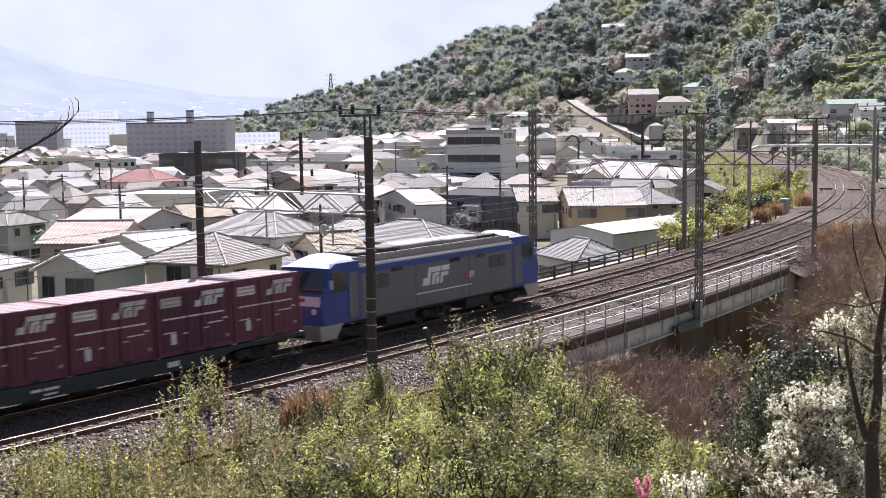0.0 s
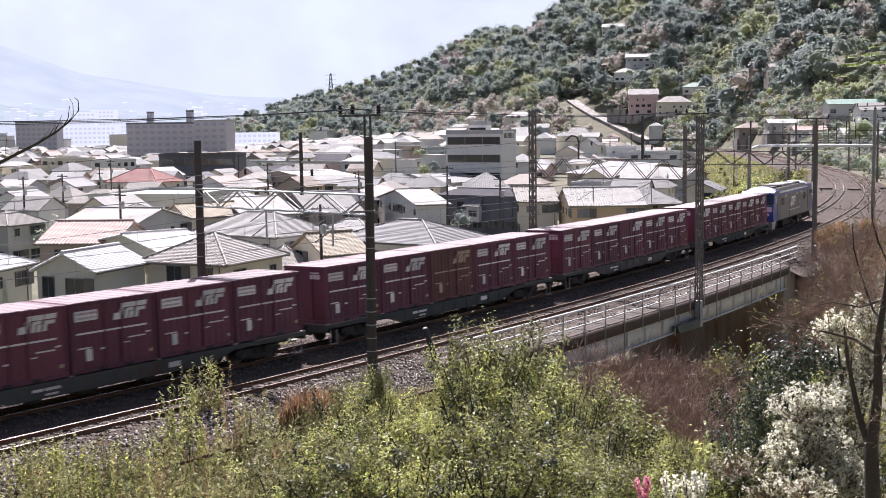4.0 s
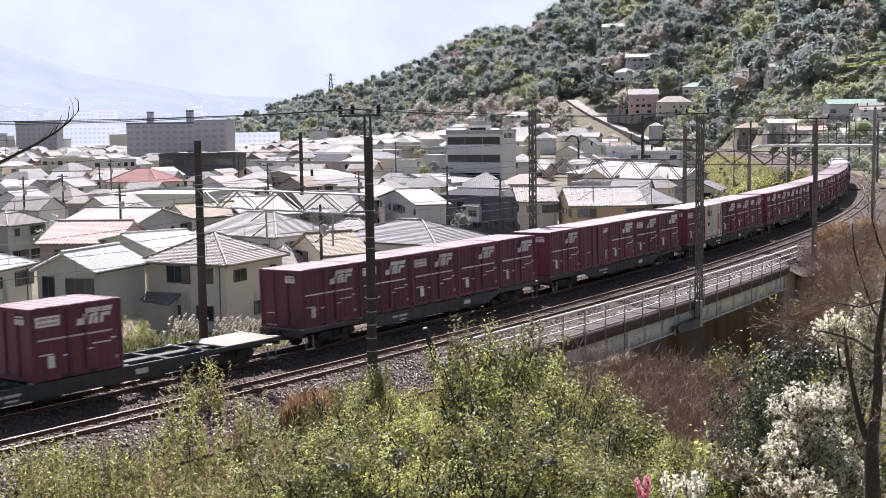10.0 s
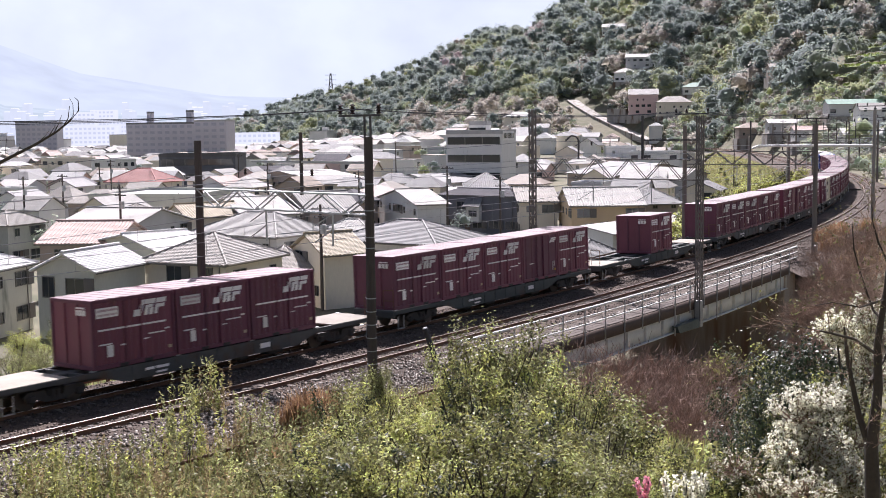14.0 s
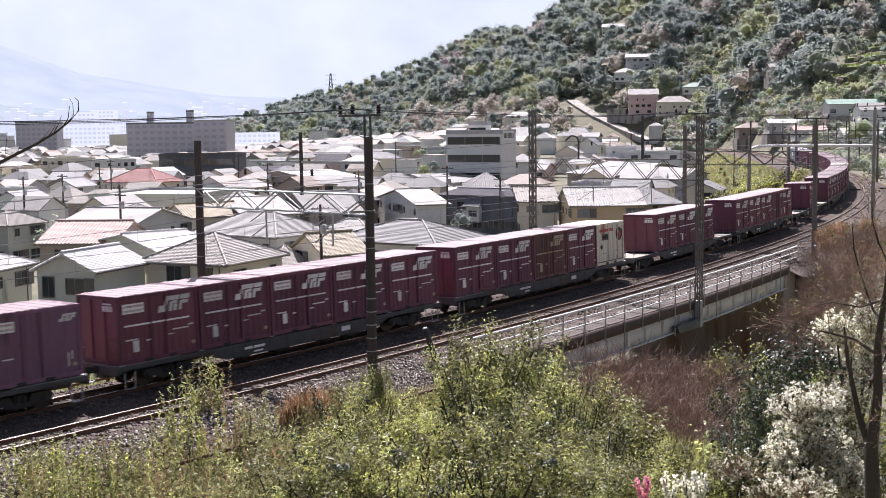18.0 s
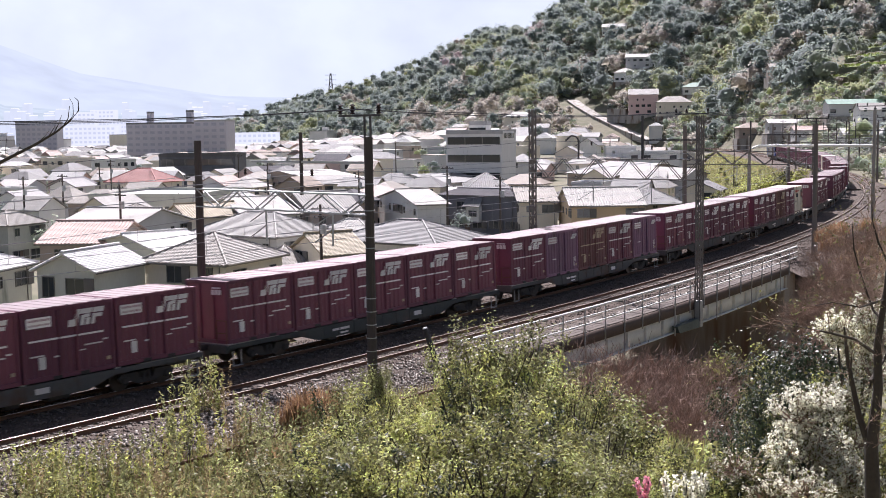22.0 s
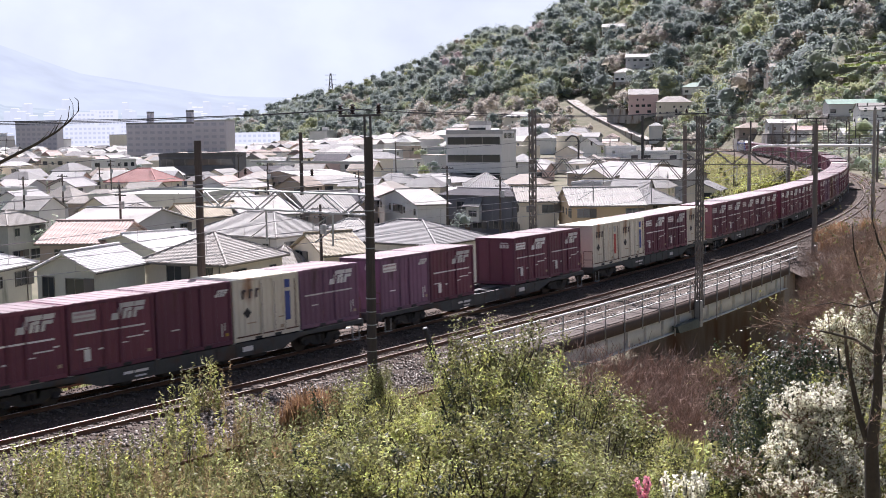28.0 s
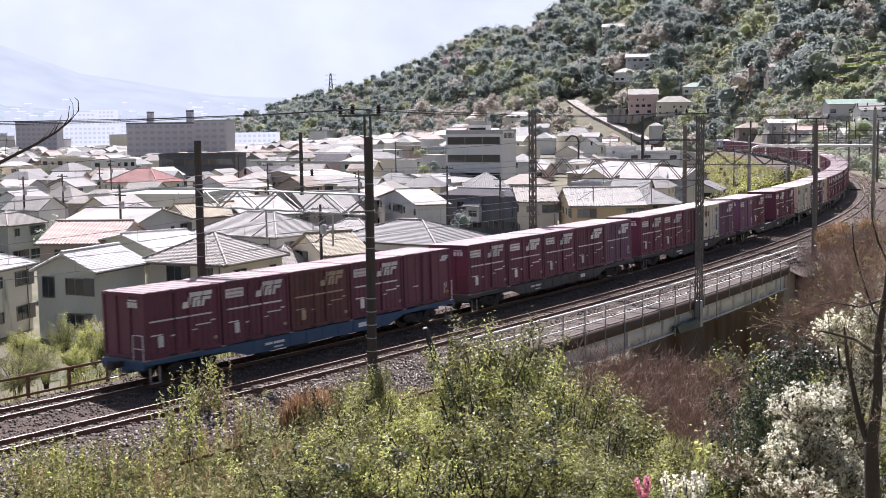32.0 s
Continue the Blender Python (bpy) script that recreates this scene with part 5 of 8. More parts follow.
def house(x, y, rot, w, d, eave, rise, form, wall, roof, fine=1, z=None, over=0.5, win="", label="", panes=()):
    """A house: w along its ridge (local x), d across. form: gable, hip, flat. fine: 2 with tile rows and framed windows, 1 plain windows, 0 far off."""
    z = on_land(x, y) if z is None else z
    kinds = {"gable": "gabled", "hip": "hip-roofed", "flat": "flat-roofed"}
    ho = thing("house", label or "%s-walled %s house with %s roof" % ({"green": "grey-green", "orange": "ochre"}.get(wall, wall), kinds[form], {"white": "pale tiled", "grey": "grey tiled", "metal": "white metal", "glazed": "pale glazed tile"}.get(roof, roof)),
               "house", Matrix.Translation((x, y, z)) @ pose(0, 0, 0, 0, 0, rot), group="houses of the town")
    W, D = w / 2, d / 2
    g = Geo()
    base = -1.0
    if form == "gable":
        g.extrude([(-D, base), (D, base), (D, eave), (0, eave + rise), (-D, eave)], -W, W, "x")
    else:
        g.box((0, 0, (base + eave) / 2), (w, d, eave - base))
    part("wall", g, WALLS[wall], ho)
    R = ROOFS[roof]
    oz = eave - over * rise / D if form != "flat" else eave
    slope = rise / D
    if form == "gable":
        X, Y = W + over * 0.8, D + over
        ez, rz = eave - over * slope + 0.12, eave + rise + 0.12
        if fine > 1:
            for sy in (-1, 1):
                part("roof_slope", RIB([(-X, sy * Y, ez), (X, sy * Y, ez), (X, 0, rz), (-X, 0, rz)]), R, ho)
            part("ridge", Geo().rbox((0, 0, rz + 0.08), (2 * X, 0.32, 0.22), 0.05), R, ho)
        else:
            part("roof", Geo().extrude([(-Y, ez), (0, rz), (Y, ez), (Y, ez - 0.14), (0, rz - 0.14), (-Y, ez - 0.14)], -X, X, "x"), R, ho)
    elif form == "hip":
        hw = max(0.05, W - D)
        ez, rz = eave - over * slope + 0.12, eave + rise + 0.12
        X, Y = W + over, D + over
        cs = [(-X, -Y, ez), (X, -Y, ez), (X, Y, ez), (-X, Y, ez)]
        r0, r1 = (-hw, 0, rz), (hw, 0, rz)
        if fine > 1:
            for pl in ([cs[0], cs[1], r1, r0], [cs[2], cs[3], r0, r1], [cs[1], cs[2], r1, r1], [cs[3], cs[0], r0, r0]):
                part("roof_slope", RIB(pl), R, ho)
            part("ridge", Geo().tube([r0, r1], 0.17, 8), R, ho)
            for cn, rp in ((cs[0], r0), (cs[1], r1), (cs[2], r1), (cs[3], r0)):
                part("hip_ridge", Geo().tube([Vector(cn) + Vector((0, 0, 0.03)), rp], 0.13, 6), R, ho)
        else:
            lo = [(a, b, c - 0.15) for a, b, c in cs]
            part("roof", Geo().add(cs + lo + [r0, r1], [(0, 1, 9, 8), (2, 3, 8, 9), (1, 2, 9), (3, 0, 8), (4, 7, 6, 5), (0, 4, 5, 1), (1, 5, 6, 2), (2, 6, 7, 3), (3, 7, 4, 0)]), R, ho)
    else:
        part("roof", Geo().box((0, 0, eave + 0.05), (w + 0.1, d + 0.1, 0.1)), R, ho)
        if fine:
            g = Geo().extrude([(-W, -D), (W, -D), (W, D), (-W, D)], eave + 0.1, eave + 0.12, "z")
            for sx, sy, lx, ly in ((0, -1, w + 0.2, 0.2), (0, 1, w + 0.2, 0.2), (-1, 0, 0.2, d - 0.2), (1, 0, 0.2, d - 0.2)):
                part("parapet", Geo().box((sx * W, sy * D, eave + 0.3), (lx, ly, 0.5)), WALLS[wall], ho)
    if fine and form != "flat":
        g = Geo()
        for sy in (-1, 1):
            g.box((0, sy * (D + over - 0.02), oz + 0.02), (w + over * 1.6, 0.09, 0.1))
        part("gutter", g, M_FRAME, ho)
    # windows face by face, storey by storey
    storeys = max(1, int(round(eave / 2.8)))
    rs = random.Random(int(x * 31 + y * 17))
    faces = (("s", w, lambda u: pose(u, -D - 0.01, 0)), ("e", d, lambda u: pose(W + 0.01, u, 0, 0, 0, 90)),
             ("w", d, lambda u: pose(-W - 0.01, -u, 0, 0, 0, -90)), ("n", w, lambda u: pose(-u, D + 0.01, 0, 0, 0, 180)))
    for nm, u, h, ww, hh, sh in panes:
        window(ho, dict((a, c) for a, b, c in faces)[nm](u) @ pose(0, 0, h), ww, hh, True, sh)
    for nm, ln, put in faces:
        if panes:
            break
        if nm == "n" or (fine < 2 and nm == "e") or (fine == 0 and nm == "w"):
            continue
        bays = max(1, int(ln / (2.7 if fine else 3.4)))
        for st in range(storeys):
            if fine == 0 and st < storeys - 1:
                continue
            for b in range(bays):
                if rs.random() < (0.28 if fine else 0.4):
                    continue
                u = (b + 0.5) / bays * ln - ln / 2
                big = rs.random() < 0.5
                ww, hh = (1.7, 1.15) if big else (0.75, 0.9)
                window(ho, put(u) @ pose(0, 0, st * 2.8 + 1.55), ww, hh, fine > 1, big and fine > 1)
    if fine > 1:
        part("door", Geo().rbox((0, 0, 1.02), (0.95, 0.08, 2.05), 0.02), M_DOOR, ho, at=faces[0][2](-w * 0.12))
        part("fascia", Geo().box((0, 0, eave - 0.1), (w + 0.06, d + 0.06, 0.16)), M_FRAME, ho) if form == "hip" else None
        g = Geo().tube([(W * 0.85, -D - 0.06, 0), (W * 0.85, -D - 0.06, eave)], 0.045, 6)
        part("downpipe", g, M_FRAME, ho)
    if fine and "b" in win:
        bal = part("balcony", Geo().rbox((0, -D - 0.6, 2.75), (w * 0.5, 1.2, 0.14), 0.02), M_FRAME, ho)
        for k in range(9):
            part("baluster", BALUSTER, None, bal, at=pose(-w * 0.25 + w * 0.5 * k / 8, -D - 1.17, 3.3))
        part("balcony_rail", Geo().box((0, -D - 1.17, 3.82), (w * 0.5, 0.06, 0.06)), M_GALV, bal)
    if fine > 1 and "p" in win:
        po = Geo()
        slab(po, [(-W - 1.9, -D - 0.6, 2.5), (-W * 0.1, -D - 1.7, 2.3), (-W * 0.1, -D + 0.1, 3.1), (-W - 0.4, -D + 0.1, 3.1)], 0.12)
        part("porch_roof", po, ROOFS["grey"], ho, "grey tiled porch roof")
        part("porch_wall", Geo().box((-W * 0.62, -D - 0.55, 1.15), (w * 0.42, 1.0, 2.5)), WALLS[wall], ho)
    if "d" in win:
        do = part("bay", Geo().box((-W * 0.05, -D - 0.35, eave - 2.6), (2.3, 0.8, 2.4)), WALLS["grey"], ho, "small grey bay window")
        bay = Geo()
        slab(bay, [(-W * 0.05 - 1.6, -D - 1.3, eave - 1.5), (-W * 0.05 + 1.6, -D - 1.3, eave - 1.5), (-W * 0.05 + 1.4, -D + 0.05, eave - 0.1), (-W * 0.05 - 1.4, -D + 0.05, eave - 0.1)], 0.12)
        part("bay_roof", bay, ROOFS["grey"], do)
        window(ho, pose(-W * 0.05, -D - 0.78, eave - 2.6), 1.4, 0.9, True)
    if "a" in win and fine:
        g = Geo().tube([(W * 0.3, 0, eave + rise), (W * 0.3, 0, eave + rise + 2.2)], 0.025, 5)
        for k in range(4):
            g.tube([(W * 0.3 - 0.5 + 0.08 * k, 0, eave + rise + 1.3 + 0.25 * k), (W * 0.3 + 0.5 - 0.08 * k, 0, eave + rise + 1.3 + 0.25 * k)], 0.015, 4)
        part("aerial", g, M_DARKSTEEL, ho)
    return ho


def block(x, y, rot, w, d, h, wall, label, storeys, bands=True, roof="grey", z=None):
    """A larger flat-roofed building with rows of windows."""
    z = on_land(x, y) if z is None else z
    # blocks with far walls emit a haze glow
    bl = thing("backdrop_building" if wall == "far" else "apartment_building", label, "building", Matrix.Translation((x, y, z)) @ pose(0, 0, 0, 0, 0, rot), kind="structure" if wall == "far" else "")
    part("wall", Geo().box((0, 0, h / 2 - 0.5), (w, d, h + 1.0)), WALLS[wall], bl)
    g = Geo().box((0, 0, h + 0.04), (w + 0.2, d + 0.2, 0.12))
    for sx, sy, lx, ly in ((0, -1, w, 0.25), (0, 1, w, 0.25), (-1, 0, 0.25, d - 0.3), (1, 0, 0.25, d - 0.3)):
        g.box((sx * w / 2, sy * d / 2, h + 0.45), (lx, ly, 0.8))
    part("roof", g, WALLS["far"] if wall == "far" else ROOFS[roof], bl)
    sh = h / storeys
    bays = max(2, int(w / 3.6))
    for st in range(storeys):
        if bands:
            part("window_band", Geo().rbox((0, -d / 2 - 0.02, st * sh + sh * 0.62), (w * 0.94, 0.06, sh * 0.42), 0.02), M_PANE, bl, "dark strip window")
            g = Geo()
            for b in range(bays + 1):
                g.box((-w * 0.47 + w * 0.94 * b / bays, -d / 2 - 0.07, st * sh + sh * 0.62), (0.12, 0.06, sh * 0.42))
            part("mullions", g, M_FRAME, bl)
        else:
            for b in range(bays):
                part("window", UNIT_BLANK if math.hypot(x, y) < 500 else FAR_GLOW_BLANK if wall == "far" else HAZE_BLANK, None, bl, at=pose(-w / 2 + w * (b + 0.5) / bays, -d / 2 - 0.02, st * sh + sh * 0.55) @ stretch(w / bays * 0.6, sh * 0.5))
            part("balcony", Geo().box((0, -d / 2 - 0.5, st * sh + 0.1), (w * 0.96, 1.0, 0.16)).box((0, -d / 2 - 0.98, st * sh + 0.55), (w * 0.96, 0.08, 0.9)), WALLS[wall], bl)
        sb = max(2, int(d / 4))
        for b in range(sb):
            part("window", FAR_GLOW_BLANK if wall == "far" else UNIT_BLANK, None, bl, at=pose(-w / 2 - 0.02, -d / 2 + d * (b + 0.5) / sb, st * sh + sh * 0.55, 0, 0, -90) @ stretch(1.5, sh * 0.42))
    return bl


house(-28.1, 94.6, -110, 6.7, 5.3, 5.5, 1.2, 'gable', 'green', 'glazed', 2, z=-6.5, over=0.5, win='', label='grey-green two-storey house with pale tiled gable roof', panes=(('e', 0.9, 4.2, 1.7, 1.25, True), ('e', -1.6, 4.1, 1.1, 1.6, False), ('e', 0.8, 1.5, 1.7, 1.2, True), ('s', 1.5, 4.3, 0.5, 0.8, False), ('s', -2.0, 1.6, 1.2, 1.2, False)))
house(-38.3, 93.4, 79, 9.5, 7.0, 5.5, 1.4, 'hip', 'green', 'glazed', 2, z=-6.5, over=0.5, win='', label='grey-green two-storey house with pale tiled hip roof')
house(-19.1, 99.0, -25, 8.0, 8.2, 5.6, 1.9, 'hip', 'cream', 'beige', 2, z=-6.5, over=0.5, win='p', label='cream two-storey house with beige hip roof and porch', panes=(('s', -1.0, 4.55, 1.5, 1.35, True), ('s', 2.3, 4.55, 0.9, 1.25, False), ('s', 1.9, 1.5, 1.6, 1.2, False), ('e', -2.2, 4.45, 1.7, 0.95, False), ('e', 2.6, 4.4, 0.9, 0.8, False), ('e', 0.5, 1.5, 1.6, 1.1, False)))
house(-35.3, 120.6, -3, 7.3, 11.1, 5.4, 1.6, 'gable', 'brown', 'pink', 2, z=-6.5, over=0.5, win='', label='brown house with pale pink gable roof')
house(-27.6, 113.5, -140, 6.1, 15.5, 5.2, 1.2, 'gable', 'green', 'glazed', 2, z=-6.5, over=0.5, win='', label='grey-green house with glaring pale tiled roof')
house(-19.0, 124.2, -35, 11.8, 8.1, 5.6, 1.9, 'hip', 'grey', 'white', 2, z=-6.5, over=0.5, win='a', label='grey two-storey house with pale tiled hip roof')
house(-10.6, 109.5, -148, 4.2, 6.9, 5.0, 1.5, 'gable', 'cream', 'yellow', 2, z=-6.5, over=0.5, win='', label='cream house with straw-yellow sheet roof')
house(-14.8, 110.5, 23, 3.0, 7.3, 3.6, 1.6, 'hip', 'cream', 'beige', 2, z=-6.5, over=0.5, win='', label='low house with beige tiled hip roof')
# two low wide panes stand in for the garage openings' dark insides
house(-3.1, 114.3, -34, 11.7, 8.9, 5.6, 1.6, 'hip', 'white', 'grey', 2, z=-6.5, over=0.5, win='', label='white two-storey house with grey hip roof and garage', panes=(('s', -0.2, 4.2, 1.9, 1.1, True), ('s', 2.6, 4.2, 1.2, 1.0, False), ('s', -3.2, 4.2, 1.2, 1.0, False), ('s', 0.2, 1.3, 2.7, 2.3, False), ('s', 3.2, 1.3, 2.2, 2.3, False), ('e', 0.5, 4.2, 1.2, 1.0, False)))
house(13.9, 117.9, -68, 8.7, 5.7, 3.4, 1.5, 'hip', 'grey', 'grey', 2, z=-6.5, over=0.5, win='', label='low grey house with grey tiled roof')
house(8.6, 185.6, -36, 14.9, 11.2, 5.8, 0.7, 'gable', 'dark', 'dark', 2, z=-6.5, over=0.2, win='d', label='dark-clad two-storey house with dark roof and bay window')
house(22.4, 168.9, 2, 10.0, 12.8, 5.4, 2.0, 'gable', 'orange', 'white', 2, z=-6.5, over=0.5, win='', label='ochre house with pale ribbed tile roof')
house(31.8, 182.9, 13, 5.9, 11.6, 4.6, 2.0, 'hip', 'brown', 'grey', 2, z=-6.5, over=0.5, win='', label='old house with grey tiled hip roof')
house(-38.4, 149.4, 32, 7.5, 8.0, 5.4, 1.6, 'hip', 'white', 'beige', 2, z=-6.5, over=0.5, win='b', label='white two-storey house with beige tiled roof and balcony')
house(-31.4, 156.6, 35, 7.8, 7.8, 5.2, 1.4, 'gable', 'cream', 'yellow', 2, z=-6.5, over=0.5, win='', label='cream house with pale straw roof')
house(-37.8, 141.2, -17, 9.5, 13.6, 5.4, 1.6, 'gable', 'grey', 'white', 2, z=-6.5, over=0.5, win='', label='grey house with glaring pale roof')
house(-26.4, 164.4, 20, 7.2, 27.6, 5.4, 1.5, 'gable', 'grey', 'white', 2, z=-6.5, over=0.5, win='', label='grey house with broad pale sheet roof')
house(-16.8, 162.6, 24, 7.0, 13.5, 5.4, 2.2, 'gable', 'brown', 'white', 2, z=-6.5, over=0.5, win='', label='brown house with pale tiled roof')
house(-4.6, 178.9, 17, 4.6, 22.3, 5.4, 1.6, 'gable', 'grey', 'white', 2, z=-6.5, over=0.5, win='', label='grey house with striped pale tile roof')
house(13.8, 180.8, 1, 5.5, 16.5, 5.4, 1.6, 'gable', 'cream', 'beige', 2, z=-6.5, over=0.5, win='', label='cream house with striped pale tile roof')
house(8.0, 217.2, 1, 7.1, 18.0, 5.6, 2.4, 'hip', 'brown', 'grey', 2, z=-6.5, over=0.5, win='', label='old house with dark ridged hip and gable roof')
house(-44.0, 192.0, -12, 17.3, 20.7, 6.2, 0.3, 'flat', 'green', 'metal', 1, z=-6.5, over=0.5, win='', label='long pale green two-storey flat-roofed building')
house(-65.5, 262.0, -22, 13.0, 9.5, 5.6, 2.6, 'hip', 'cream', 'red', 2, z=-6.5, over=0.5, win='', label='house with bright salmon-red hip roof')
house(45.9, 250.2, -71, 27.3, 5.5, 5.6, 2.0, 'gable', 'grey', 'white', 1, z=-6.5, over=0.5, win='', label='white house with broad pale roof')
house(44.2, 272.1, -70, 24.0, 22.6, 5.6, 2.4, 'gable', 'brown', 'grey', 1, z=-6.5, over=0.5, win='', label='brown house with grey gable roof')
house(-10.3, 195.3, 33, 8.2, 10.0, 5.4, 1.6, 'hip', 'cream', 'pink', 1, z=-6.5, over=0.5, win='', label='cream house with pale pink hip roof')
house(-1.4, 249.5, 25, 10.8, 23.9, 5.4, 1.4, 'gable', 'grey', 'grey', 1, z=-6.5, over=0.5, win='', label='')
house(-30.9, 268.5, 38, 12.9, 35.1, 5.4, 1.8, 'gable', 'brown', 'white', 1, z=-6.5, over=0.5, win='', label='')
house(23.1, 138.1, -132, 24.0, 8.3, 4.6, 0.7, 'gable', 'grey', 'metal', 1, z=-6.5, over=0.3, win='', label='long grey shed with low white metal roof')
OFFICE_W = 12.2
office = block(8.6, 258.0, -18, 12.2, 12.0, 15.0, 'white', 'white three-storey office with dark strip windows and roof sign', 4, True, 'metal', z=-6.5)
block(8.4, 260.0, -18, 3.8, 4.0, 16.9, 'white', 'white stair tower on the office roof', 5, True, 'metal', z=-6.5)
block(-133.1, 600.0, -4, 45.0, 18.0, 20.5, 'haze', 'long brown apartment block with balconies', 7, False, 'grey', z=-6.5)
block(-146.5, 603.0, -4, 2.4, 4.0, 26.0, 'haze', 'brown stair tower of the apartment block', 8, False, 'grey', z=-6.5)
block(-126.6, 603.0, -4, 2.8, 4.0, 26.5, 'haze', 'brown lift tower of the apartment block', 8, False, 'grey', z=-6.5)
block(-72.0, 360.0, -4, 23.0, 14.0, 9.0, 'dark', 'dark blue-grey warehouse with flat roof', 2, True, 'grey', z=-6.5)
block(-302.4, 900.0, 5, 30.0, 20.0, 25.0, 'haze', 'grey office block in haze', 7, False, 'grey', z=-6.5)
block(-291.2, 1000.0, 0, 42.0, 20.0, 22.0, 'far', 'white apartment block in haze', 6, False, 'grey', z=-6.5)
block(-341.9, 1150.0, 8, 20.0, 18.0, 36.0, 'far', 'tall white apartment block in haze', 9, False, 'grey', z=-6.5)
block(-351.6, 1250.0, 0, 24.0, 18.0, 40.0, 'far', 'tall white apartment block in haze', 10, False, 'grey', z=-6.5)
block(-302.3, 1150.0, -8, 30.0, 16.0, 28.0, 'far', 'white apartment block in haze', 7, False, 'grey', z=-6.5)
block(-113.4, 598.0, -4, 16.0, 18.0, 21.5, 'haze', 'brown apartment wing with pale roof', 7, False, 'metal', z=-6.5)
block(-143.1, 900.0, 0, 40.0, 18.0, 15.0, 'far', 'white school block among trees in hazy glow', 4, False, 'grey', z=-6.5)
part("sign_board", Geo().rbox((OFFICE_W / 2 + 0.12, -0.8, 14.6), (0.16, 9.0, 2.0), 0.03), WALLS["white"], office, "white sign board")
for k in range(8):
    part("sign_letter", Geo().box((OFFICE_W / 2 + 0.22, -4.6 + 1.05 * k, 14.6), (0.06, 0.55 + 0.12 * (k % 2), 1.1)), M_PANE, office, "dark lettering bar")


# ---- the rest of the town: streets of houses on a turned grid ----
TAKEN = [(o.location.x, o.location.y, 7.0 if o.name.startswith("house") else 26.0) for o in scene.objects if o.parent is None and o.name.split(".")[0] in ("house", "apartment_building", "backdrop_building")]


def town_cells(d0, d1, step, seed):
    rs = random.Random(seed)
    c, sn = math.cos(radians(-19)), math.sin(radians(-19))
    cells = []
    n = int(d1 / step) + 2
    for i in range(-n, n):
        for j in range(0, n):
            u, v = i * step + rs.uniform(-2, 2) + (4 if (j // 2) % 2 else 0), j * step * 0.95 + rs.uniform(-1.5, 1.5) + (3.5 if j % 2 else 0)
            x, y = c * u - sn * v, sn * u + c * v
            if j % 4 == 3 or rs.random() < 0.10:
                continue
            dd, az = math.hypot(x, y), math.atan2(x, y)
            if not d0 <= dd < d1 or y < 40 or not -0.42 < az < 0.42:
                continue
            if dd > np.interp(az, HILL_AZ, HILL_TOE) + 25:
                continue
            if any((x - a) ** 2 + (y - b) ** 2 < r * r + (30 if r < 10 else 0) for a, b, r in TAKEN):
                continue
            cells.append((x, y))
    s, lat = line_coords(np.array([a for a, b in cells]), np.array([b for a, b in cells]))
    return [(x, y) for (x, y), la, ss in zip(cells, lat, s) if la < -21 or ss > 516 or (la > 30 and math.hypot(x, y) > 330)]


_rh = random.Random(77)
_roofs = ["white"] * 5 + ["grey"] * 9 + ["beige"] * 4 + ["pink", "brown", "brown", "brown", "dark", "dark", "metal", "metal", "metal"]
_walls = ["cream"] * 4 + ["white"] * 5 + ["grey"] * 3 + ["green", "brown", "pink"]
for x, y in town_cells(112, 300, 12.6, 3):
    if math.hypot(x, y) < (178 if x > -0.06 * y else 146):
        continue
    if _rh.random() < 0.14:
        continue
    two = _rh.random() < 0.8
    house(x, y, -19 + _rh.choice((0, 90)) + _rh.uniform(-5, 5), _rh.uniform(6, 9), _rh.uniform(4.8, 6.4), 5.4 if two else 2.9, _rh.uniform(1.2, 2.0),
          _rh.choice(("gable", "hip", "hip", "gable", "gable", "flat")), _rh.choice(_walls), _rh.choice(_roofs), 2 if math.hypot(x, y) < 165 else 1, win=_rh.choice(("", "b", "a", "ba")))
for x, y in town_cells(300, 420, 15.5, 4):
    if _rh.random() < 0.16:
        continue
    if _rh.random() < 0.09:
        house(x, y, -19 + _rh.choice((0, 90)), _rh.uniform(10, 15), 8, 8.2, 0.3, "flat", _rh.choice(("white", "cream")), "metal", 1)
        continue
    house(x, y, -19 + _rh.choice((0, 90)) + _rh.uniform(-8, 8), _rh.uniform(6.5, 10), _rh.uniform(5, 6.8), _rh.choice((5.4, 5.4, 2.9, 5.6)), _rh.uniform(1.2, 2.0),
          _rh.choice(("gable", "hip", "gable", "flat")), _rh.choice(_walls), _rh.choice(_roofs), 0)

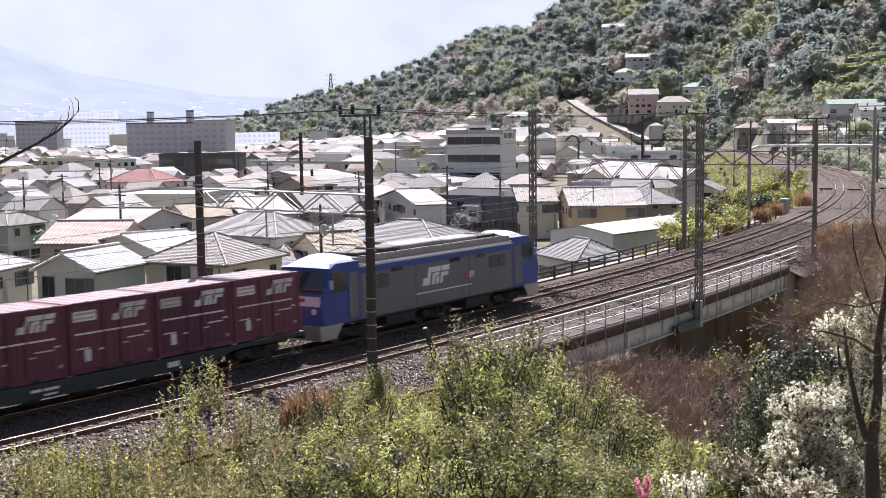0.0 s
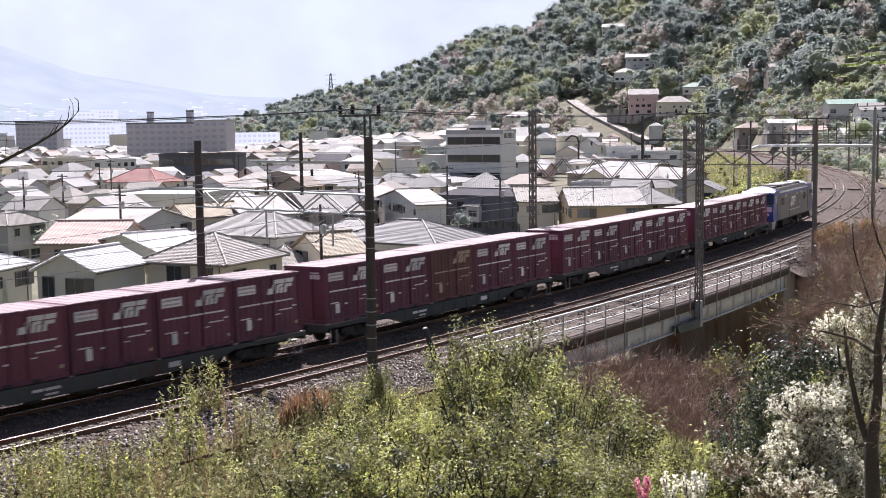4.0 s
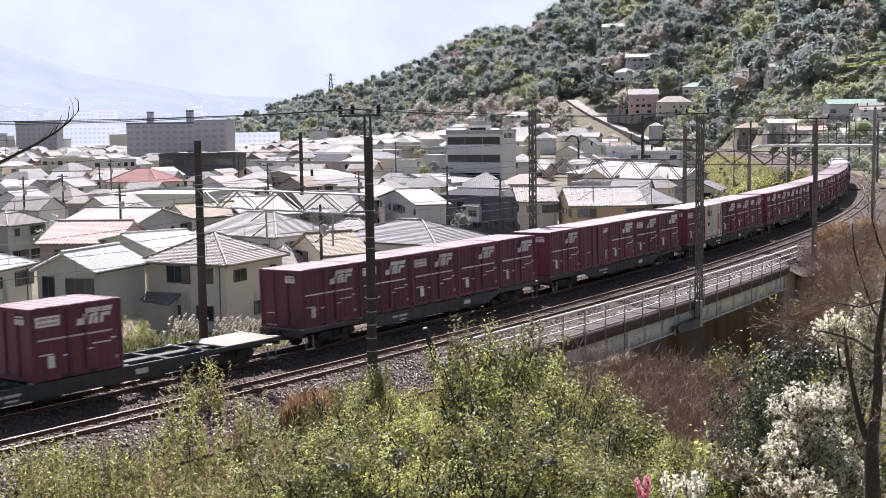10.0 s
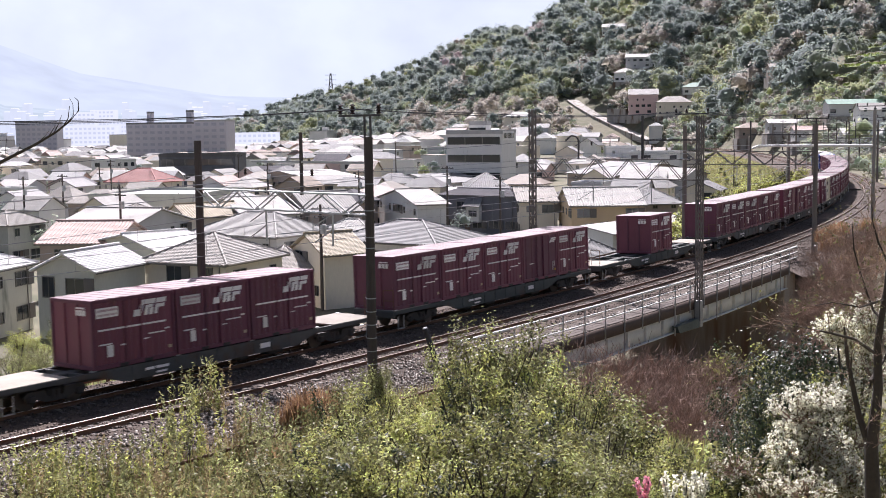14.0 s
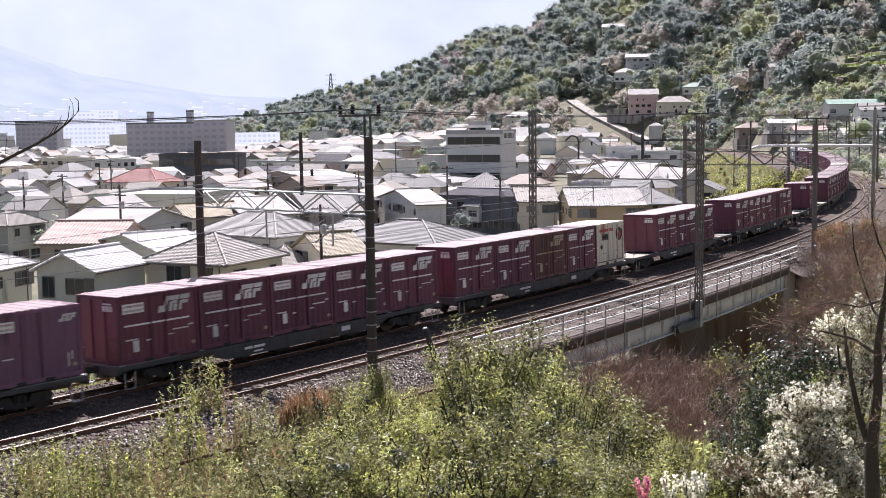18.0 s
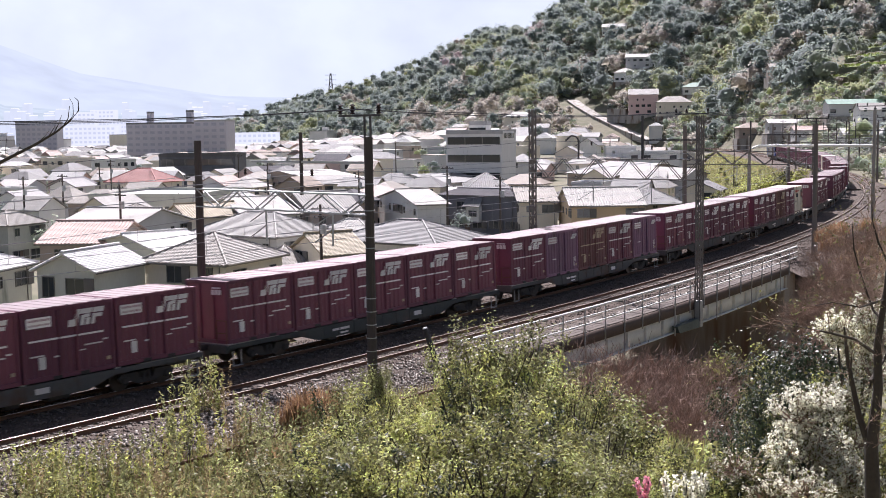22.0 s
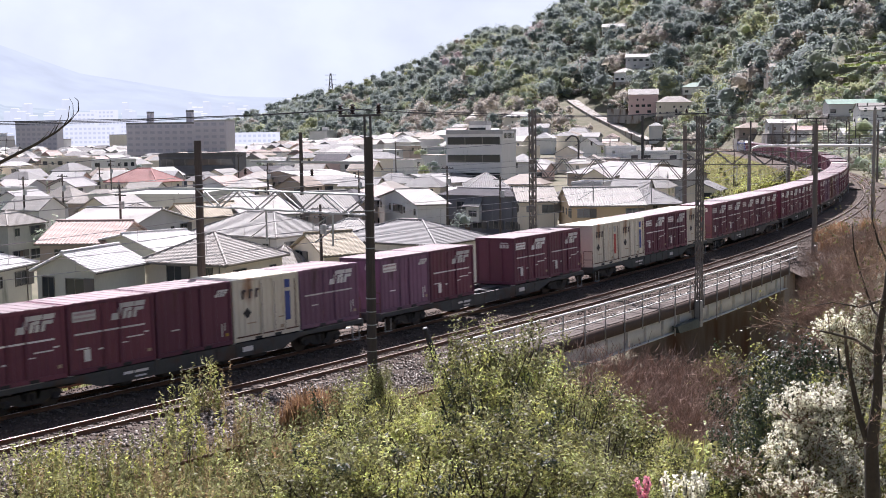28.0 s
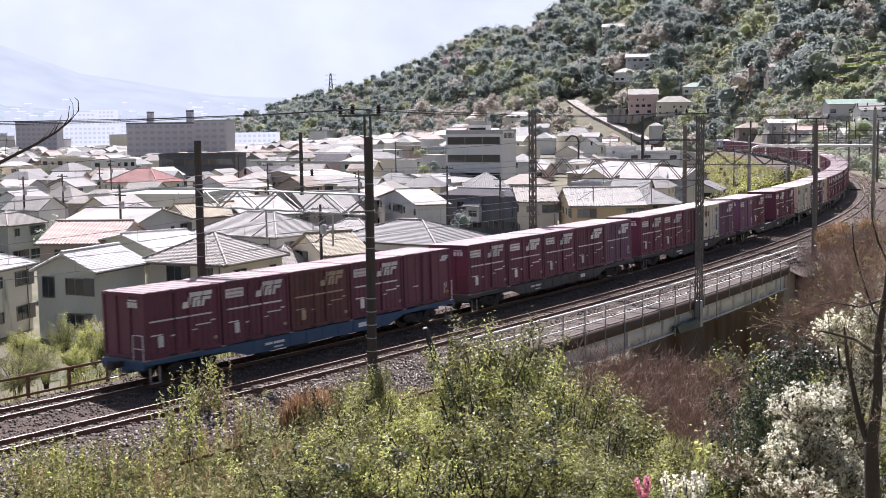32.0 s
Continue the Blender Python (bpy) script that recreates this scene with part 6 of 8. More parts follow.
# farther streets, too many to count
far = {}
for x, y in town_cells(420, 1500, 17.0, 5):
    dd = math.hypot(x, y)
    if dd > 800 and _rh.random() < 0.45:
        continue
    big = dd > 850 and _rh.random() < 0.2 and not (dd < 950 and x < -0.1 * y)
    w, d = (_rh.uniform(16, 34), _rh.uniform(11, 16)) if big else (_rh.uniform(7, 11), _rh.uniform(5.5, 7.5))
    h = _rh.choice((8, 9, 11) if dd < 800 else (9, 12, 15)) if big else _rh.choice((3, 5.4, 5.6, 6))
    m = Matrix.Translation((x, y, on_land(x, y))) @ pose(0, 0, 0, 0, 0, -19 + _rh.choice((0, 90)) + _rh.uniform(-10, 10))
    # farther off only pale walls and roofs, standing in for haze
    wl, rf = _rh.choice(("white", "white", "cream", "grey") if dd < 650 else ("white", "white", "cream")), _rh.choice(("grey", "brown", "beige", "white", "metal", "grey", "pink") if dd < 800 else ("white", "grey", "metal", "beige"))
    gw, gr = far.setdefault(("w", wl), Geo()), far.setdefault(("r", rf), Geo())
    gw.box((0, 0, h / 2 - 1), (w, d, h + 2), m)
    # dark windows are dropped where haze would pale them
    gp = far.setdefault(("p", ""), Geo())
    nst = max(1, int(h / 3))
    for st in range(nst):
        for b in range(max(2, int(w / 3.6))):
            if _rh.random() < 0.7 and dd < 750:
                gp.box((-w / 2 + (b + 0.5) * w / max(2, int(w / 3.6)), -d / 2 - 0.03, st * 3 + 1.6), (1.7, 0.06, 1.2), m)
    if big:
        gr.box((0, 0, h + 0.2), (w + 0.4, d + 0.4, 0.5), m)
        gw.box((w * 0.2, 0, h + 1.5), (4, 4, 2.6), m)
    else:
        W, D, r = w / 2 + 0.4, d / 2 + 0.4, _rh.uniform(1.2, 2.0)
        gab = 0.05 if _rh.random() < 0.5 else 0.6
        q = Geo().add([(-W, -D, h - 0.2), (W, -D, h - 0.2), (W, D, h - 0.2), (-W, D, h - 0.2), (-W + D * gab, 0, h + r), (W - D * gab, 0, h + r)],
                      [(0, 1, 5, 4), (2, 3, 4, 5), (1, 2, 5), (3, 0, 4), (0, 3, 2, 1)])
        gr.add([m @ Vector(p) for p in q.v], q.f)
for (k, nm), g in far.items():
    me = {"w": WALLS, "r": ROOFS, "p": {"": M_PANE}}[k][nm]
    solid({"w": "distant_house_walls", "r": "distant_house_roofs", "p": "distant_windows"}[k], g, me, "crowded houses of the distant town", "houses", kind="stuff")


def utility_pole(x, y, h, arms, z=None):
    z = on_land(x, y) if z is None else z
    up = thing("utility_pole", "dark concrete utility pole with crossarms", "utility pole", Matrix.Translation((x, y, z)) @ pose(0, 0, 0, 0, 0, -19), group="utility poles")
    part("pole", Geo().tube([(0, 0, -0.5), (0, 0, h)], [0.17, 0.11], 10), M_DARKPOLE, up)
    for k in range(arms):
        part("crossarm", Geo().box((0, 0.1, h - 0.4 - 0.8 * k), (1.8 - 0.4 * k, 0.09, 0.09)), M_DARKSTEEL, up)
        for sx in (-0.75, -0.3, 0.3, 0.75):
            insulator(up, pose(sx * (1 - 0.2 * k), 0.1, h - 0.34 - 0.8 * k), 2, 0.06, 0.06)
    if arms > 1:
        part("transformer", Geo().tube([(0.35, -0.2, h - 2.6), (0.35, -0.2, h - 1.8)], 0.27, 12), M_GALV, up)
    return up


utility_pole(-34.7, 128.0, 10.5, 2)
utility_pole(-10.8, 105.0, 9.5, 2)
utility_pole(-27.8, 190.0, 11.0, 2)
utility_pole(-63.9, 230.0, 11.0, 2)
utility_pole(-61.8, 215.0, 10.0, 2)
utility_pole(0.7, 165.0, 11.0, 2)
utility_pole(7.3, 150.0, 10.0, 2)
utility_pole(-44.4, 260.0, 11.0, 1)
utility_pole(-12.6, 180.0, 10.0, 2)
utility_pole(-59.8, 170.0, 10.0, 2)
utility_pole(-57.4, 180.0, 10.0, 2)
utility_pole(73.5, 300.0, 10.0, 1)
utility_pole(-11.6, 300.0, 11.0, 1)
utility_pole(46.5, 330.0, 11.0, 1)
utility_pole(54.1, 340.0, 12.0, 1)
utility_pole(108.9, 476.0, 9.0, 1)
utility_pole(111.1, 442.0, 9.0, 1)
utility_pole(109.1, 406.0, 9.0, 1)
utility_pole(104.2, 365.0, 9.0, 1)
utility_pole(106.1, 357.0, 10.0, 1)
utility_pole(105.2, 325.0, 9.0, 1)
utility_pole(95.5, 273.0, 8.0, 1)
utility_pole(108.4, 328.0, 9.0, 1)
utility_pole(111.3, 454.0, 8.0, 1)


def pylon(x, y, h):
    py = thing("power_pylon", "steel lattice power pylon on the far ridge", "pylon", Matrix.Translation((x, y, on_land(x, y) - 0.5)))
    g = Geo()
    for i in (-1, 1):
        for j in (-1, 1):
            g.beam((i * 3.2, j * 3.2, 0), (i * 0.5, j * 0.5, h), 0.4)
    for k in range(8):
        a, b = k / 8, (k + 1) / 8
        ra, rb = 3.2 - 2.7 * a, 3.2 - 2.7 * b
        for j in (-1, 1):
            g.beam((-ra, j * ra, a * h), (rb, j * rb, b * h), 0.25)
            g.beam((ra, j * ra, a * h), (-rb, j * rb, b * h), 0.25)
    part("tower", g, M_DARKSTEEL, py)
    for z in (0.62, 0.78, 0.94):
        part("arm", Geo().beam((-5.5, 0, z * h), (5.5, 0, z * h), 0.4), M_DARKSTEEL, py)


pylon(-108.4, 1180.0, 30)


# ---- plants ----
LEAF = {
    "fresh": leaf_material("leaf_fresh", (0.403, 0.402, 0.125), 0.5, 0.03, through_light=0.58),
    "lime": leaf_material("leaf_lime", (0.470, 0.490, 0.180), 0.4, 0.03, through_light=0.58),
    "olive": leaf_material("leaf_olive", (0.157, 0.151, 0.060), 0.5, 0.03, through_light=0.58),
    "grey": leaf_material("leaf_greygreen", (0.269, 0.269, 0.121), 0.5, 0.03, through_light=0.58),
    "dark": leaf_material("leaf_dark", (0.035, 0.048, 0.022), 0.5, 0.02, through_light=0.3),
    "straw": leaf_material("dry_grass_blades", (0.357, 0.272, 0.145), 0.4, 0.02),
    "rust": leaf_material("dry_rusty_grass", (0.328, 0.194, 0.109), 0.4, 0.02),
    "petal": leaf_material("white_petals", (0.82, 0.80, 0.68), 0.2, 0.02, through_light=0.68),
    "pink": leaf_material("pink_petals", (0.70, 0.30, 0.38), 0.3, 0.02),
    "blossom": leaf_material("cherry_blossom", (0.50, 0.40, 0.40), 0.3, 0.02),
    # woods colours are paled and cooled, distance haze mixed into the leaves
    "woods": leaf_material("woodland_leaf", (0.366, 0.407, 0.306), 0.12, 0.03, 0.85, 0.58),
    "woodsdark": leaf_material("hazed_woodland_dark", (0.276, 0.318, 0.286), 0.12, 0.02, 0.85, 0.58),
    "woodslight": leaf_material("hazed_woodland_light", (0.432, 0.451, 0.258), 0.12, 0.03, 0.85, 0.58),
    "woodsbrown": leaf_material("hazed_woodland_bare", (0.43, 0.385, 0.335), 0.12, 0.02, 0.85, 0.58),
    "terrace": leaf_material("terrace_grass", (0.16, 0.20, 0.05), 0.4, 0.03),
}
# bluish sheen lays a haze-like veil over the woods
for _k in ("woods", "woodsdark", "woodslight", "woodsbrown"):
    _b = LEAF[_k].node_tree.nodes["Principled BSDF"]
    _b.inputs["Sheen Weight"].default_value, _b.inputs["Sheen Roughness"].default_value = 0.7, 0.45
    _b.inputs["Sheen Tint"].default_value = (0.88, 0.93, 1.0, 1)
M_BARK = material("bark", (0.054, 0.042, 0.032), 0.95, scale=3, fine=20, var=0.4, bump=0.6)
M_TWIG = material("bare_twigs", (0.27, 0.185, 0.14), 0.9, var=0.3, islands=0.4, bump=0)


def leaf_quads(centres, outward, size, rs, long=1.7, wild=0.9):
    """Rhombic leaves at centres, turned roughly outward."""
    n = len(centres)
    nor = outward + rs.normal(0, wild, (n, 3))
    nor /= np.linalg.norm(nor, axis=1, keepdims=True) + 1e-9
    a = np.cross(nor, rs.normal(0, 1, (n, 3)))
    a /= np.linalg.norm(a, axis=1, keepdims=True) + 1e-9
    b = np.cross(nor, a)
    sz = (size * rs.uniform(0.55, 1.35, n))[:, None]
    bend = nor * sz * 0.25
    v = np.stack([centres - a * sz * long * 0.5, centres + b * sz * 0.42 + bend * 0.4, centres + a * sz * long * 0.5 - bend, centres - b * sz * 0.42 + bend * 0.4], 1)
    return v.reshape(-1, 3)


def quad_index(n):
    return np.arange(4 * n).reshape(n, 4)


def crown_points(lobes, n, rs, inner=0.55):
    """Points in the outer part of lumpy lobes, with gaps."""
    lobes = np.array(lobes)
    w = np.prod(lobes[:, 3:], axis=1) ** (2 / 3)
    k = rs.choice(len(lobes), n, p=w / w.sum())
    u = rs.normal(0, 1, (n, 3))
    u /= np.linalg.norm(u, axis=1, keepdims=True)
    ph = rs.uniform(0, 6, 6)
    lump = 1 + 0.16 * np.sin(5 * u[:, 0] + ph[0] + k) * np.sin(4 * u[:, 1] + ph[1]) + 0.12 * np.sin(9 * u[:, 2] + ph[2]) * np.sin(8 * u[:, 0] + ph[3] + k)
    r = (inner + (1 - inner) * rs.uniform(0, 1, n) ** 0.6) * lump
    gap = np.sin(7 * u[:, 0] + ph[4] + 2 * k) * np.sin(6 * u[:, 1] + ph[5]) * np.sin(6 * u[:, 2] + k)
    keep = gap > -0.42
    c = lobes[k, :3] + u * r[:, None] * lobes[k, 3:]
    return c[keep], u[keep]


def bush_mesh(name, mats, seed, n=9000, size=0.05, h=3.0, spread=1.7, lobes=8, shares=(0.62, 0.24, 0.14)):
    """A bush of lobes covered with sprays, each in a lighter or darker leaf colour for clump contrast."""
    rs = np.random.RandomState(seed)
    ls = []
    for _ in range(lobes):
        a, r = rs.uniform(0, 6.28), spread * rs.uniform(0.1, 0.78)
        z = h * rs.uniform(0.25, 0.80) * (1.1 - 0.4 * r / spread)
        q = rs.uniform(0.30, 0.55) * spread
        ls.append((r * math.cos(a), r * math.sin(a), z, q, q, q * 0.85))
    sprays = 150
    c0, u0 = crown_points(ls, sprays, rs, 0.7)
    m = len(c0)
    k = rs.randint(0, m, n)
    axis = u0 + [0, 0, 0.55] + rs.normal(0, 0.25, (m, 3))
    axis /= np.linalg.norm(axis, axis=1, keepdims=True)
    ln = rs.uniform(0.18, 0.55, m)
    q = rs.normal(0, 1, (n, 3)) * (0.06 + 0.09 * rs.rand(m))[k][:, None]
    c = c0[k] + axis[k] * (ln[k] * rs.uniform(-0.6, 1.0, n))[:, None] + q
    u = u0[k] * 0.8 + q * 4.0 + [0, 0, 0.5]
    leaf_tone = rs.choice(3, m, p=shares)[k]
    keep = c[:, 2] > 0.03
    c, u, leaf_tone = c[keep], u[keep], leaf_tone[keep]
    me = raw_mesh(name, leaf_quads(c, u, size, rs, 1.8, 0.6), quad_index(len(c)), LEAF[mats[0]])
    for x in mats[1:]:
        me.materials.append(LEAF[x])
    me.polygons.foreach_set("material_index", leaf_tone.astype(np.int32))
    return me


def stems_mesh(seed, h, spread, n=9):
    rs = random.Random(seed)
    g = Geo()
    for _ in range(n):
        a, r = rs.uniform(0, 6.28), spread * rs.uniform(0.2, 0.8)
        g.tube([(0.1 * math.cos(a), 0.1 * math.sin(a), -0.5), (r * 0.4 * math.cos(a), r * 0.4 * math.sin(a), h * 0.4), (r * math.cos(a + 0.3), r * math.sin(a + 0.3), h * 0.85)], [0.05, 0.035, 0.012], 5)
    return g.mesh("stems", M_BARK)


STEMS = [stems_mesh(k, 2.8, 1.6) for k in range(3)]
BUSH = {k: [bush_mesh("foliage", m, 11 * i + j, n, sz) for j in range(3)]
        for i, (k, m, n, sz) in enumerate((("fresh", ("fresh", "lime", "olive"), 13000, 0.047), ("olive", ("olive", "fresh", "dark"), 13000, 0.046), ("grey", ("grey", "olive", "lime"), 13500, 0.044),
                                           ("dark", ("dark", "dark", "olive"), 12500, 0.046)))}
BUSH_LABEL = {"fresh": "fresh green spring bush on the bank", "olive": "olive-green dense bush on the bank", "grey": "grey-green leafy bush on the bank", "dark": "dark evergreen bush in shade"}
_rb = random.Random(9)


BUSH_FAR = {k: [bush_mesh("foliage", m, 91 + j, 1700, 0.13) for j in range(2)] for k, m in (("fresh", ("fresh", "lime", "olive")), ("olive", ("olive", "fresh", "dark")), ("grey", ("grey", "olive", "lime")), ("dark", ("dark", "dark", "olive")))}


def bush(x, y, kind, s=1.0, hs=1.0, z=None):
    z = on_land(x, y) if z is None else z
    b = thing("bush", BUSH_LABEL[kind], "bush", Matrix.Translation((x, y, z)) @ pose(0, 0, 0, 0, 0, _rb.uniform(0, 360)), group="bushes")
    sc = Matrix.Diagonal((s, s, s * hs, 1))
    part("stem", _rb.choice(STEMS), None, b, at=sc)
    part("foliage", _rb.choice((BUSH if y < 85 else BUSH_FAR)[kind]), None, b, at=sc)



def twig_mesh(name, seed, h, depth, spread, mat, r0, kids=(3, 4), droop=0.0, first=None, thin=0.011):
    """A leafless shrub or tree: limbs that fork again and again, ever thinner."""
    rs = random.Random(seed)
    g = Geo()

    def grow(p, d, ln, r, lv):
        mid = p + d * ln * 0.5 + Vector((rs.uniform(-1, 1), rs.uniform(-1, 1), rs.uniform(-0.5, 0.5))) * ln * 0.06
        e = p + d * ln + Vector((rs.uniform(-1, 1), rs.uniform(-1, 1), rs.uniform(-1, 1))) * ln * 0.08
        g.tube([p, mid, e], [max(r, thin), max(r * 0.8, thin * 0.9), max(r * 0.6, thin * 0.75)], 6 if lv > 2 else 3, lv > 2)
        if lv <= 0:
            return
        for _ in range(rs.randint(*kids)):
            nd = (d + Vector((rs.gauss(0, 1), rs.gauss(0, 1), rs.gauss(0.15 - droop, 0.7))) * spread).normalized()
            q = rs.uniform(0.45, 1.0)
            grow(p.lerp(e, q), nd, ln * rs.uniform(0.55, 0.8), r * 0.52, lv - 1)

    for d in (first or [(rs.gauss(0, 0.35), rs.gauss(0, 0.35), 1.0) for _ in range(5)]):
        grow(Vector((rs.uniform(-0.15, 0.15), rs.uniform(-0.15, 0.15), -0.3)), Vector(d).normalized(), h * 0.42, r0, depth)
    return g.mesh(name, mat)


BARE = [[twig_mesh("limb", 40 + 7 * k + j, 3.0, 4, 0.6, M_TWIG, 0.028, (4, 5), thin=0.0035, first=[(0.36 * math.cos(1.26 * j), 0.36 * math.sin(1.26 * j), 1.0)]) for j in range(5)] for k in range(3)]


def bare_bush(x, y, s=1.0, z=None):
    z = on_land(x, y) if z is None else z
    sh = thing("bare_shrub", "leafless brown shrub of thin twigs", "shrub", Matrix.Translation((x, y, z)) @ pose(0, 0, 0, 0, 0, _rb.uniform(0, 360)), group="bare shrubs")
    for me in _rb.choice(BARE):
        part("limb", me, None, sh, at=Matrix.Diagonal((s, s, s, 1)))


def grass_mesh(name, pts, hgt, mat, rs, w=0.02, lean=0.35):
    """Bent blades at the points."""
    n = len(pts)
    a = rs.uniform(0, 6.28, n)
    d = np.stack([np.cos(a), np.sin(a), 0 * a], 1)
    s = np.stack([-np.sin(a), np.cos(a), 0 * a], 1) * w
    h = (hgt * rs.uniform(0.5, 1.3, n))[:, None]
    up = np.array([0, 0, 1.0])
    ln = (rs.uniform(0.1, 1.0, n) * lean)[:, None]
    p1 = pts + up * h * 0.6 + d * h * ln * 0.4
    p2 = pts + up * h * (1 - 0.3 * ln) + d * h * ln
    v = np.stack([pts - s, pts + s, p1 + s * 0.8, p1 - s * 0.8, p1 - s * 0.8, p1 + s * 0.8, p2 + s * 0.15, p2 - s * 0.15], 1).reshape(-1, 3)
    return raw_mesh(name, v, quad_index(2 * n), mat)


def scatter_line(n, s0, s1, l0, l1, rs, clump=0.0):
    s, la = rs.uniform(s0, s1, n), rs.uniform(l0, l1, n)
    if clump:
        f = np.sin(s * 0.9 + 1.3 * la) * np.sin(la * 1.4 + 0.7 * s) + rs.normal(0, 0.4, n)
        s, la = s[f > clump - 0.5], la[f > clump - 0.5]
    x, y, t = (np.interp(s, LINE_S, a) for a in (LINE_X, LINE_Y, LINE_T))
    x, y = x + np.sin(t) * la, y - np.cos(t) * la
    return np.stack([x, y, lands(x, y) - 0.03], 1)


_rg = np.random.RandomState(21)
for nm, mt, n, a, b, c, d, h, cl, w in (
        ("verge_dry_grass", "straw", 30000, -24, 20, 7.3, 18, 0.6, 0.0, 0.016), ("verge_green_grass", "grey", 34000, -24, 21, 7.5, 20, 0.6, 0.1, 0.022),
        ("verge_rust_grass", "rust", 9000, -24, 20, 7.8, 17, 0.55, 0.4, 0.016), ("verge_weeds", "fresh", 14000, -24, 21, 7.9, 22, 0.75, 0.35, 0.026), ("bank_grass", "straw", 2500, -40, 34, -14, -5.2, 0.55, 0.3, 0.02),
        ("bank_green_grass", "grey", 20000, -40, 34, -14, -5.4, 0.6, 0.1, 0.02), ("far_bank_grass", "grey", 52000, 60, 400, -22, -5.2, 0.9, -0.2, 0.065),
        ("far_bank_dry_grass", "straw", 15000, 60, 400, -24, -4.8, 0.9, 0.2, 0.06), ("outer_verge_grass", "rust", 5000, 60, 170, 8.2, 14, 0.6, 0.4, 0.04),
        ("outer_dry_grass", "straw", 9000, 58, 190, 8.2, 22, 0.7, 0.1, 0.04)):
    pts = scatter_line(n, a, b, c, d, _rg, cl)
    solid(nm, grass_mesh(nm, pts, h, LEAF[mt], _rg, w), None, {"straw": "dry straw-coloured grass", "rust": "rusty brown dry grass"}.get(mt, "green grass and weeds") + " beside the railway", "grass", kind="stuff")


def weed_mesh(seed, mat, h=1.7, stalks=10, leaf=0.056):
    """Tall stalks with long narrow leaves."""
    rs = np.random.RandomState(seed)
    cs, us = [], []
    g = Geo()
    for _ in range(stalks):
        b = rs.uniform(-0.5, 0.5, 2)
        hh = h * rs.uniform(0.6, 1.15)
        tip = b + rs.uniform(-0.25, 0.25, 2)
        for q in np.linspace(0.15, 1.0, 34):
            p = np.array([*(b + (tip - b) * q), hh * q])
            ang = rs.uniform(0, 6.28)
            o = np.array([math.cos(ang), math.sin(ang), 0.5])
            cs.append(p + o * leaf * 0.7)
            us.append(o)
    c, u = np.array(cs), np.array(us)
    return raw_mesh("weeds", leaf_quads(c, u, leaf, rs, 2.4), quad_index(len(c)), mat)


WEEDS = {m: [weed_mesh(60 + k, LEAF[m]) for k in range(2)] for m in ("fresh", "grey", "straw")}


def weed(x, y, kind, s=1.0, z=None):
    z = on_land(x, y) if z is None else z
    nm = {"fresh": "tall fresh green weeds by the track", "grey": "grey-green bamboo-like weeds by the track", "straw": "dry straw-coloured weeds by the track"}[kind]
    solid("weed_clump", _rb.choice(WEEDS[kind]), None, nm, "weeds", Matrix.Translation((x, y, z)) @ pose(0, 0, 0, 0, 0, _rb.uniform(0, 360)) @ Matrix.Diagonal((s, s, s, 1)), group="weed clumps")


def pampas(x, y, s=1.0, z=None):
    z = on_land(x, y) if z is None else z
    t = thing("pampas_grass", "green pampas grass with pale feathery plumes", "grass", Matrix.Translation((x, y, z)) @ pose(0, 0, 0, 0, 0, _rb.uniform(0, 360)) @ Matrix.Diagonal((s, s, s, 1)), group="pampas clumps")
    tagged(part("blades", PAMPAS[0], None, t, "narrow green blades"), kind="stuff")
    tagged(part("plumes", PAMPAS[1], None, t, "pale feathery plumes"), kind="stuff")


def tuft(x, y, kind, s=1.0, z=None):
    z = on_land(x, y) if z is None else z
    solid("grass_tuft", TUFT[kind], None, "rusty brown tuft of dry grass" if kind == "rust" else "pale pampas grass with feathery plumes", "grass", Matrix.Translation((x, y, z)) @ pose(0, 0, 0, 0, 0, _rb.uniform(0, 360)) @ Matrix.Diagonal((s, s, s, 1)), group="grass tufts")


_rt = np.random.RandomState(4)
LEAF["plume"] = leaf_material("pampas_plume", (0.62, 0.56, 0.46), 0.25, 0.02, through_light=0.6)
_pt = np.concatenate([_rt.normal(0, 0.22, (26, 2)), np.zeros((26, 1))], 1)
_lean = np.concatenate([_rt.normal(0, 0.22, (26, 2)), _rt.uniform(1.5, 2.3, (26, 1))], 1)
_q = np.repeat(np.arange(26), 34)
_u = np.tile(np.linspace(0.80, 1.0, 34), 26)[:, None]
_pc = _pt[_q] + _lean[_q] * _u + np.concatenate([(_u - 0.8) ** 2 * 5.0, 0 * _u, -(_u - 0.8) ** 2 * 2.0], 1) + _rt.normal(0, 0.016, (26 * 34, 3))
PAMPAS = (grass_mesh("blades", np.concatenate([_rt.normal(0, 0.28, (420, 2)), np.zeros((420, 1))], 1), 1.3, LEAF["grey"], _rt, 0.014, 0.7),
          raw_mesh("plumes", leaf_quads(_pc, _rt.normal(0, 1, _pc.shape), 0.05, _rt, 2.6), quad_index(len(_pc)), LEAF["plume"]))
TUFT = {k: grass_mesh("tuft", np.concatenate([_rt.normal(0, 0.3, (700, 2)), np.zeros((700, 1))], 1), hh, LEAF[k], _rt, 0.014, 0.7) for k, hh in (("rust", 1.0), ("straw", 1.6))}



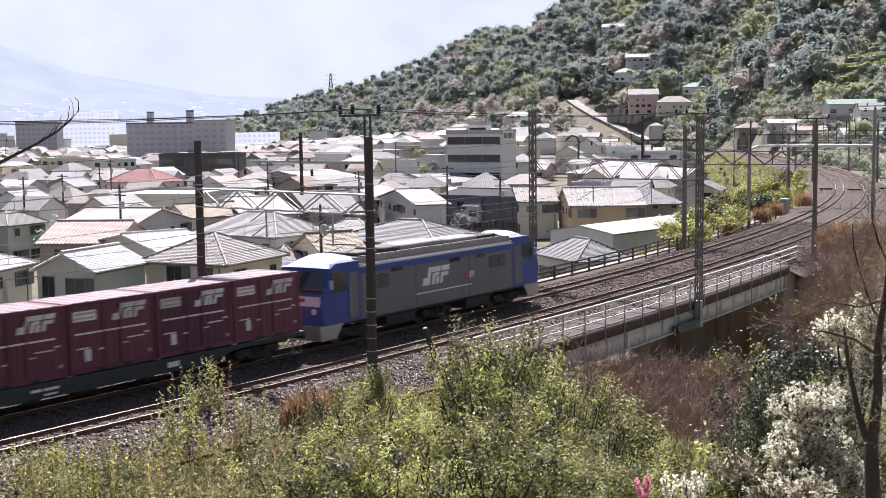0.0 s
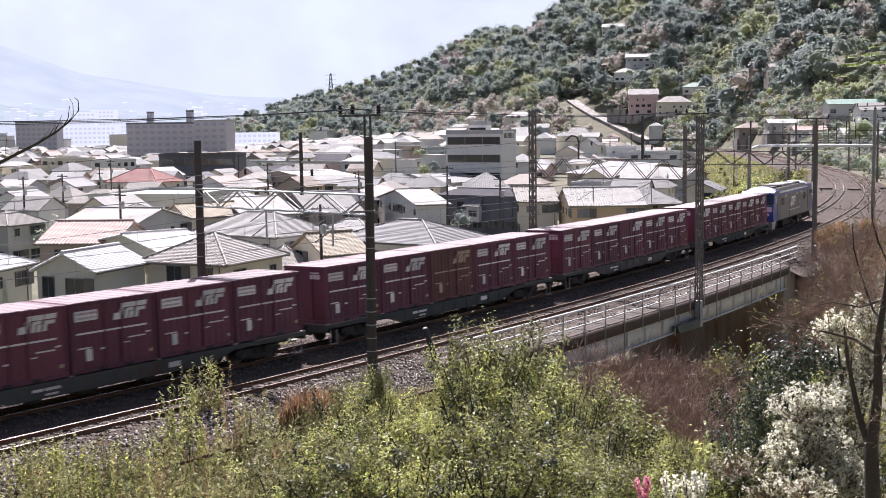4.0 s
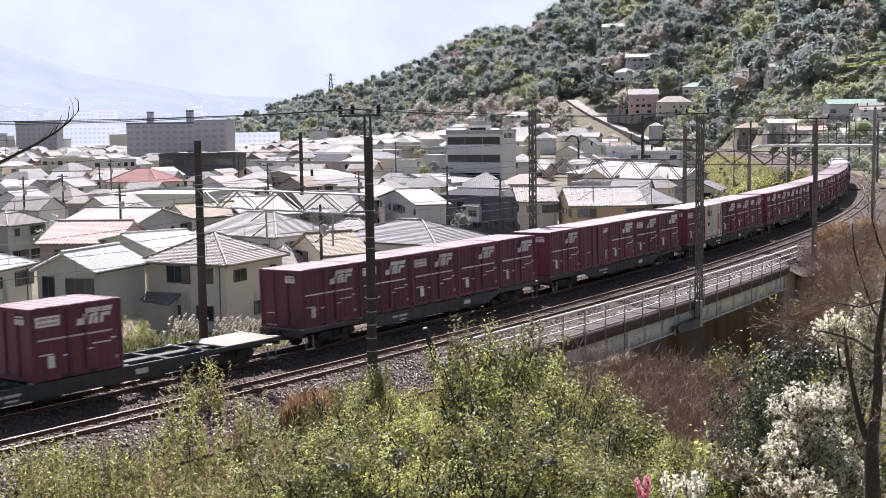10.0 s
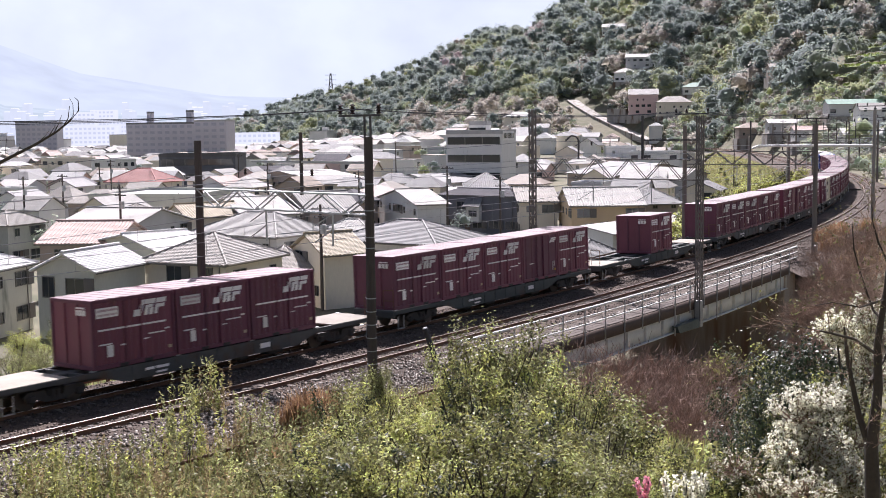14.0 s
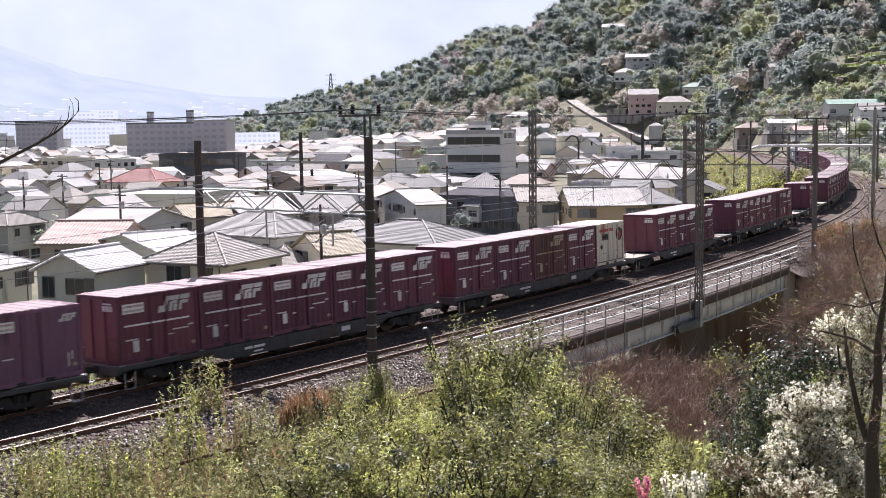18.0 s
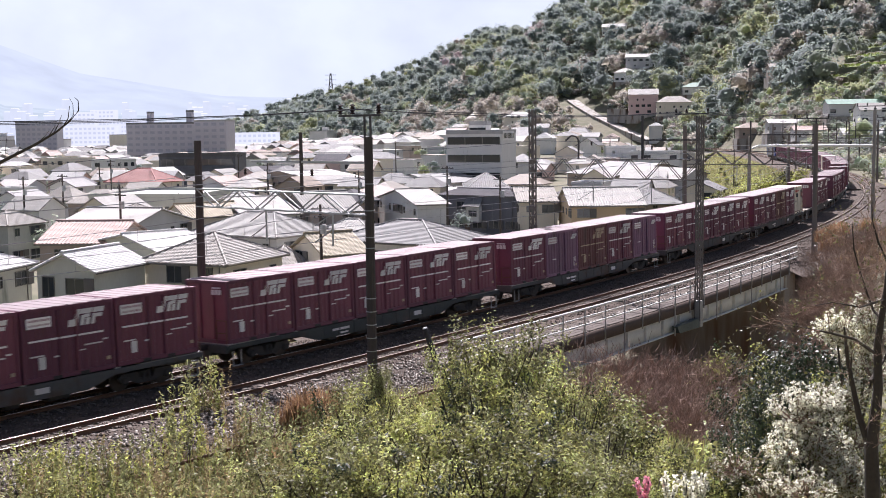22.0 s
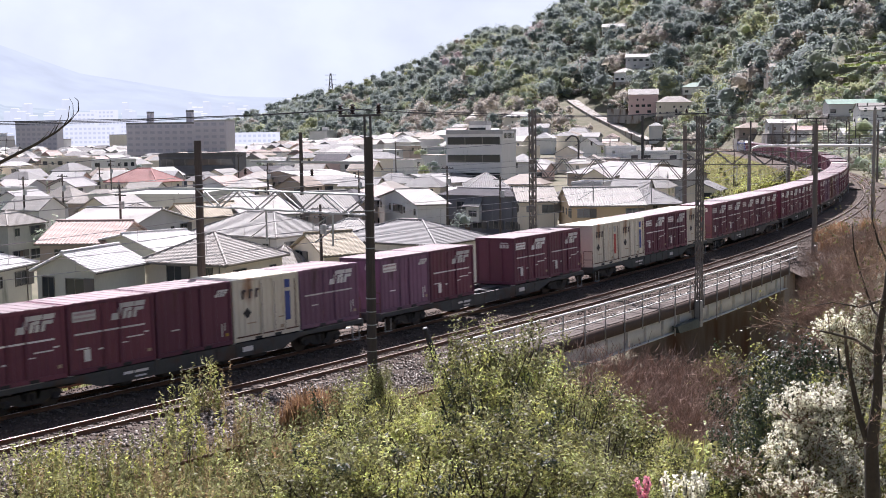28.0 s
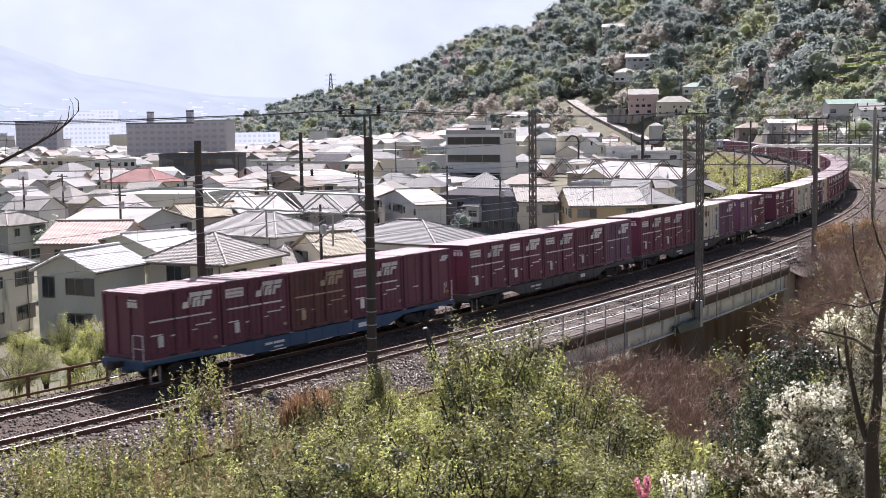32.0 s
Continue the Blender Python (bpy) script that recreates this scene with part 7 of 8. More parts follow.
def blossom_sprig(x, y, z, kind):
    rs = np.random.RandomState(int(abs(x) * 97) % 1000)
    t = thing("blossom_sprig", "upright sprig of %s blossom" % ("pink" if kind == "pink" else "white"), "blossom", Matrix.Translation((x, y, z)), group="blossom sprigs")
    g = Geo()
    cs = []
    for _ in range(7):
        a, l = rs.uniform(0, 6.28), rs.uniform(0.2, 0.5)
        e = Vector((0.14 * math.cos(a), 0.14 * math.sin(a), l))
        g.tube([(0, 0, -2.2), (0, 0, -0.3), e], [0.025, 0.015, 0.006], 5)
        for q in np.linspace(-0.2, 1, 60):
            cs.append(np.array(Vector((0, 0, -0.3)).lerp(e, max(q, 0))) + rs.normal(0, 0.025, 3))
    part("twigs", g, M_BARK, t)
    c = np.array(cs)
    part("petals", raw_mesh("petals", leaf_quads(c, rs.normal(0, 1, c.shape), 0.075, rs, 1.1), quad_index(len(c)), LEAF[kind]), None, t)


bush(-2.5, 38.0, 'grey', 0.97, 1.28, z=-2.3)
bush(-1.8, 38.0, 'fresh', 0.92, 1.28, z=-2.3)
bush(1.1, 39.0, 'fresh', 1.26, 1.28, z=-2.0)
bush(1.6, 39.0, 'grey', 1.36, 1.28, z=-2.0)
bush(2.2, 39.0, 'grey', 1.26, 1.28, z=-2.0)
bush(2.8, 39.0, 'fresh', 1.16, 1.28, z=-2.0)
bush(3.7, 38.0, 'grey', 1.11, 1.28, z=-2.3)
bush(4.6, 38.0, 'olive', 0.97, 1.28, z=-2.3)
bush(5.4, 37.0, 'grey', 1.06, 1.28, z=-3.0)
bush(-2.7, 35.0, 'olive', 1.08, 1.28, z=-2.2)
bush(-1.7, 35.0, 'fresh', 1.01, 1.28, z=-2.2)
bush(-0.8, 35.0, 'grey', 0.87, 1.28, z=-2.2)
bush(0.7, 36.0, 'grey', 1.15, 1.28, z=-2.4)
bush(1.5, 36.0, 'olive', 1.32, 1.28, z=-2.4)
bush(2.7, 36.0, 'grey', 1.22, 1.28, z=-2.4)
bush(3.8, 35.0, 'fresh', 1.08, 1.28, z=-2.2)
bush(4.6, 34.0, 'grey', 1.52, 1.00, z=-3.0)
bush(5.6, 34.0, 'olive', 1.34, 1.00, z=-3.0)
bush(-3.2, 31.0, 'olive', 1.26, 1.00, z=-2.0)
bush(-2.1, 31.0, 'grey', 1.31, 1.00, z=-2.0)
bush(-0.9, 32.0, 'olive', 1.42, 1.00, z=-2.4)
bush(0.3, 32.0, 'fresh', 1.45, 1.00, z=-2.4)
bush(1.5, 32.0, 'olive', 1.48, 1.00, z=-2.4)
bush(2.7, 32.0, 'grey', 1.42, 1.00, z=-2.4)
bush(3.8, 31.0, 'fresh', 1.26, 1.00, z=-2.0)
bush(4.8, 31.0, 'grey', 1.10, 1.00, z=-2.0)
bush(5.8, 32.0, 'olive', 1.06, 1.00, z=-2.4)
bush(-3.8, 28.5, 'grey', 1.15, 1.00, z=-1.6)
bush(-2.4, 28.0, 'olive', 1.18, 1.00, z=-1.6)
bush(-1.1, 28.0, 'fresh', 1.20, 1.00, z=-1.6)
bush(0.1, 28.0, 'olive', 1.22, 1.00, z=-1.6)
bush(1.3, 28.0, 'fresh', 1.25, 1.00, z=-1.6)
bush(2.5, 28.0, 'olive', 1.20, 1.00, z=-1.6)
bush(3.7, 28.0, 'grey', 1.15, 1.00, z=-1.6)
bush(4.7, 28.5, 'fresh', 1.03, 1.00, z=-1.6)
bush(-2.3, 41.0, 'grey', 0.38, 2.38, z=-1.2)
bush(-2.1, 40.0, 'fresh', 0.40, 2.00, z=-1.2)
weed(-8.6, 37.5, 'grey', 1.10, z=-0.9)
weed(-8.7, 40.2, 'grey', 1.18, z=-0.9)
weed(-8.3, 40.5, 'fresh', 1.25, z=-0.9)
weed(-6.4, 37.0, 'straw', 1.08, z=-0.9)
weed(-5.9, 36.8, 'grey', 1.08, z=-0.9)
weed(-8.3, 35.0, 'fresh', 1.03, z=-0.9)
weed(-8.9, 32.7, 'grey', 0.96, z=-0.9)
weed(-9.6, 32.2, 'fresh', 0.95, z=-0.9)
weed(-11.2, 32.2, 'grey', 0.95, z=-0.9)
weed(-7.9, 31.5, 'straw', 0.93, z=-0.9)
weed(-4.8, 34.8, 'grey', 1.02, z=-0.9)
weed(-3.7, 35.6, 'straw', 1.04, z=-0.9)
weed(-2.9, 38.5, 'fresh', 1.12, z=-0.9)
weed(-2.7, 39.9, 'grey', 1.16, z=-0.9)
weed(-8.4, 37.8, 'fresh', 1.11, z=-0.9)
weed(-8.4, 40.5, 'grey', 1.33, z=-0.9)
weed(-8.0, 40.5, 'straw', 1.18, z=-0.9)
weed(-8.4, 36.8, 'grey', 1.08, z=-0.9)
weed(-6.2, 37.5, 'grey', 1.10, z=-0.9)
weed(-6.6, 36.2, 'straw', 1.06, z=-0.9)
weed(-5.2, 35.6, 'grey', 1.04, z=-0.9)
weed(-7.2, 35.3, 'fresh', 1.04, z=-0.9)
weed(-8.1, 33.7, 'grey', 0.99, z=-0.9)
weed(-9.6, 33.2, 'straw', 0.97, z=-0.9)
weed(-10.1, 32.7, 'grey', 0.96, z=-0.9)
weed(-11.1, 33.4, 'grey', 0.98, z=-0.9)
weed(-11.5, 31.9, 'fresh', 0.94, z=-0.9)
weed(-8.4, 32.2, 'fresh', 0.95, z=-0.9)
weed(-4.2, 33.7, 'grey', 0.99, z=-0.9)
weed(-3.1, 36.5, 'grey', 1.07, z=-0.9)
weed(-3.3, 35.0, 'grey', 1.03, z=-0.9)
weed(-5.4, 34.2, 'grey', 1.00, z=-0.9)
weed(-10.7, 31.3, 'grey', 0.92, z=-0.9)
weed(-9.8, 30.8, 'grey', 0.91, z=-0.9)
weed(-8.5, 30.6, 'grey', 0.90, z=-0.9)
weed(-6.2, 32.7, 'grey', 0.96, z=-0.9)
weed(-7.3, 32.2, 'grey', 0.95, z=-0.9)
weed(-3.6, 31.7, 'grey', 0.93, z=-0.9)
weed(-10.9, 30.4, 'straw', 0.89, z=-0.9)
weed(-9.9, 30.2, 'grey', 0.89, z=-0.9)
weed(-8.9, 30.0, 'fresh', 0.88, z=-0.9)
weed(-8.0, 30.0, 'grey', 0.83, z=-0.9)
weed(-7.2, 30.0, 'straw', 0.88, z=-0.9)
weed(-6.4, 30.0, 'grey', 0.88, z=-0.9)
weed(-5.5, 30.0, 'grey', 0.83, z=-0.9)
weed(-4.9, 30.2, 'grey', 0.89, z=-0.9)
weed(-4.0, 30.0, 'fresh', 0.88, z=-0.9)
weed(-10.6, 30.0, 'grey', 0.71, z=-0.9)
weed(-8.5, 30.0, 'grey', 0.70, z=-0.9)
weed(-6.8, 30.0, 'fresh', 0.70, z=-0.9)
weed(-5.1, 30.0, 'grey', 0.70, z=-0.9)
tuft(-4.9, 40.0, 'rust', 1.04, z=-0.6)
tuft(-4.4, 40.0, 'rust', 1.19, z=-0.6)
tuft(-3.9, 40.0, 'rust', 1.04, z=-0.6)
tuft(-4.7, 40.0, 'rust', 0.76, z=-0.6)
tuft(-5.2, 40.0, 'rust', 0.62, z=-0.6)
bush(-22.3, 62.0, 'fresh', 0.90, 1.00, z=-3.2)
bush(-20.4, 60.0, 'grey', 0.76, 1.00, z=-3.2)
bush(-19.0, 60.0, 'fresh', 0.71, 1.00, z=-3.2)
bush(-19.7, 66.0, 'grey', 1.00, 1.00, z=-3.2)
bush(-18.2, 64.0, 'fresh', 1.00, 1.00, z=-3.2)
bush(-20.4, 56.0, 'grey', 0.82, 1.00, z=-3.2)
bush(-21.7, 67.0, 'grey', 0.78, 1.00, z=-3.2)
bush(-16.5, 54.0, 'fresh', 0.77, 1.00, z=-3.2)
bush(-16.0, 56.0, 'grey', 0.82, 1.00, z=-3.2)
bush(-17.5, 66.0, 'grey', 0.83, 1.00, z=-3.2)
bush(-15.6, 64.0, 'olive', 0.78, 1.00, z=-3.2)
bush(-11.6, 68.0, 'grey', 0.50, 1.00, z=-3.2)
bush(-10.8, 70.0, 'olive', 0.61, 1.00, z=-3.2)
pampas(-13.4, 59.4, 1.17, z=-2.3)
pampas(-12.8, 60.8, 0.98, z=-2.3)
pampas(-11.2, 59.9, 1.09, z=-2.3)
pampas(-10.6, 59.0, 1.16, z=-2.3)
pampas(-10.4, 61.8, 0.70, z=-2.3)
pampas(-9.5, 59.6, 1.06, z=-2.3)
pampas(-16.0, 59.7, 1.00, z=-2.3)
pampas(-17.7, 61.4, 0.92, z=-2.3)
bush(22.8, 118.0, 'fresh', 1.2, 0.9, z=-2.7)
bush(25.0, 122.0, 'olive', 1.2, 0.9, z=-2.1)
bush(25.6, 118.0, 'fresh', 1.2, 0.9, z=-1.4)
bush(28.5, 126.0, 'olive', 1.2, 0.9, z=-1.2)
bush(30.5, 128.0, 'dark', 1.2, 0.9, z=-0.9)
bush(32.8, 134.0, 'olive', 1.2, 0.9, z=-0.4)
bush(35.1, 138.0, 'fresh', 1.2, 0.9, z=-0.3)
bush(25.9, 112.0, 'fresh', 1.2, 0.9, z=-1.7)
bush(28.9, 118.0, 'fresh', 1.2, 0.9, z=-1.4)
bush(38.9, 146.0, 'fresh', 1.2, 0.9, z=-0.0)
bush(41.4, 150.0, 'olive', 1.2, 0.9, z=0.0)
bush(35.5, 132.0, 'dark', 1.2, 0.9, z=-1.0)
bush(40.2, 142.0, 'fresh', 1.2, 0.9, z=-0.5)
bush(44.4, 152.0, 'fresh', 1.2, 0.9, z=-0.3)
bush(43.6, 165.0, 'fresh', 1.2, 0.9, z=0.3)
bush(49.5, 175.0, 'olive', 1.2, 0.9, z=0.4)
bush(53.5, 180.0, 'fresh', 1.2, 0.9, z=0.4)
bush(22.3, 104.0, 'fresh', 1.2, 0.9, z=-1.8)
bush(19.8, 100.0, 'olive', 1.2, 0.9, z=-2.5)
tuft(26.9, 112.0, 'rust', 1.17, z=-0.7)
tuft(32.8, 122.0, 'rust', 1.27, z=-0.2)
tuft(35.2, 126.0, 'rust', 1.32, z=0.0)
tuft(39.8, 131.0, 'rust', 1.37, z=0.6)
tuft(28.3, 88.0, 'rust', 0.91, z=0.8)
tuft(29.5, 90.0, 'rust', 0.93, z=0.9)
tuft(30.8, 92.0, 'rust', 0.95, z=1.0)
tuft(27.3, 84.0, 'rust', 0.87, z=0.5)
tuft(28.3, 85.0, 'rust', 0.88, z=0.7)
tuft(33.0, 92.0, 'rust', 0.95, z=1.2)
bare_bush(6.2, 50.0, 2.75, z=-7.0)
bare_bush(6.9, 50.0, 2.86, z=-7.0)
bare_bush(7.9, 51.0, 2.82, z=-7.0)
bare_bush(8.8, 51.0, 2.77, z=-7.0)
bare_bush(9.8, 52.0, 2.63, z=-7.0)
bare_bush(10.7, 52.0, 2.61, z=-7.0)
bare_bush(11.5, 52.0, 2.58, z=-7.0)
bare_bush(12.4, 52.0, 2.52, z=-7.0)
bare_bush(6.2, 47.0, 2.68, z=-7.0)
bare_bush(7.0, 47.0, 2.68, z=-7.0)
bare_bush(7.9, 48.0, 2.58, z=-7.0)
bare_bush(8.7, 48.0, 2.56, z=-7.0)
bare_bush(9.5, 48.0, 2.53, z=-7.0)
bare_bush(10.3, 48.0, 2.48, z=-7.0)
bare_bush(11.1, 48.0, 2.43, z=-7.0)
bare_bush(7.0, 44.0, 2.55, z=-7.0)
bare_bush(7.8, 44.0, 2.52, z=-7.0)
bare_bush(8.5, 44.0, 2.49, z=-7.0)
bare_bush(9.2, 44.0, 2.46, z=-7.0)
bare_bush(9.9, 44.0, 2.42, z=-7.0)
bare_bush(7.5, 41.0, 2.44, z=-7.0)
bare_bush(8.2, 41.0, 2.42, z=-7.0)
bare_bush(8.9, 41.0, 2.40, z=-7.0)
bare_bush(9.6, 41.0, 2.31, z=-7.0)
bare_bush(7.9, 38.0, 2.39, z=-7.0)
bare_bush(8.6, 38.0, 2.35, z=-7.0)
bare_bush(23.4, 72.0, 1.13, z=-0.3)
bare_bush(25.1, 74.0, 1.13, z=0.2)
bare_bush(26.2, 74.0, 1.13, z=0.5)
bare_bush(27.1, 74.0, 1.13, z=0.9)
bare_bush(20.9, 66.0, 1.13, z=-1.6)
bare_bush(21.8, 66.0, 1.13, z=-0.7)
bare_bush(22.9, 66.0, 1.13, z=-0.4)
bare_bush(24.0, 66.0, 1.13, z=-0.1)
bare_bush(18.4, 60.0, 1.13, z=-2.0)
bare_bush(19.5, 60.0, 1.13, z=-1.7)
bare_bush(20.7, 60.0, 1.13, z=-1.1)
bare_bush(21.8, 60.0, 1.13, z=-0.9)
bare_bush(16.8, 54.0, 1.13, z=-2.4)
bare_bush(17.8, 54.0, 1.13, z=-1.9)
bush(13.5, 52.0, 'olive', 1.67, 1.25, z=-6.8)
bush(14.2, 52.0, 'olive', 1.77, 1.25, z=-6.8)
bush(15.0, 52.0, 'olive', 1.67, 1.25, z=-6.8)
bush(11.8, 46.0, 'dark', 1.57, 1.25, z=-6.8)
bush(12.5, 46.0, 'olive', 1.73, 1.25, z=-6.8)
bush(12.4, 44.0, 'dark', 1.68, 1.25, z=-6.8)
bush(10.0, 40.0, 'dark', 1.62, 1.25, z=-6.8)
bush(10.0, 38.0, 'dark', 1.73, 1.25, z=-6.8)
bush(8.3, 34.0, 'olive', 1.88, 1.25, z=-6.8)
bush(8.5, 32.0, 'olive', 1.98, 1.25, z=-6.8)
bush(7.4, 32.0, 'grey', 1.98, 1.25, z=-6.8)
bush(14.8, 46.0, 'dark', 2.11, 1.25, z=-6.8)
_rv = random.Random(33)
for _ in range(15):
    p = on_line(_rv.uniform(-13, 9), _rv.uniform(7.0, 12.5))
    weed(p.x, p.y, _rv.choice(("grey", "grey", "straw", "fresh")), _rv.uniform(0.4, 0.85))
for _ in range(95):
    weed(_rv.uniform(-12.5, -3.2), _rv.uniform(26.5, 33.5), _rv.choice(("grey", "grey", "straw", "fresh", "straw")), _rv.uniform(0.6, 1.05))
for x, y in ((5.6, 45.5), (6.3, 46.5), (6.9, 45.0), (7.4, 47.5), (5.9, 48.0)):
    bare_bush(x, y, 2.35, z=-6.2)
for x, y in ((9.4, 81.8), (10.5, 82.7), (11.6, 83.7), (12.8, 84.7), (13.8, 85.7)):
    bare_bush(x, y, 0.75)
for x, y in ((5.2, 43.0), (6.0, 42.0)):
    bush(x, y, "olive", 1.3, 1.2, z=-5.2)
for _ in range(34):
    p = on_line(_rv.uniform(-10, 4), _rv.uniform(5.9, 8.2))
    weed(p.x, p.y, _rv.choice(("grey", "straw", "fresh")), _rv.uniform(0.3, 0.6))
for _ in range(10):
    p = on_line(_rv.uniform(-8, 6), _rv.uniform(8.2, 12))
    tuft(p.x, p.y, "rust", _rv.uniform(0.4, 0.7))
for k in range(96):
    p = on_line(_rv.uniform(85, 270) if k < 46 else _rv.uniform(270, 410), -_rv.uniform(6.5, 24) if k < 46 else -_rv.uniform(5.6, 16))
    bush(p.x, p.y, _rv.choice(("fresh", "olive", "grey")), _rv.uniform(0.35, 0.8), _rv.uniform(0.6, 0.9))
blossom_sprig(4.07, 24.00, 1.83, 'pink')
blossom_sprig(4.63, 24.00, 1.80, 'petal')
blossom_sprig(5.03, 24.00, 1.82, 'petal')
blossom_sprig(5.26, 24.00, 1.89, 'petal')


# ---- blossoming tree and dark trunk by the gully ----
def blossom_tree(label, base, lobes, seed, clusters=600):
    """A small tree whose limbs end in lobes of twigs set with clusters of white petals."""
    rs = np.random.RandomState(seed)
    base = Vector(base)
    t = thing("blossom_tree", label, "tree", Matrix.Translation(base))
    mid = sum((Vector(q[:3]) for q in lobes), Vector()) / len(lobes) - base
    fork = Vector((mid.x * 0.4, mid.y * 0.4, mid.z * 0.45))
    part("trunk", Geo().tube([(0, 0, -0.4), fork * 0.5 + Vector((0.08, 0, 0)), fork], [0.11, 0.09, 0.07], 8), M_BARK, t)
    for lx, ly, lz, rx, rz, full in lobes:
        c = Vector((lx, ly, lz)) - base
        lm = part("limb", Geo().tube([fork * 0.9, (fork + c) / 2 + Vector((0, 0, 0.2)), c], [0.05, 0.035, 0.018], 6), M_BARK, t)
        q, u = crown_points([(*c, rx, rx, rz)], 90, rs, 0.6)
        g = Geo()
        pts = []
        for e in q:
            e = Vector(e)
            st = c.lerp(e, rs.uniform(0, 0.35)) - Vector((0, 0, rz * 0.3))
            bend = st.lerp(e, 0.55) + Vector(rs.normal(0, 0.07, 3))
            g.tube([st, bend, e], [0.012, 0.008, 0.004], 4, False)
            for f in rs.uniform(0.35, 1.0, max(1, int(clusters * full / 80))):
                w = st.lerp(bend, f * 1.8) if f < 0.55 else bend.lerp(e, (f - 0.55) / 0.45)
                pts.append(np.array(w) + rs.normal(0, 0.045, 3))
        tagged(part("twigs", g, M_TWIG, lm, "thin brown twigs"), kind="stuff")
        pts = np.array(pts)
        k = np.repeat(np.arange(len(pts)), 7)
        off = rs.normal(0, 0.026, (len(k), 3))
        part("blossom", raw_mesh("blossom", leaf_quads(pts[k] + off, off * 30 + [0, -0.3, 0.5], 0.052, rs, 1.15, 0.7), quad_index(len(k)), LEAF["petal"]), None, lm, "clusters of white blossom")
        k = rs.randint(0, len(pts), 620)
        off = rs.normal(0, 0.09, (len(k), 3))
        part("leaves", raw_mesh("leaves", leaf_quads(pts[k] + off, rs.normal(0, 1, off.shape), 0.045, rs, 1.8), quad_index(len(k)), LEAF["olive"]), None, lm, "young olive leaves")
    return t


def limb_tree(name, label, trunk, limbs, seed, twig=1.0, leaves=0):
    """A tree of chosen trunk and limbs, with thin forking twigs all along them."""
    rs = random.Random(seed)
    base = Vector(trunk[0][0])
    t = thing(name, label, "tree", Matrix.Translation(base))
    rel = lambda pts: [Vector(q) - base for q in pts]
    part("trunk", Geo().tube(rel([q for q, _ in trunk]), [r for _, r in trunk], 10), M_BARK, t)
    tips = []

    def sprout(g, p, d, ln, r, lv):
        m = p + d * ln * 0.5 + Vector((rs.gauss(0, 1), rs.gauss(0, 1), rs.gauss(0, 1))) * ln * 0.08
        e = m + (d + Vector((rs.gauss(0, 0.3), rs.gauss(0, 0.3), rs.gauss(0.1, 0.3)))).normalized() * ln * 0.5
        g.tube([p, m, e], [r, r * 0.75, r * 0.45], 4, False)
        tips.append(e)
        if lv:
            for _ in range(rs.randint(3, 4)):
                sprout(g, p.lerp(m, rs.uniform(0.3, 1)) if rs.random() < 0.5 else m.lerp(e, rs.random()), (d + Vector((rs.gauss(0, 0.75), rs.gauss(0, 0.75), rs.gauss(0.15, 0.6)))).normalized(), ln * rs.uniform(0.45, 0.7), max(r * 0.6, 0.003), lv - 1)

    for pts, r in limbs:
        q = rel(pts)
        n = len(q)
        lm = part("limb", Geo().tube(q, [r * (1 - 0.75 * i / (n - 1)) for i in range(n)], 7), M_BARK, t)
        g = Geo()
        for i in range(n - 1):
            for _ in range(int(3 * twig)):
                d = ((q[i + 1] - q[i]).normalized() + Vector((rs.gauss(0, 0.8), rs.gauss(0, 0.8), rs.gauss(0.3, 0.6)))).normalized()
                sprout(g, q[i].lerp(q[i + 1], rs.random()), d, rs.uniform(0.4, 0.9), 0.010, 2)
        part("twigs", g, M_TWIG, lm, "thin brown twigs")
    if leaves:
        nr = np.random.RandomState(seed)
        c = np.array(tips)[nr.randint(0, len(tips), leaves)] + nr.normal(0, 0.05, (leaves, 3))
        part("leaves", raw_mesh("leaves", leaf_quads(c, nr.normal(0, 1, c.shape), 0.04, nr), quad_index(leaves), LEAF["olive"]), None, t, "small budding leaves")
    return t


def branch(label, main, twigs):
    base = Vector(main[0][0])
    t = thing("overhanging_branch", label, "branch", Matrix.Translation(base))
    part("main_stem", Geo().tube([Vector(q) - base for q, _ in main], [r for _, r in main], 7), M_BARK, t)
    for pts, r in twigs:
        part("twig", Geo().tube([Vector(q) - base for q in pts], [r * (1 - 0.6 * i / (len(pts) - 1)) for i in range(len(pts))], 5), M_BARK, t)


blossom_tree("small tree covered with white spring blossom above the gully", (8.7, 28.6, -2.0),
             ((8.45, 28.0, 2.55, 0.85, 0.78, 1.0), (7.95, 27.4, 1.75, 0.6, 0.55, 0.6), (8.9, 27.8, 1.7, 0.8, 0.65, 0.7), (6.75, 27.0, 1.6, 0.85, 0.45, 0.2), (8.1, 26.0, 1.25, 0.85, 0.55, 0.5), (7.35, 26.4, 1.1, 0.7, 0.5, 0.3), (9.15, 28.2, 2.75, 0.6, 0.6, 0.8)), 3)
blossom_tree("taller blossoming tree beside a dark trunk", (10.6, 30.5, -2.2),
             ((10.75, 31.0, 3.75, 0.85, 0.65, 0.9), (10.2, 30.6, 4.2, 0.6, 0.45, 0.7), (11.3, 31.0, 4.4, 0.7, 0.6, 0.8), (11.2, 30.6, 3.0, 0.8, 0.75, 0.6), (10.15, 29.6, 2.5, 0.7, 0.65, 0.6), (10.2, 29.0, 1.6, 0.95, 0.7, 0.9), (9.4, 27.2, 1.2, 0.75, 0.55, 0.9), (9.9, 28.0, 1.0, 0.7, 0.5, 0.8)), 4)
# dark bushes added behind the blossom, standing in for its shaded gaps
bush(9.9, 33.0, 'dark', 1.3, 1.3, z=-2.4)
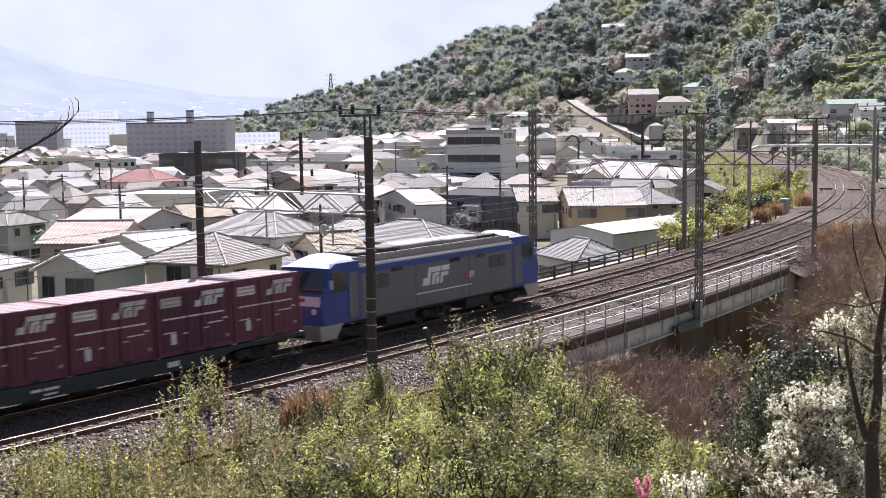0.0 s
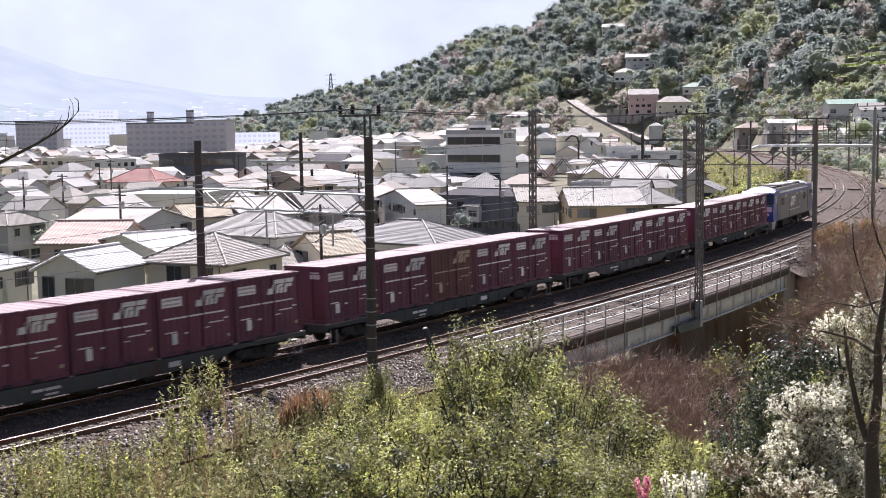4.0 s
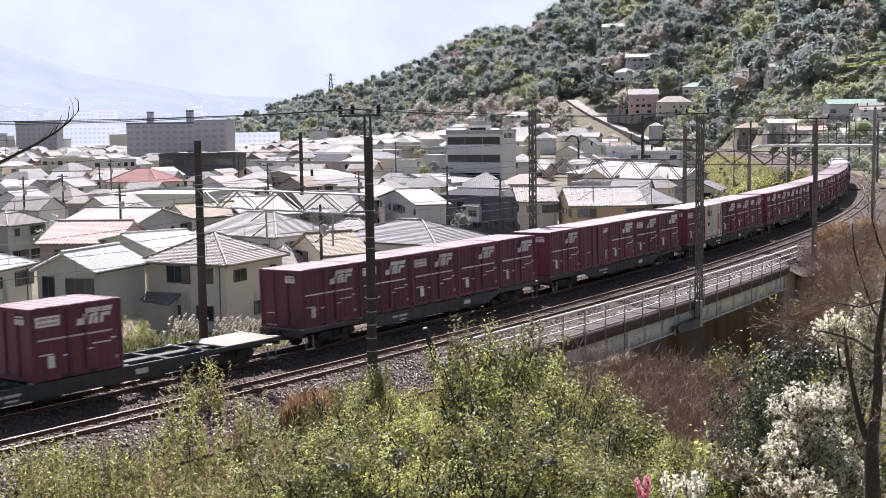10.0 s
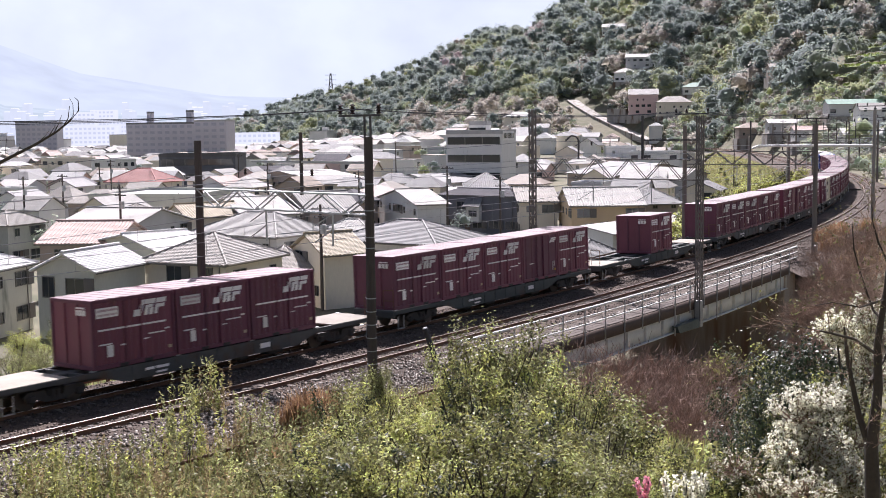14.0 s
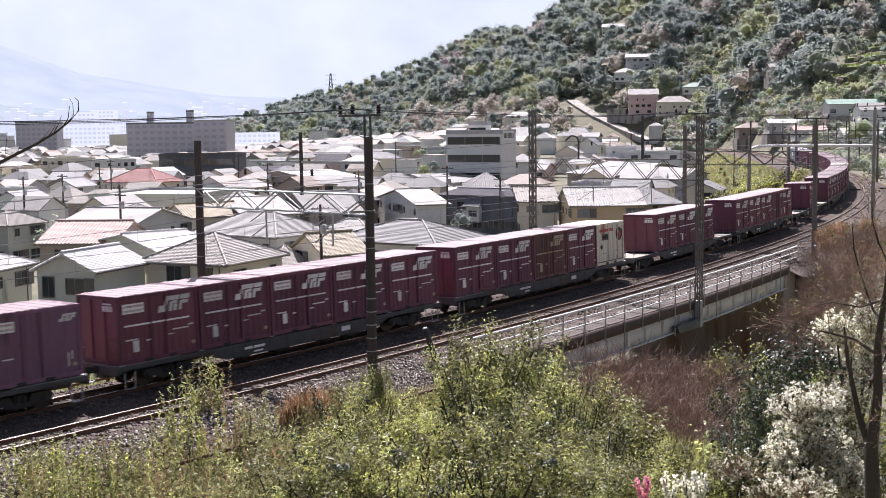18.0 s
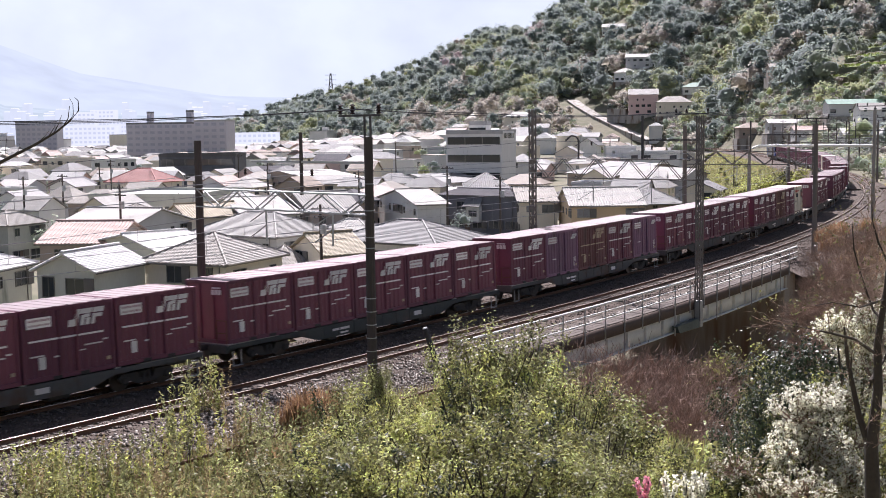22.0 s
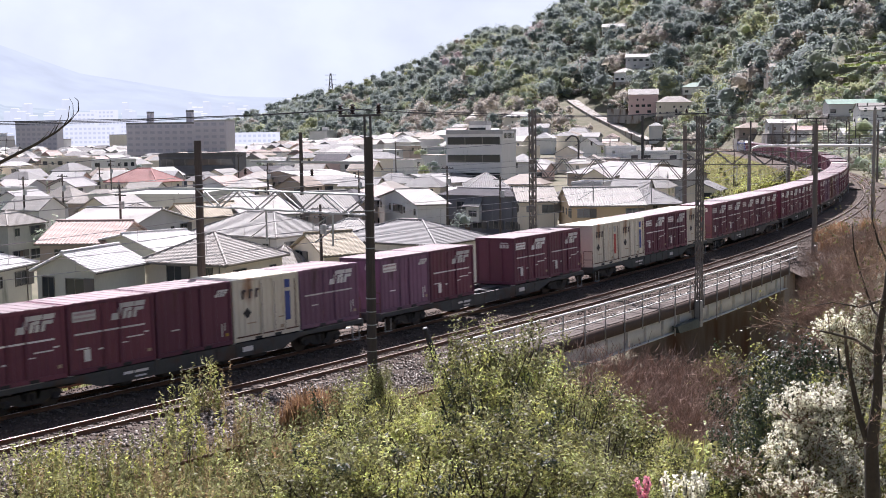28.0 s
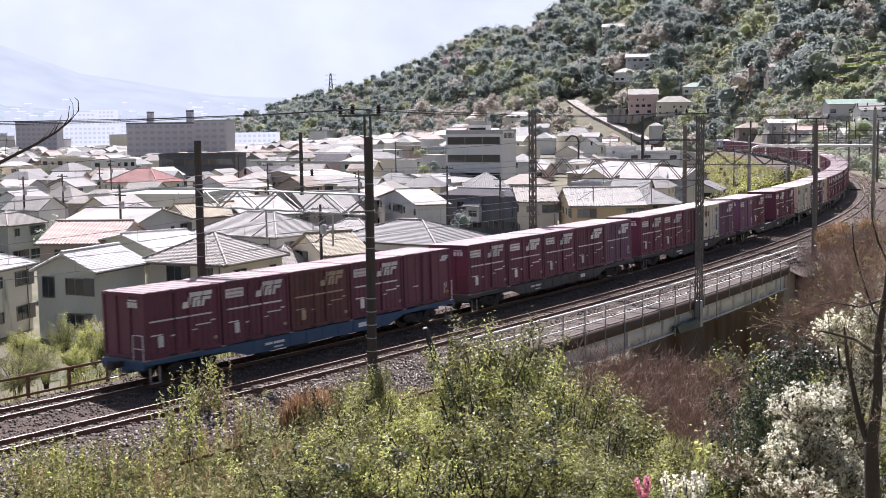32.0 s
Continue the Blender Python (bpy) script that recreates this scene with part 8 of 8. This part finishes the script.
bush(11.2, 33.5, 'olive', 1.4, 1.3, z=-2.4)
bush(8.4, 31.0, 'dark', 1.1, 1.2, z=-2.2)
limb_tree('tree', 'dark-barked tree with bare budding twigs by the gully', [((8.90, 24.00, -2.21), 0.19), ((8.84, 24.00, 1.74), 0.155), ((8.78, 24.00, 2.81), 0.138), ((8.84, 24.00, 3.4), 0.115), ((8.89, 24.00, 4.0), 0.098), ((8.86, 24.00, 4.97), 0.075), ((9.01, 24.00, 6.11), 0.050), ((9.11, 24.00, 7.70), 0.040)], [([(8.76, 24.00, 2.75), (8.57, 24.15, 3.4), (8.36, 24.30, 4.53), (8.27, 24.30, 5.26)], 0.085), ([(8.83, 24.00, 4.74), (8.27, 23.70, 5.11), (7.64, 23.40, 5.30), (6.98, 23.20, 5.47), (6.45, 23.00, 5.52)], 0.035), ([(8.97, 24.00, 5.42), (8.86, 24.30, 5.60), (8.67, 24.50, 6.27), (8.54, 24.60, 6.84), (8.53, 24.70, 7.36)], 0.035), ([(9.01, 24.00, 5.88), (8.35, 23.60, 5.77), (7.66, 23.20, 5.94), (7.16, 23.00, 5.89)], 0.025), ([(9.06, 24.00, 6.56), (8.94, 24.30, 6.99), (8.80, 24.30, 7.45), (8.81, 24.40, 8.02)], 0.030), ([(8.74, 24.00, 4.17), (9.19, 24.50, 4.53), (9.52, 24.60, 5.09)], 0.050)], 6, 0.7, 900)
branch('thin bare branch of a tree beside the viewpoint', [((-4.84, 11.00, 8.88), 0.0300), ((-4.37, 11.00, 9.04), 0.0220), ((-4.06, 11.00, 9.16), 0.0160), ((-3.75, 11.00, 9.31), 0.0130), ((-3.54, 11.00, 9.43), 0.0100), ((-3.41, 11.00, 9.53), 0.0080), ((-3.33, 11.00, 9.62), 0.0060), ((-3.33, 11.00, 9.71), 0.0040), ((-3.36, 11.00, 9.74), 0.0030)], [([(-3.57, 11.00, 9.41), (-3.52, 11.00, 9.50), (-3.52, 11.10, 9.58)], 0.006), ([(-3.49, 11.00, 9.46), (-3.43, 11.00, 9.55), (-3.38, 10.90, 9.66)], 0.006), ([(-3.43, 11.00, 9.52), (-3.38, 11.00, 9.58), (-3.38, 11.00, 9.68), (-3.44, 11.10, 9.74)], 0.005), ([(-3.75, 11.00, 9.31), (-3.68, 11.10, 9.39), (-3.67, 11.20, 9.45)], 0.005), ([(-3.62, 11.00, 9.38), (-3.52, 10.90, 9.48), (-3.52, 10.90, 9.53)], 0.005), ([(-3.96, 11.00, 9.21), (-3.90, 11.00, 9.26), (-3.92, 11.10, 9.32)], 0.004), ([(-4.03, 11.00, 9.18), (-4.05, 11.10, 9.30), (-4.03, 11.10, 9.43)], 0.004)])


# ---- woods on the hill: countless trees ----
ROAD = [(71, 646), (74, 628), (79, 604), (84, 586), (88, 570), (92, 550), (95, 532)]


def near_road(x, y):
    """Whether points lie on the hill road or just below it."""
    near = np.zeros(np.shape(x), dtype=bool)
    for (a, b), (c, d) in [*zip(ROAD[:-1], ROAD[1:]), ((157, 487), (168, 454))]:
        for q in (0.0, 0.25, 0.5, 0.75):
            rx, ry = a + (c - a) * q, b + (d - b) * q
            for k in (1.0, 0.985, 0.97) if b > 500 else (1.0,):
                near |= (x - rx * k) ** 2 + (y - ry * k) ** 2 < 64
    return near


def woods(n, seed):
    rs = np.random.RandomState(seed)
    az = rs.uniform(-0.20, 0.42, n)
    toe, top = np.interp(az, HILL_AZ, HILL_TOE), np.interp(az, HILL_AZ, HILL_TOP)
    f = rs.uniform(-0.02, 1.06, n)
    d = toe + f * (top - toe)
    x, y = d * np.sin(az), d * np.cos(az)
    s, lat = line_coords(x, y)
    # clearings: terraced fields, the slope with the road, house plots
    clear = ((az > 0.305) & (f > 0.05) & (f < 0.30) & (rs.rand(n) < 0.82)) | ((az > 0.085) & (az < 0.185) & (f < 0.19) & (rs.rand(n) < 0.93)) | ((az > 0.13) & (az < 0.24) & (f > 0.05) & (f < 0.2) & (rs.rand(n) < 0.2))
    for hx, hy in PLOTS:
        clear |= ((x - hx) ** 2 + (y - hy) ** 2 < 90) | (((x - hx * 0.978) ** 2 + (y - hy * 0.978) ** 2) < 90)
    clear |= near_road(x, y)
    ok = ~clear & ((np.abs(lat) > 16) | (s > 462))
    return x[ok], y[ok], f[ok], az[ok], rs


_ico = bmesh.new()
bmesh.ops.create_icosphere(_ico, subdivisions=1, radius=1.0)
ICO_V = np.array([v.co[:] for v in _ico.verts])
ICO_F = np.array([[v.index for v in f.verts] for f in _ico.faces if f.calc_center_median().z > -0.45])
_ico.free()


def crowns(x, y, zs, hgt, rad, per, size, rs, lobes=4):
    """Leaves on the lobes of many crowns, and the lumpy leaf masses under them."""
    n = len(x)
    a, q = rs.uniform(0, 6.28, (n, lobes)), rs.uniform(0.42, 0.70, (n, lobes)) * rad[:, None]
    r = rad[:, None] * rs.uniform(0.15, 0.65, (n, lobes))
    c = np.stack([x[:, None] + r * np.cos(a), y[:, None] + r * np.sin(a), zs[:, None] + hgt[:, None] * rs.uniform(0.40, 0.80, (n, lobes))], 2).reshape(-1, 3)
    q = q.reshape(-1)
    m = len(q)
    lump = 0.58 + rs.normal(0, 0.12, (m, len(ICO_V)))
    v = c[:, None, :] + ICO_V[None] * (lump * q[:, None])[:, :, None] * [1, 1, 0.9]
    f = ICO_F[None] + (np.arange(m) * len(ICO_V))[:, None, None]
    k = rs.randint(0, m, n * per)
    u = rs.normal(0, 1, (n * per, 3))
    u /= np.linalg.norm(u, axis=1, keepdims=True)
    u[:, 2] = np.abs(u[:, 2]) * np.where(rs.rand(n * per) < 0.75, 1, -1)
    p = c[k] + u * (q[k] * rs.uniform(0.72, 1.05, n * per))[:, None] * [1, 1, 0.9]
    lv = leaf_quads(p, u + [0, 0, 0.35], size * (0.6 + 0.12 * q[k]), rs, 1.3, 0.32)
    return v.reshape(-1, 3), f.reshape(-1, 3), lv, quad_index(n * per)


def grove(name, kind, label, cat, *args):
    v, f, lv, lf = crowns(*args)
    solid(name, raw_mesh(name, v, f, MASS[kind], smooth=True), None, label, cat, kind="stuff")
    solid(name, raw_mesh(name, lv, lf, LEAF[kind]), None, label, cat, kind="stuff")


# the masses under the leaves carry the same haze-paled colours
MASS = {k: leaf_material("hazed_leaf_mass_" + k, c, 0.15, 0.03, 0.9, 0.58, relief=0.5, mottle=0.3) for k, c in
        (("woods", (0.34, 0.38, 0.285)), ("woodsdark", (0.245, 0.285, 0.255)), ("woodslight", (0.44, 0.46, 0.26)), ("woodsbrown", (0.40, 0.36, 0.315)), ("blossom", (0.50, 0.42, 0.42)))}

# haze veil again, as bluish sheen on the masses
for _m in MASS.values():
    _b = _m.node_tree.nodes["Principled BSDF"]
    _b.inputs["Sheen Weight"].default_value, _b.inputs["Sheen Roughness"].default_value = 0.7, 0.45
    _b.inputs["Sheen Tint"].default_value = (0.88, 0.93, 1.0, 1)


def plant_woods(x, y, f, az, rs):
    zs = lands(x, y)
    tint = 0.9 * np.sin(x * 0.028 + 1) * np.sin(y * 0.031) + rs.normal(0, 0.42, len(x))
    kind = np.where(tint > 0.8, "woodslight", np.where(tint > 0.1, "woods", np.where(tint > -0.85, "woodsdark", "woodsbrown")))
    kind[(az > -0.03) & (az < 0.16) & (f < 0.24) & (rs.rand(len(x)) < 0.6)] = "woodsbrown"
    near_cherry = ((az - 0.012) ** 2 / 0.012 ** 2 + (f - 0.62) ** 2 / 0.06 ** 2 < 1) | ((az - 0.075) ** 2 / 0.008 ** 2 + (f - 0.86) ** 2 / 0.05 ** 2 < 1)
    kind[near_cherry] = "blossom"
    kind[(az - 0.047) ** 2 / 0.017 ** 2 + (f - 0.455) ** 2 / 0.03 ** 2 < 1] = "woodslight"
    open_slope = (az > 0.0) & (az < 0.15) & (f > 0.10) & (f < 0.30)
    kind[open_slope & (rs.rand(len(x)) < 0.7)] = "woodsbrown"
    tall = rs.rand(len(x)) < np.where(kind == "woodsdark", 0.5, 0.2)
    hgt = np.where(tall, rs.uniform(11, 18, len(x)), rs.uniform(5, 10.5, len(x))) * np.where(f < 0.1, 0.7, 1)
    rad = hgt * rs.uniform(0.42, 0.60, len(x))
    low = (rs.rand(len(x)) < 0.3) | (open_slope & (rs.rand(len(x)) < 0.75))
    hgt[low], rad[low] = hgt[low] * 0.4, rad[low] * 0.6
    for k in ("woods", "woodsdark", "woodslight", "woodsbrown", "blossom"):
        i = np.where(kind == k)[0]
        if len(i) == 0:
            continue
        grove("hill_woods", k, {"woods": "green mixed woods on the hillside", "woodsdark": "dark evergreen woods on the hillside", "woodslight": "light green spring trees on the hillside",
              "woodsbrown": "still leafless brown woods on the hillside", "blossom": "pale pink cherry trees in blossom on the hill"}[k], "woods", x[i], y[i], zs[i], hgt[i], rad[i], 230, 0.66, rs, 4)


def hill_house(x, y, z, rot, w, d, eave, rise, form, wall, roof, label):
    """A house on the slope, on a low retaining plinth."""
    ho = house(x, y, rot, w, d, eave, rise, form, wall, roof, 1, z=z, label=label)
    ho.name = "hill_house"
    part("plinth", Geo().box((0, 0, -2.0), (w + 1.6, d + 1.6, 4.0)), M_CONC, ho, "grey concrete retaining plinth")
    return ho


hill_house(96.0, 570.0, 15.4, -8, 13.6, 10.3, 9.7, 2.5, 'gable', 'pink', 'white', 'pink three-storey house on the hillside')
hill_house(108.0, 557.0, 14.5, -8, 15.8, 9.0, 6.7, 2.5, 'hip', 'cream', 'beige', 'cream house with arched windows on the hillside')
hill_house(121.4, 571.0, 24.7, -5, 13.3, 9.1, 3.7, 2.0, 'hip', 'white', 'green', 'white house with pale green hip roof on the hillside')
hill_house(96.7, 629.0, 33.2, -12, 11.1, 8.2, 5.1, 2.0, 'hip', 'white', 'white', 'white house among the trees on the hillside')
hill_house(106.6, 639.0, 40.6, -12, 16.0, 9.0, 6.0, 1.8, 'gable', 'grey', 'white', 'grey house with stacked pale roofs on the hillside')
hill_house(104.7, 724.0, 64.4, -14, 14.3, 8.6, 5.3, 1.9, 'gable', 'cream', 'white', 'cream house high on the hill')
hill_house(129.1, 459.0, 27.8, 0, 8.0, 5.3, 4.0, 1.3, 'gable', 'brown', 'beige', 'small shed above the terraces')
hill_house(123.8, 360.0, 12.1, -3, 16.3, 6.5, 3.7, 1.3, 'gable', 'grey', 'green', 'long grey farmhouse under the terraces')
hill_house(123.8, 341.0, 9.3, -3, 10.8, 7.2, 4.5, 1.8, 'gable', 'white', 'white', 'white house beside the station')
hill_house(39.6, 605.0, 11.3, -12, 15.1, 9.7, 4.3, 2.4, 'hip', 'cream', 'white', 'cream house with pale hip roof at the foot of the hill')
hill_house(109.9, 379.0, 7.1, -3, 13.3, 6.6, 3.3, 1.1, 'gable', 'grey', 'metal', 'low station shelter with pale roof')
hill_house(115.1, 325.0, 3.2, -3, 13.0, 7.6, 3.8, 1.5, 'gable', 'white', 'metal', 'white trackside building with pale roof')
hill_house(108.6, 354.0, 4.9, -3, 9.3, 5.6, 3.3, 1.1, 'gable', 'grey', 'pink', 'low trackside building with pinkish roof')
hill_house(111.7, 431.0, 5.1, -3, 10.0, 7.0, 4.0, 1.6, 'hip', 'brown', 'brown', 'brown house beside the far line')

PLOTS = [(o.location.x, o.location.y) for o in scene.objects if o.parent is None and o.name.startswith("hill_house")]
# ---- terraced fields, hill road and walls ----
def contour(az, z0):
    """Distance at which the hill reaches the height z0 in each direction."""
    lo, hi = np.interp(az, HILL_AZ, HILL_TOE) - 30, np.interp(az, HILL_AZ, HILL_TOP)
    for _ in range(22):
        mid = (lo + hi) / 2
        low = lands(mid * np.sin(az), mid * np.cos(az)) < z0
        lo, hi = np.where(low, mid, lo), np.where(low, hi, mid)
    return (lo + hi) / 2


def terrace(az0, az1, z0, seed):
    """A level grassy step along the slope, held by a dry stone wall."""
    rs = np.random.RandomState(seed)
    az = np.linspace(az0, az1, 30)
    d, e = contour(az, z0) + rs.normal(0, 0.25, 30), contour(az, z0 + 3.4)
    rows = [(d, z0 - 0.8 + 0 * d), (d + 0.3, z0 + 1.7 + 0 * d), (d + 0.9, z0 + 1.8 + 0 * d), (np.maximum(e, d + 3), z0 + 2.7 + 0 * d)]
    v = np.concatenate([np.stack([q * np.sin(az), q * np.cos(az), z], 1) for q, z in rows])
    te = thing("terraced_field", "grassy terraced field held by a stone wall", "field", kind="structure")
    i = np.arange(29)
    q = lambda a: np.stack([a * 30 + i, a * 30 + i + 1, (a + 1) * 30 + i + 1, (a + 1) * 30 + i], 1)
    part("stone_wall", raw_mesh("stone_wall", v, q(0), M_BANKWALL), None, te, "overgrown dry stone wall")
    part("turf", raw_mesh("turf", v, np.concatenate([q(1), q(2)]), M_TURF), None, te, "light green turf")
    n = 420
    a, u = rs.uniform(az0, az1, n), rs.uniform(0.1, 0.95, n)
    dd = np.interp(a, az, d) * (1 - u) + np.interp(a, az, e) * u
    c = np.stack([dd * np.sin(a), dd * np.cos(a), z0 + 1.9 + 0.8 * u + 0.5 * rs.rand(n)], 1)
    tagged(part("bushes", raw_mesh("bushes", leaf_quads(c, rs.normal(0, 1, c.shape), 0.9, rs, 1.2), quad_index(n), LEAF["terrace"]), None, te), kind="stuff")


M_BANKWALL = material("overgrown_wall", (0.17, 0.17, 0.11), 0.95, scale=0.3, fine=3, var=0.5)
M_TURF = material("turf", (0.16, 0.20, 0.055), 0.95, scale=0.2, fine=3, var=0.4)
for k in range(8):
    terrace(0.310 + 0.007 * (k % 3), 0.42, 13.0 + 3.6 * k, k)


def ribbon(name, pts, w, mat, label, cat, lift=0.4, thick=0.5):
    """A road or wall top laid along points on the slope."""
    p = [Vector(q) for q in pts]
    L, R = [], []
    for i, q in enumerate(p):
        d = p[min(i + 1, len(p) - 1)] - p[max(i - 1, 0)]
        n = Vector((d.y, -d.x, 0)).normalized() * w / 2
        L.append(q + n + Vector((0, 0, lift)))
        R.append(q - n + Vector((0, 0, lift)))
    k = len(p)
    vs = L + R + [q - Vector((0, 0, thick)) for q in L] + [q - Vector((0, 0, thick)) for q in R]
    fs = []
    for i in range(k - 1):
        fs += [(i, i + 1, k + i + 1, k + i), (2 * k + i, 3 * k + i, 3 * k + i + 1, 2 * k + i + 1), (i, 2 * k + i, 2 * k + i + 1, i + 1), (k + i, k + i + 1, 3 * k + i + 1, 3 * k + i)]
    return solid(name, Geo().add(vs, fs), mat, label, cat, kind="structure")


ribbon('hill_road', [(a, b, on_land(a, b)) for a, b in ROAD], 7.0, M_CONC, 'pale concrete road climbing the hillside', 'road', 0.6, 2.5)
ribbon('retaining_wall', [(82, 588, 12.7), (85, 586, 12.9), (90, 578, 12.6)], 3.0, M_CONC, 'grey retaining wall under the hillside houses', 'wall', 6.0, 7.0)
ribbon('slope_panel', [(21, 666, 14.9), (26, 680, 20.1), (33, 678, 23.2)], 16.0, M_CONC, 'pale concrete slope panel on the hill', 'wall', 0.8, 1.0)
ribbon('hill_road', [(158, 484, 50.1), (161, 476, 49.6), (164, 466, 49.1), (168, 454, 48.6)], 5.0, M_CONC, 'pale guard-railed road high on the hill', 'road', 1.5, 3.0)
ribbon('hill_road', [(128, 658, 62.1), (136, 642, 61.3), (141, 626, 60.4), (145, 604, 58.5)], 4.0, M_CONC, 'narrow road high on the hill', 'road', 1.5, 2.0)
plant_woods(*woods(4700, 31))

# low scrub covers the open slopes
_ru = np.random.RandomState(57)
_ua = np.concatenate([_ru.uniform(-0.19, 0.42, 4200), _ru.uniform(0.13, 0.42, 1500), _ru.uniform(0.08, 0.40, 3200)])
_uf = np.concatenate([_ru.uniform(-0.03, 0.55, 4200), _ru.uniform(-0.45, 0.0, 1500), _ru.uniform(-0.04, 0.2, 3200)])
_ud = np.interp(_ua, HILL_AZ, HILL_TOE) + _uf * (np.interp(_ua, HILL_AZ, HILL_TOP) - np.interp(_ua, HILL_AZ, HILL_TOE))
_ux, _uy = _ud * np.sin(_ua), _ud * np.cos(_ua)
_us, _ul = line_coords(_ux, _uy)
_uk = ((np.abs(_ul) > 11) | (_us > 462)) & (np.hypot(_ux, _uy) > 200) & ((_uf > -0.03) | (_ul > 11))
_uk &= ~near_road(_ux, _uy)
for hx, hy in PLOTS:
    _uk &= ((_ux - hx) ** 2 + (_uy - hy) ** 2 > 60)
_uk &= ~((_ua > 0.30) & (_uf > 0.05) & (_uf < 0.30) & (_ru.rand(len(_ua)) < 0.6))
_slope = ((_ua > 0.085) & (_ua < 0.185) & (_uf < 0.19))[_uk]
_ux, _uy = _ux[_uk], _uy[_uk]
_pick = np.where(_slope, np.where(_ru.rand(len(_ux)) < 0.7, 2, 0), np.arange(len(_ux)) % 4)
for n, k in enumerate(("woodslight", "woods", "woodsbrown", "woods")):
    i = np.where(_pick == n)[0]
    hg = _ru.uniform(1.6, 4.0, len(i)) * np.where(_slope[i], 0.45, 1.0)
    grove("hill_scrub", k, "low scrub and bushes on the open hillside", "bushes", _ux[i], _uy[i], lands(_ux[i], _uy[i]) - 0.4, hg, hg * 0.9, 50, 0.5, _ru, 3)

for n, k in enumerate(("woods", "woodsbrown")):
    p = [on_line(_ru.uniform(335, 470), _ru.uniform(9.5, 26)) for _ in range(170)]
    cx, cy = np.array([q.x for q in p]), np.array([q.y for q in p])
    far_enough = np.ones(len(cx), dtype=bool)
    for hx, hy in PLOTS:
        far_enough &= (cx - hx) ** 2 + (cy - hy) ** 2 > 50
    cx, cy = cx[far_enough], cy[far_enough]
    hg = _ru.uniform(0.9, 2.6, len(cx))
    grove("cutting_scrub", k, "low scrub on the cutting beside the far line", "bushes", cx, cy, lands(cx, cy) - 0.3, hg, hg * 0.9, 60, 0.4, _ru, 3)

# trees and hedges among the houses
_rw = np.random.RandomState(15)
tx, ty = [], []
for x, y in town_cells(118, 900, 13.0, 8):
    if _rw.rand() < (0.7 if math.hypot(x, y) < 420 else 0.4):
        tx.append(x + _rw.uniform(-5, 5))
        ty.append(y + _rw.uniform(-5, 5))
tx, ty = np.array(tx), np.array(ty)
for k, a in (("woodsdark", 0), ("woods", 1), ("woodslight", 2)):
    i = np.arange(a, len(tx), 3)
    hg = _rw.uniform(2.5, 6.5, len(i))
    grove("garden_trees", k, "garden trees and hedges between the houses", "trees", tx[i], ty[i], lands(tx[i], ty[i]), hg, hg * 0.45, 110, 0.36, _rw, 4)


motions()
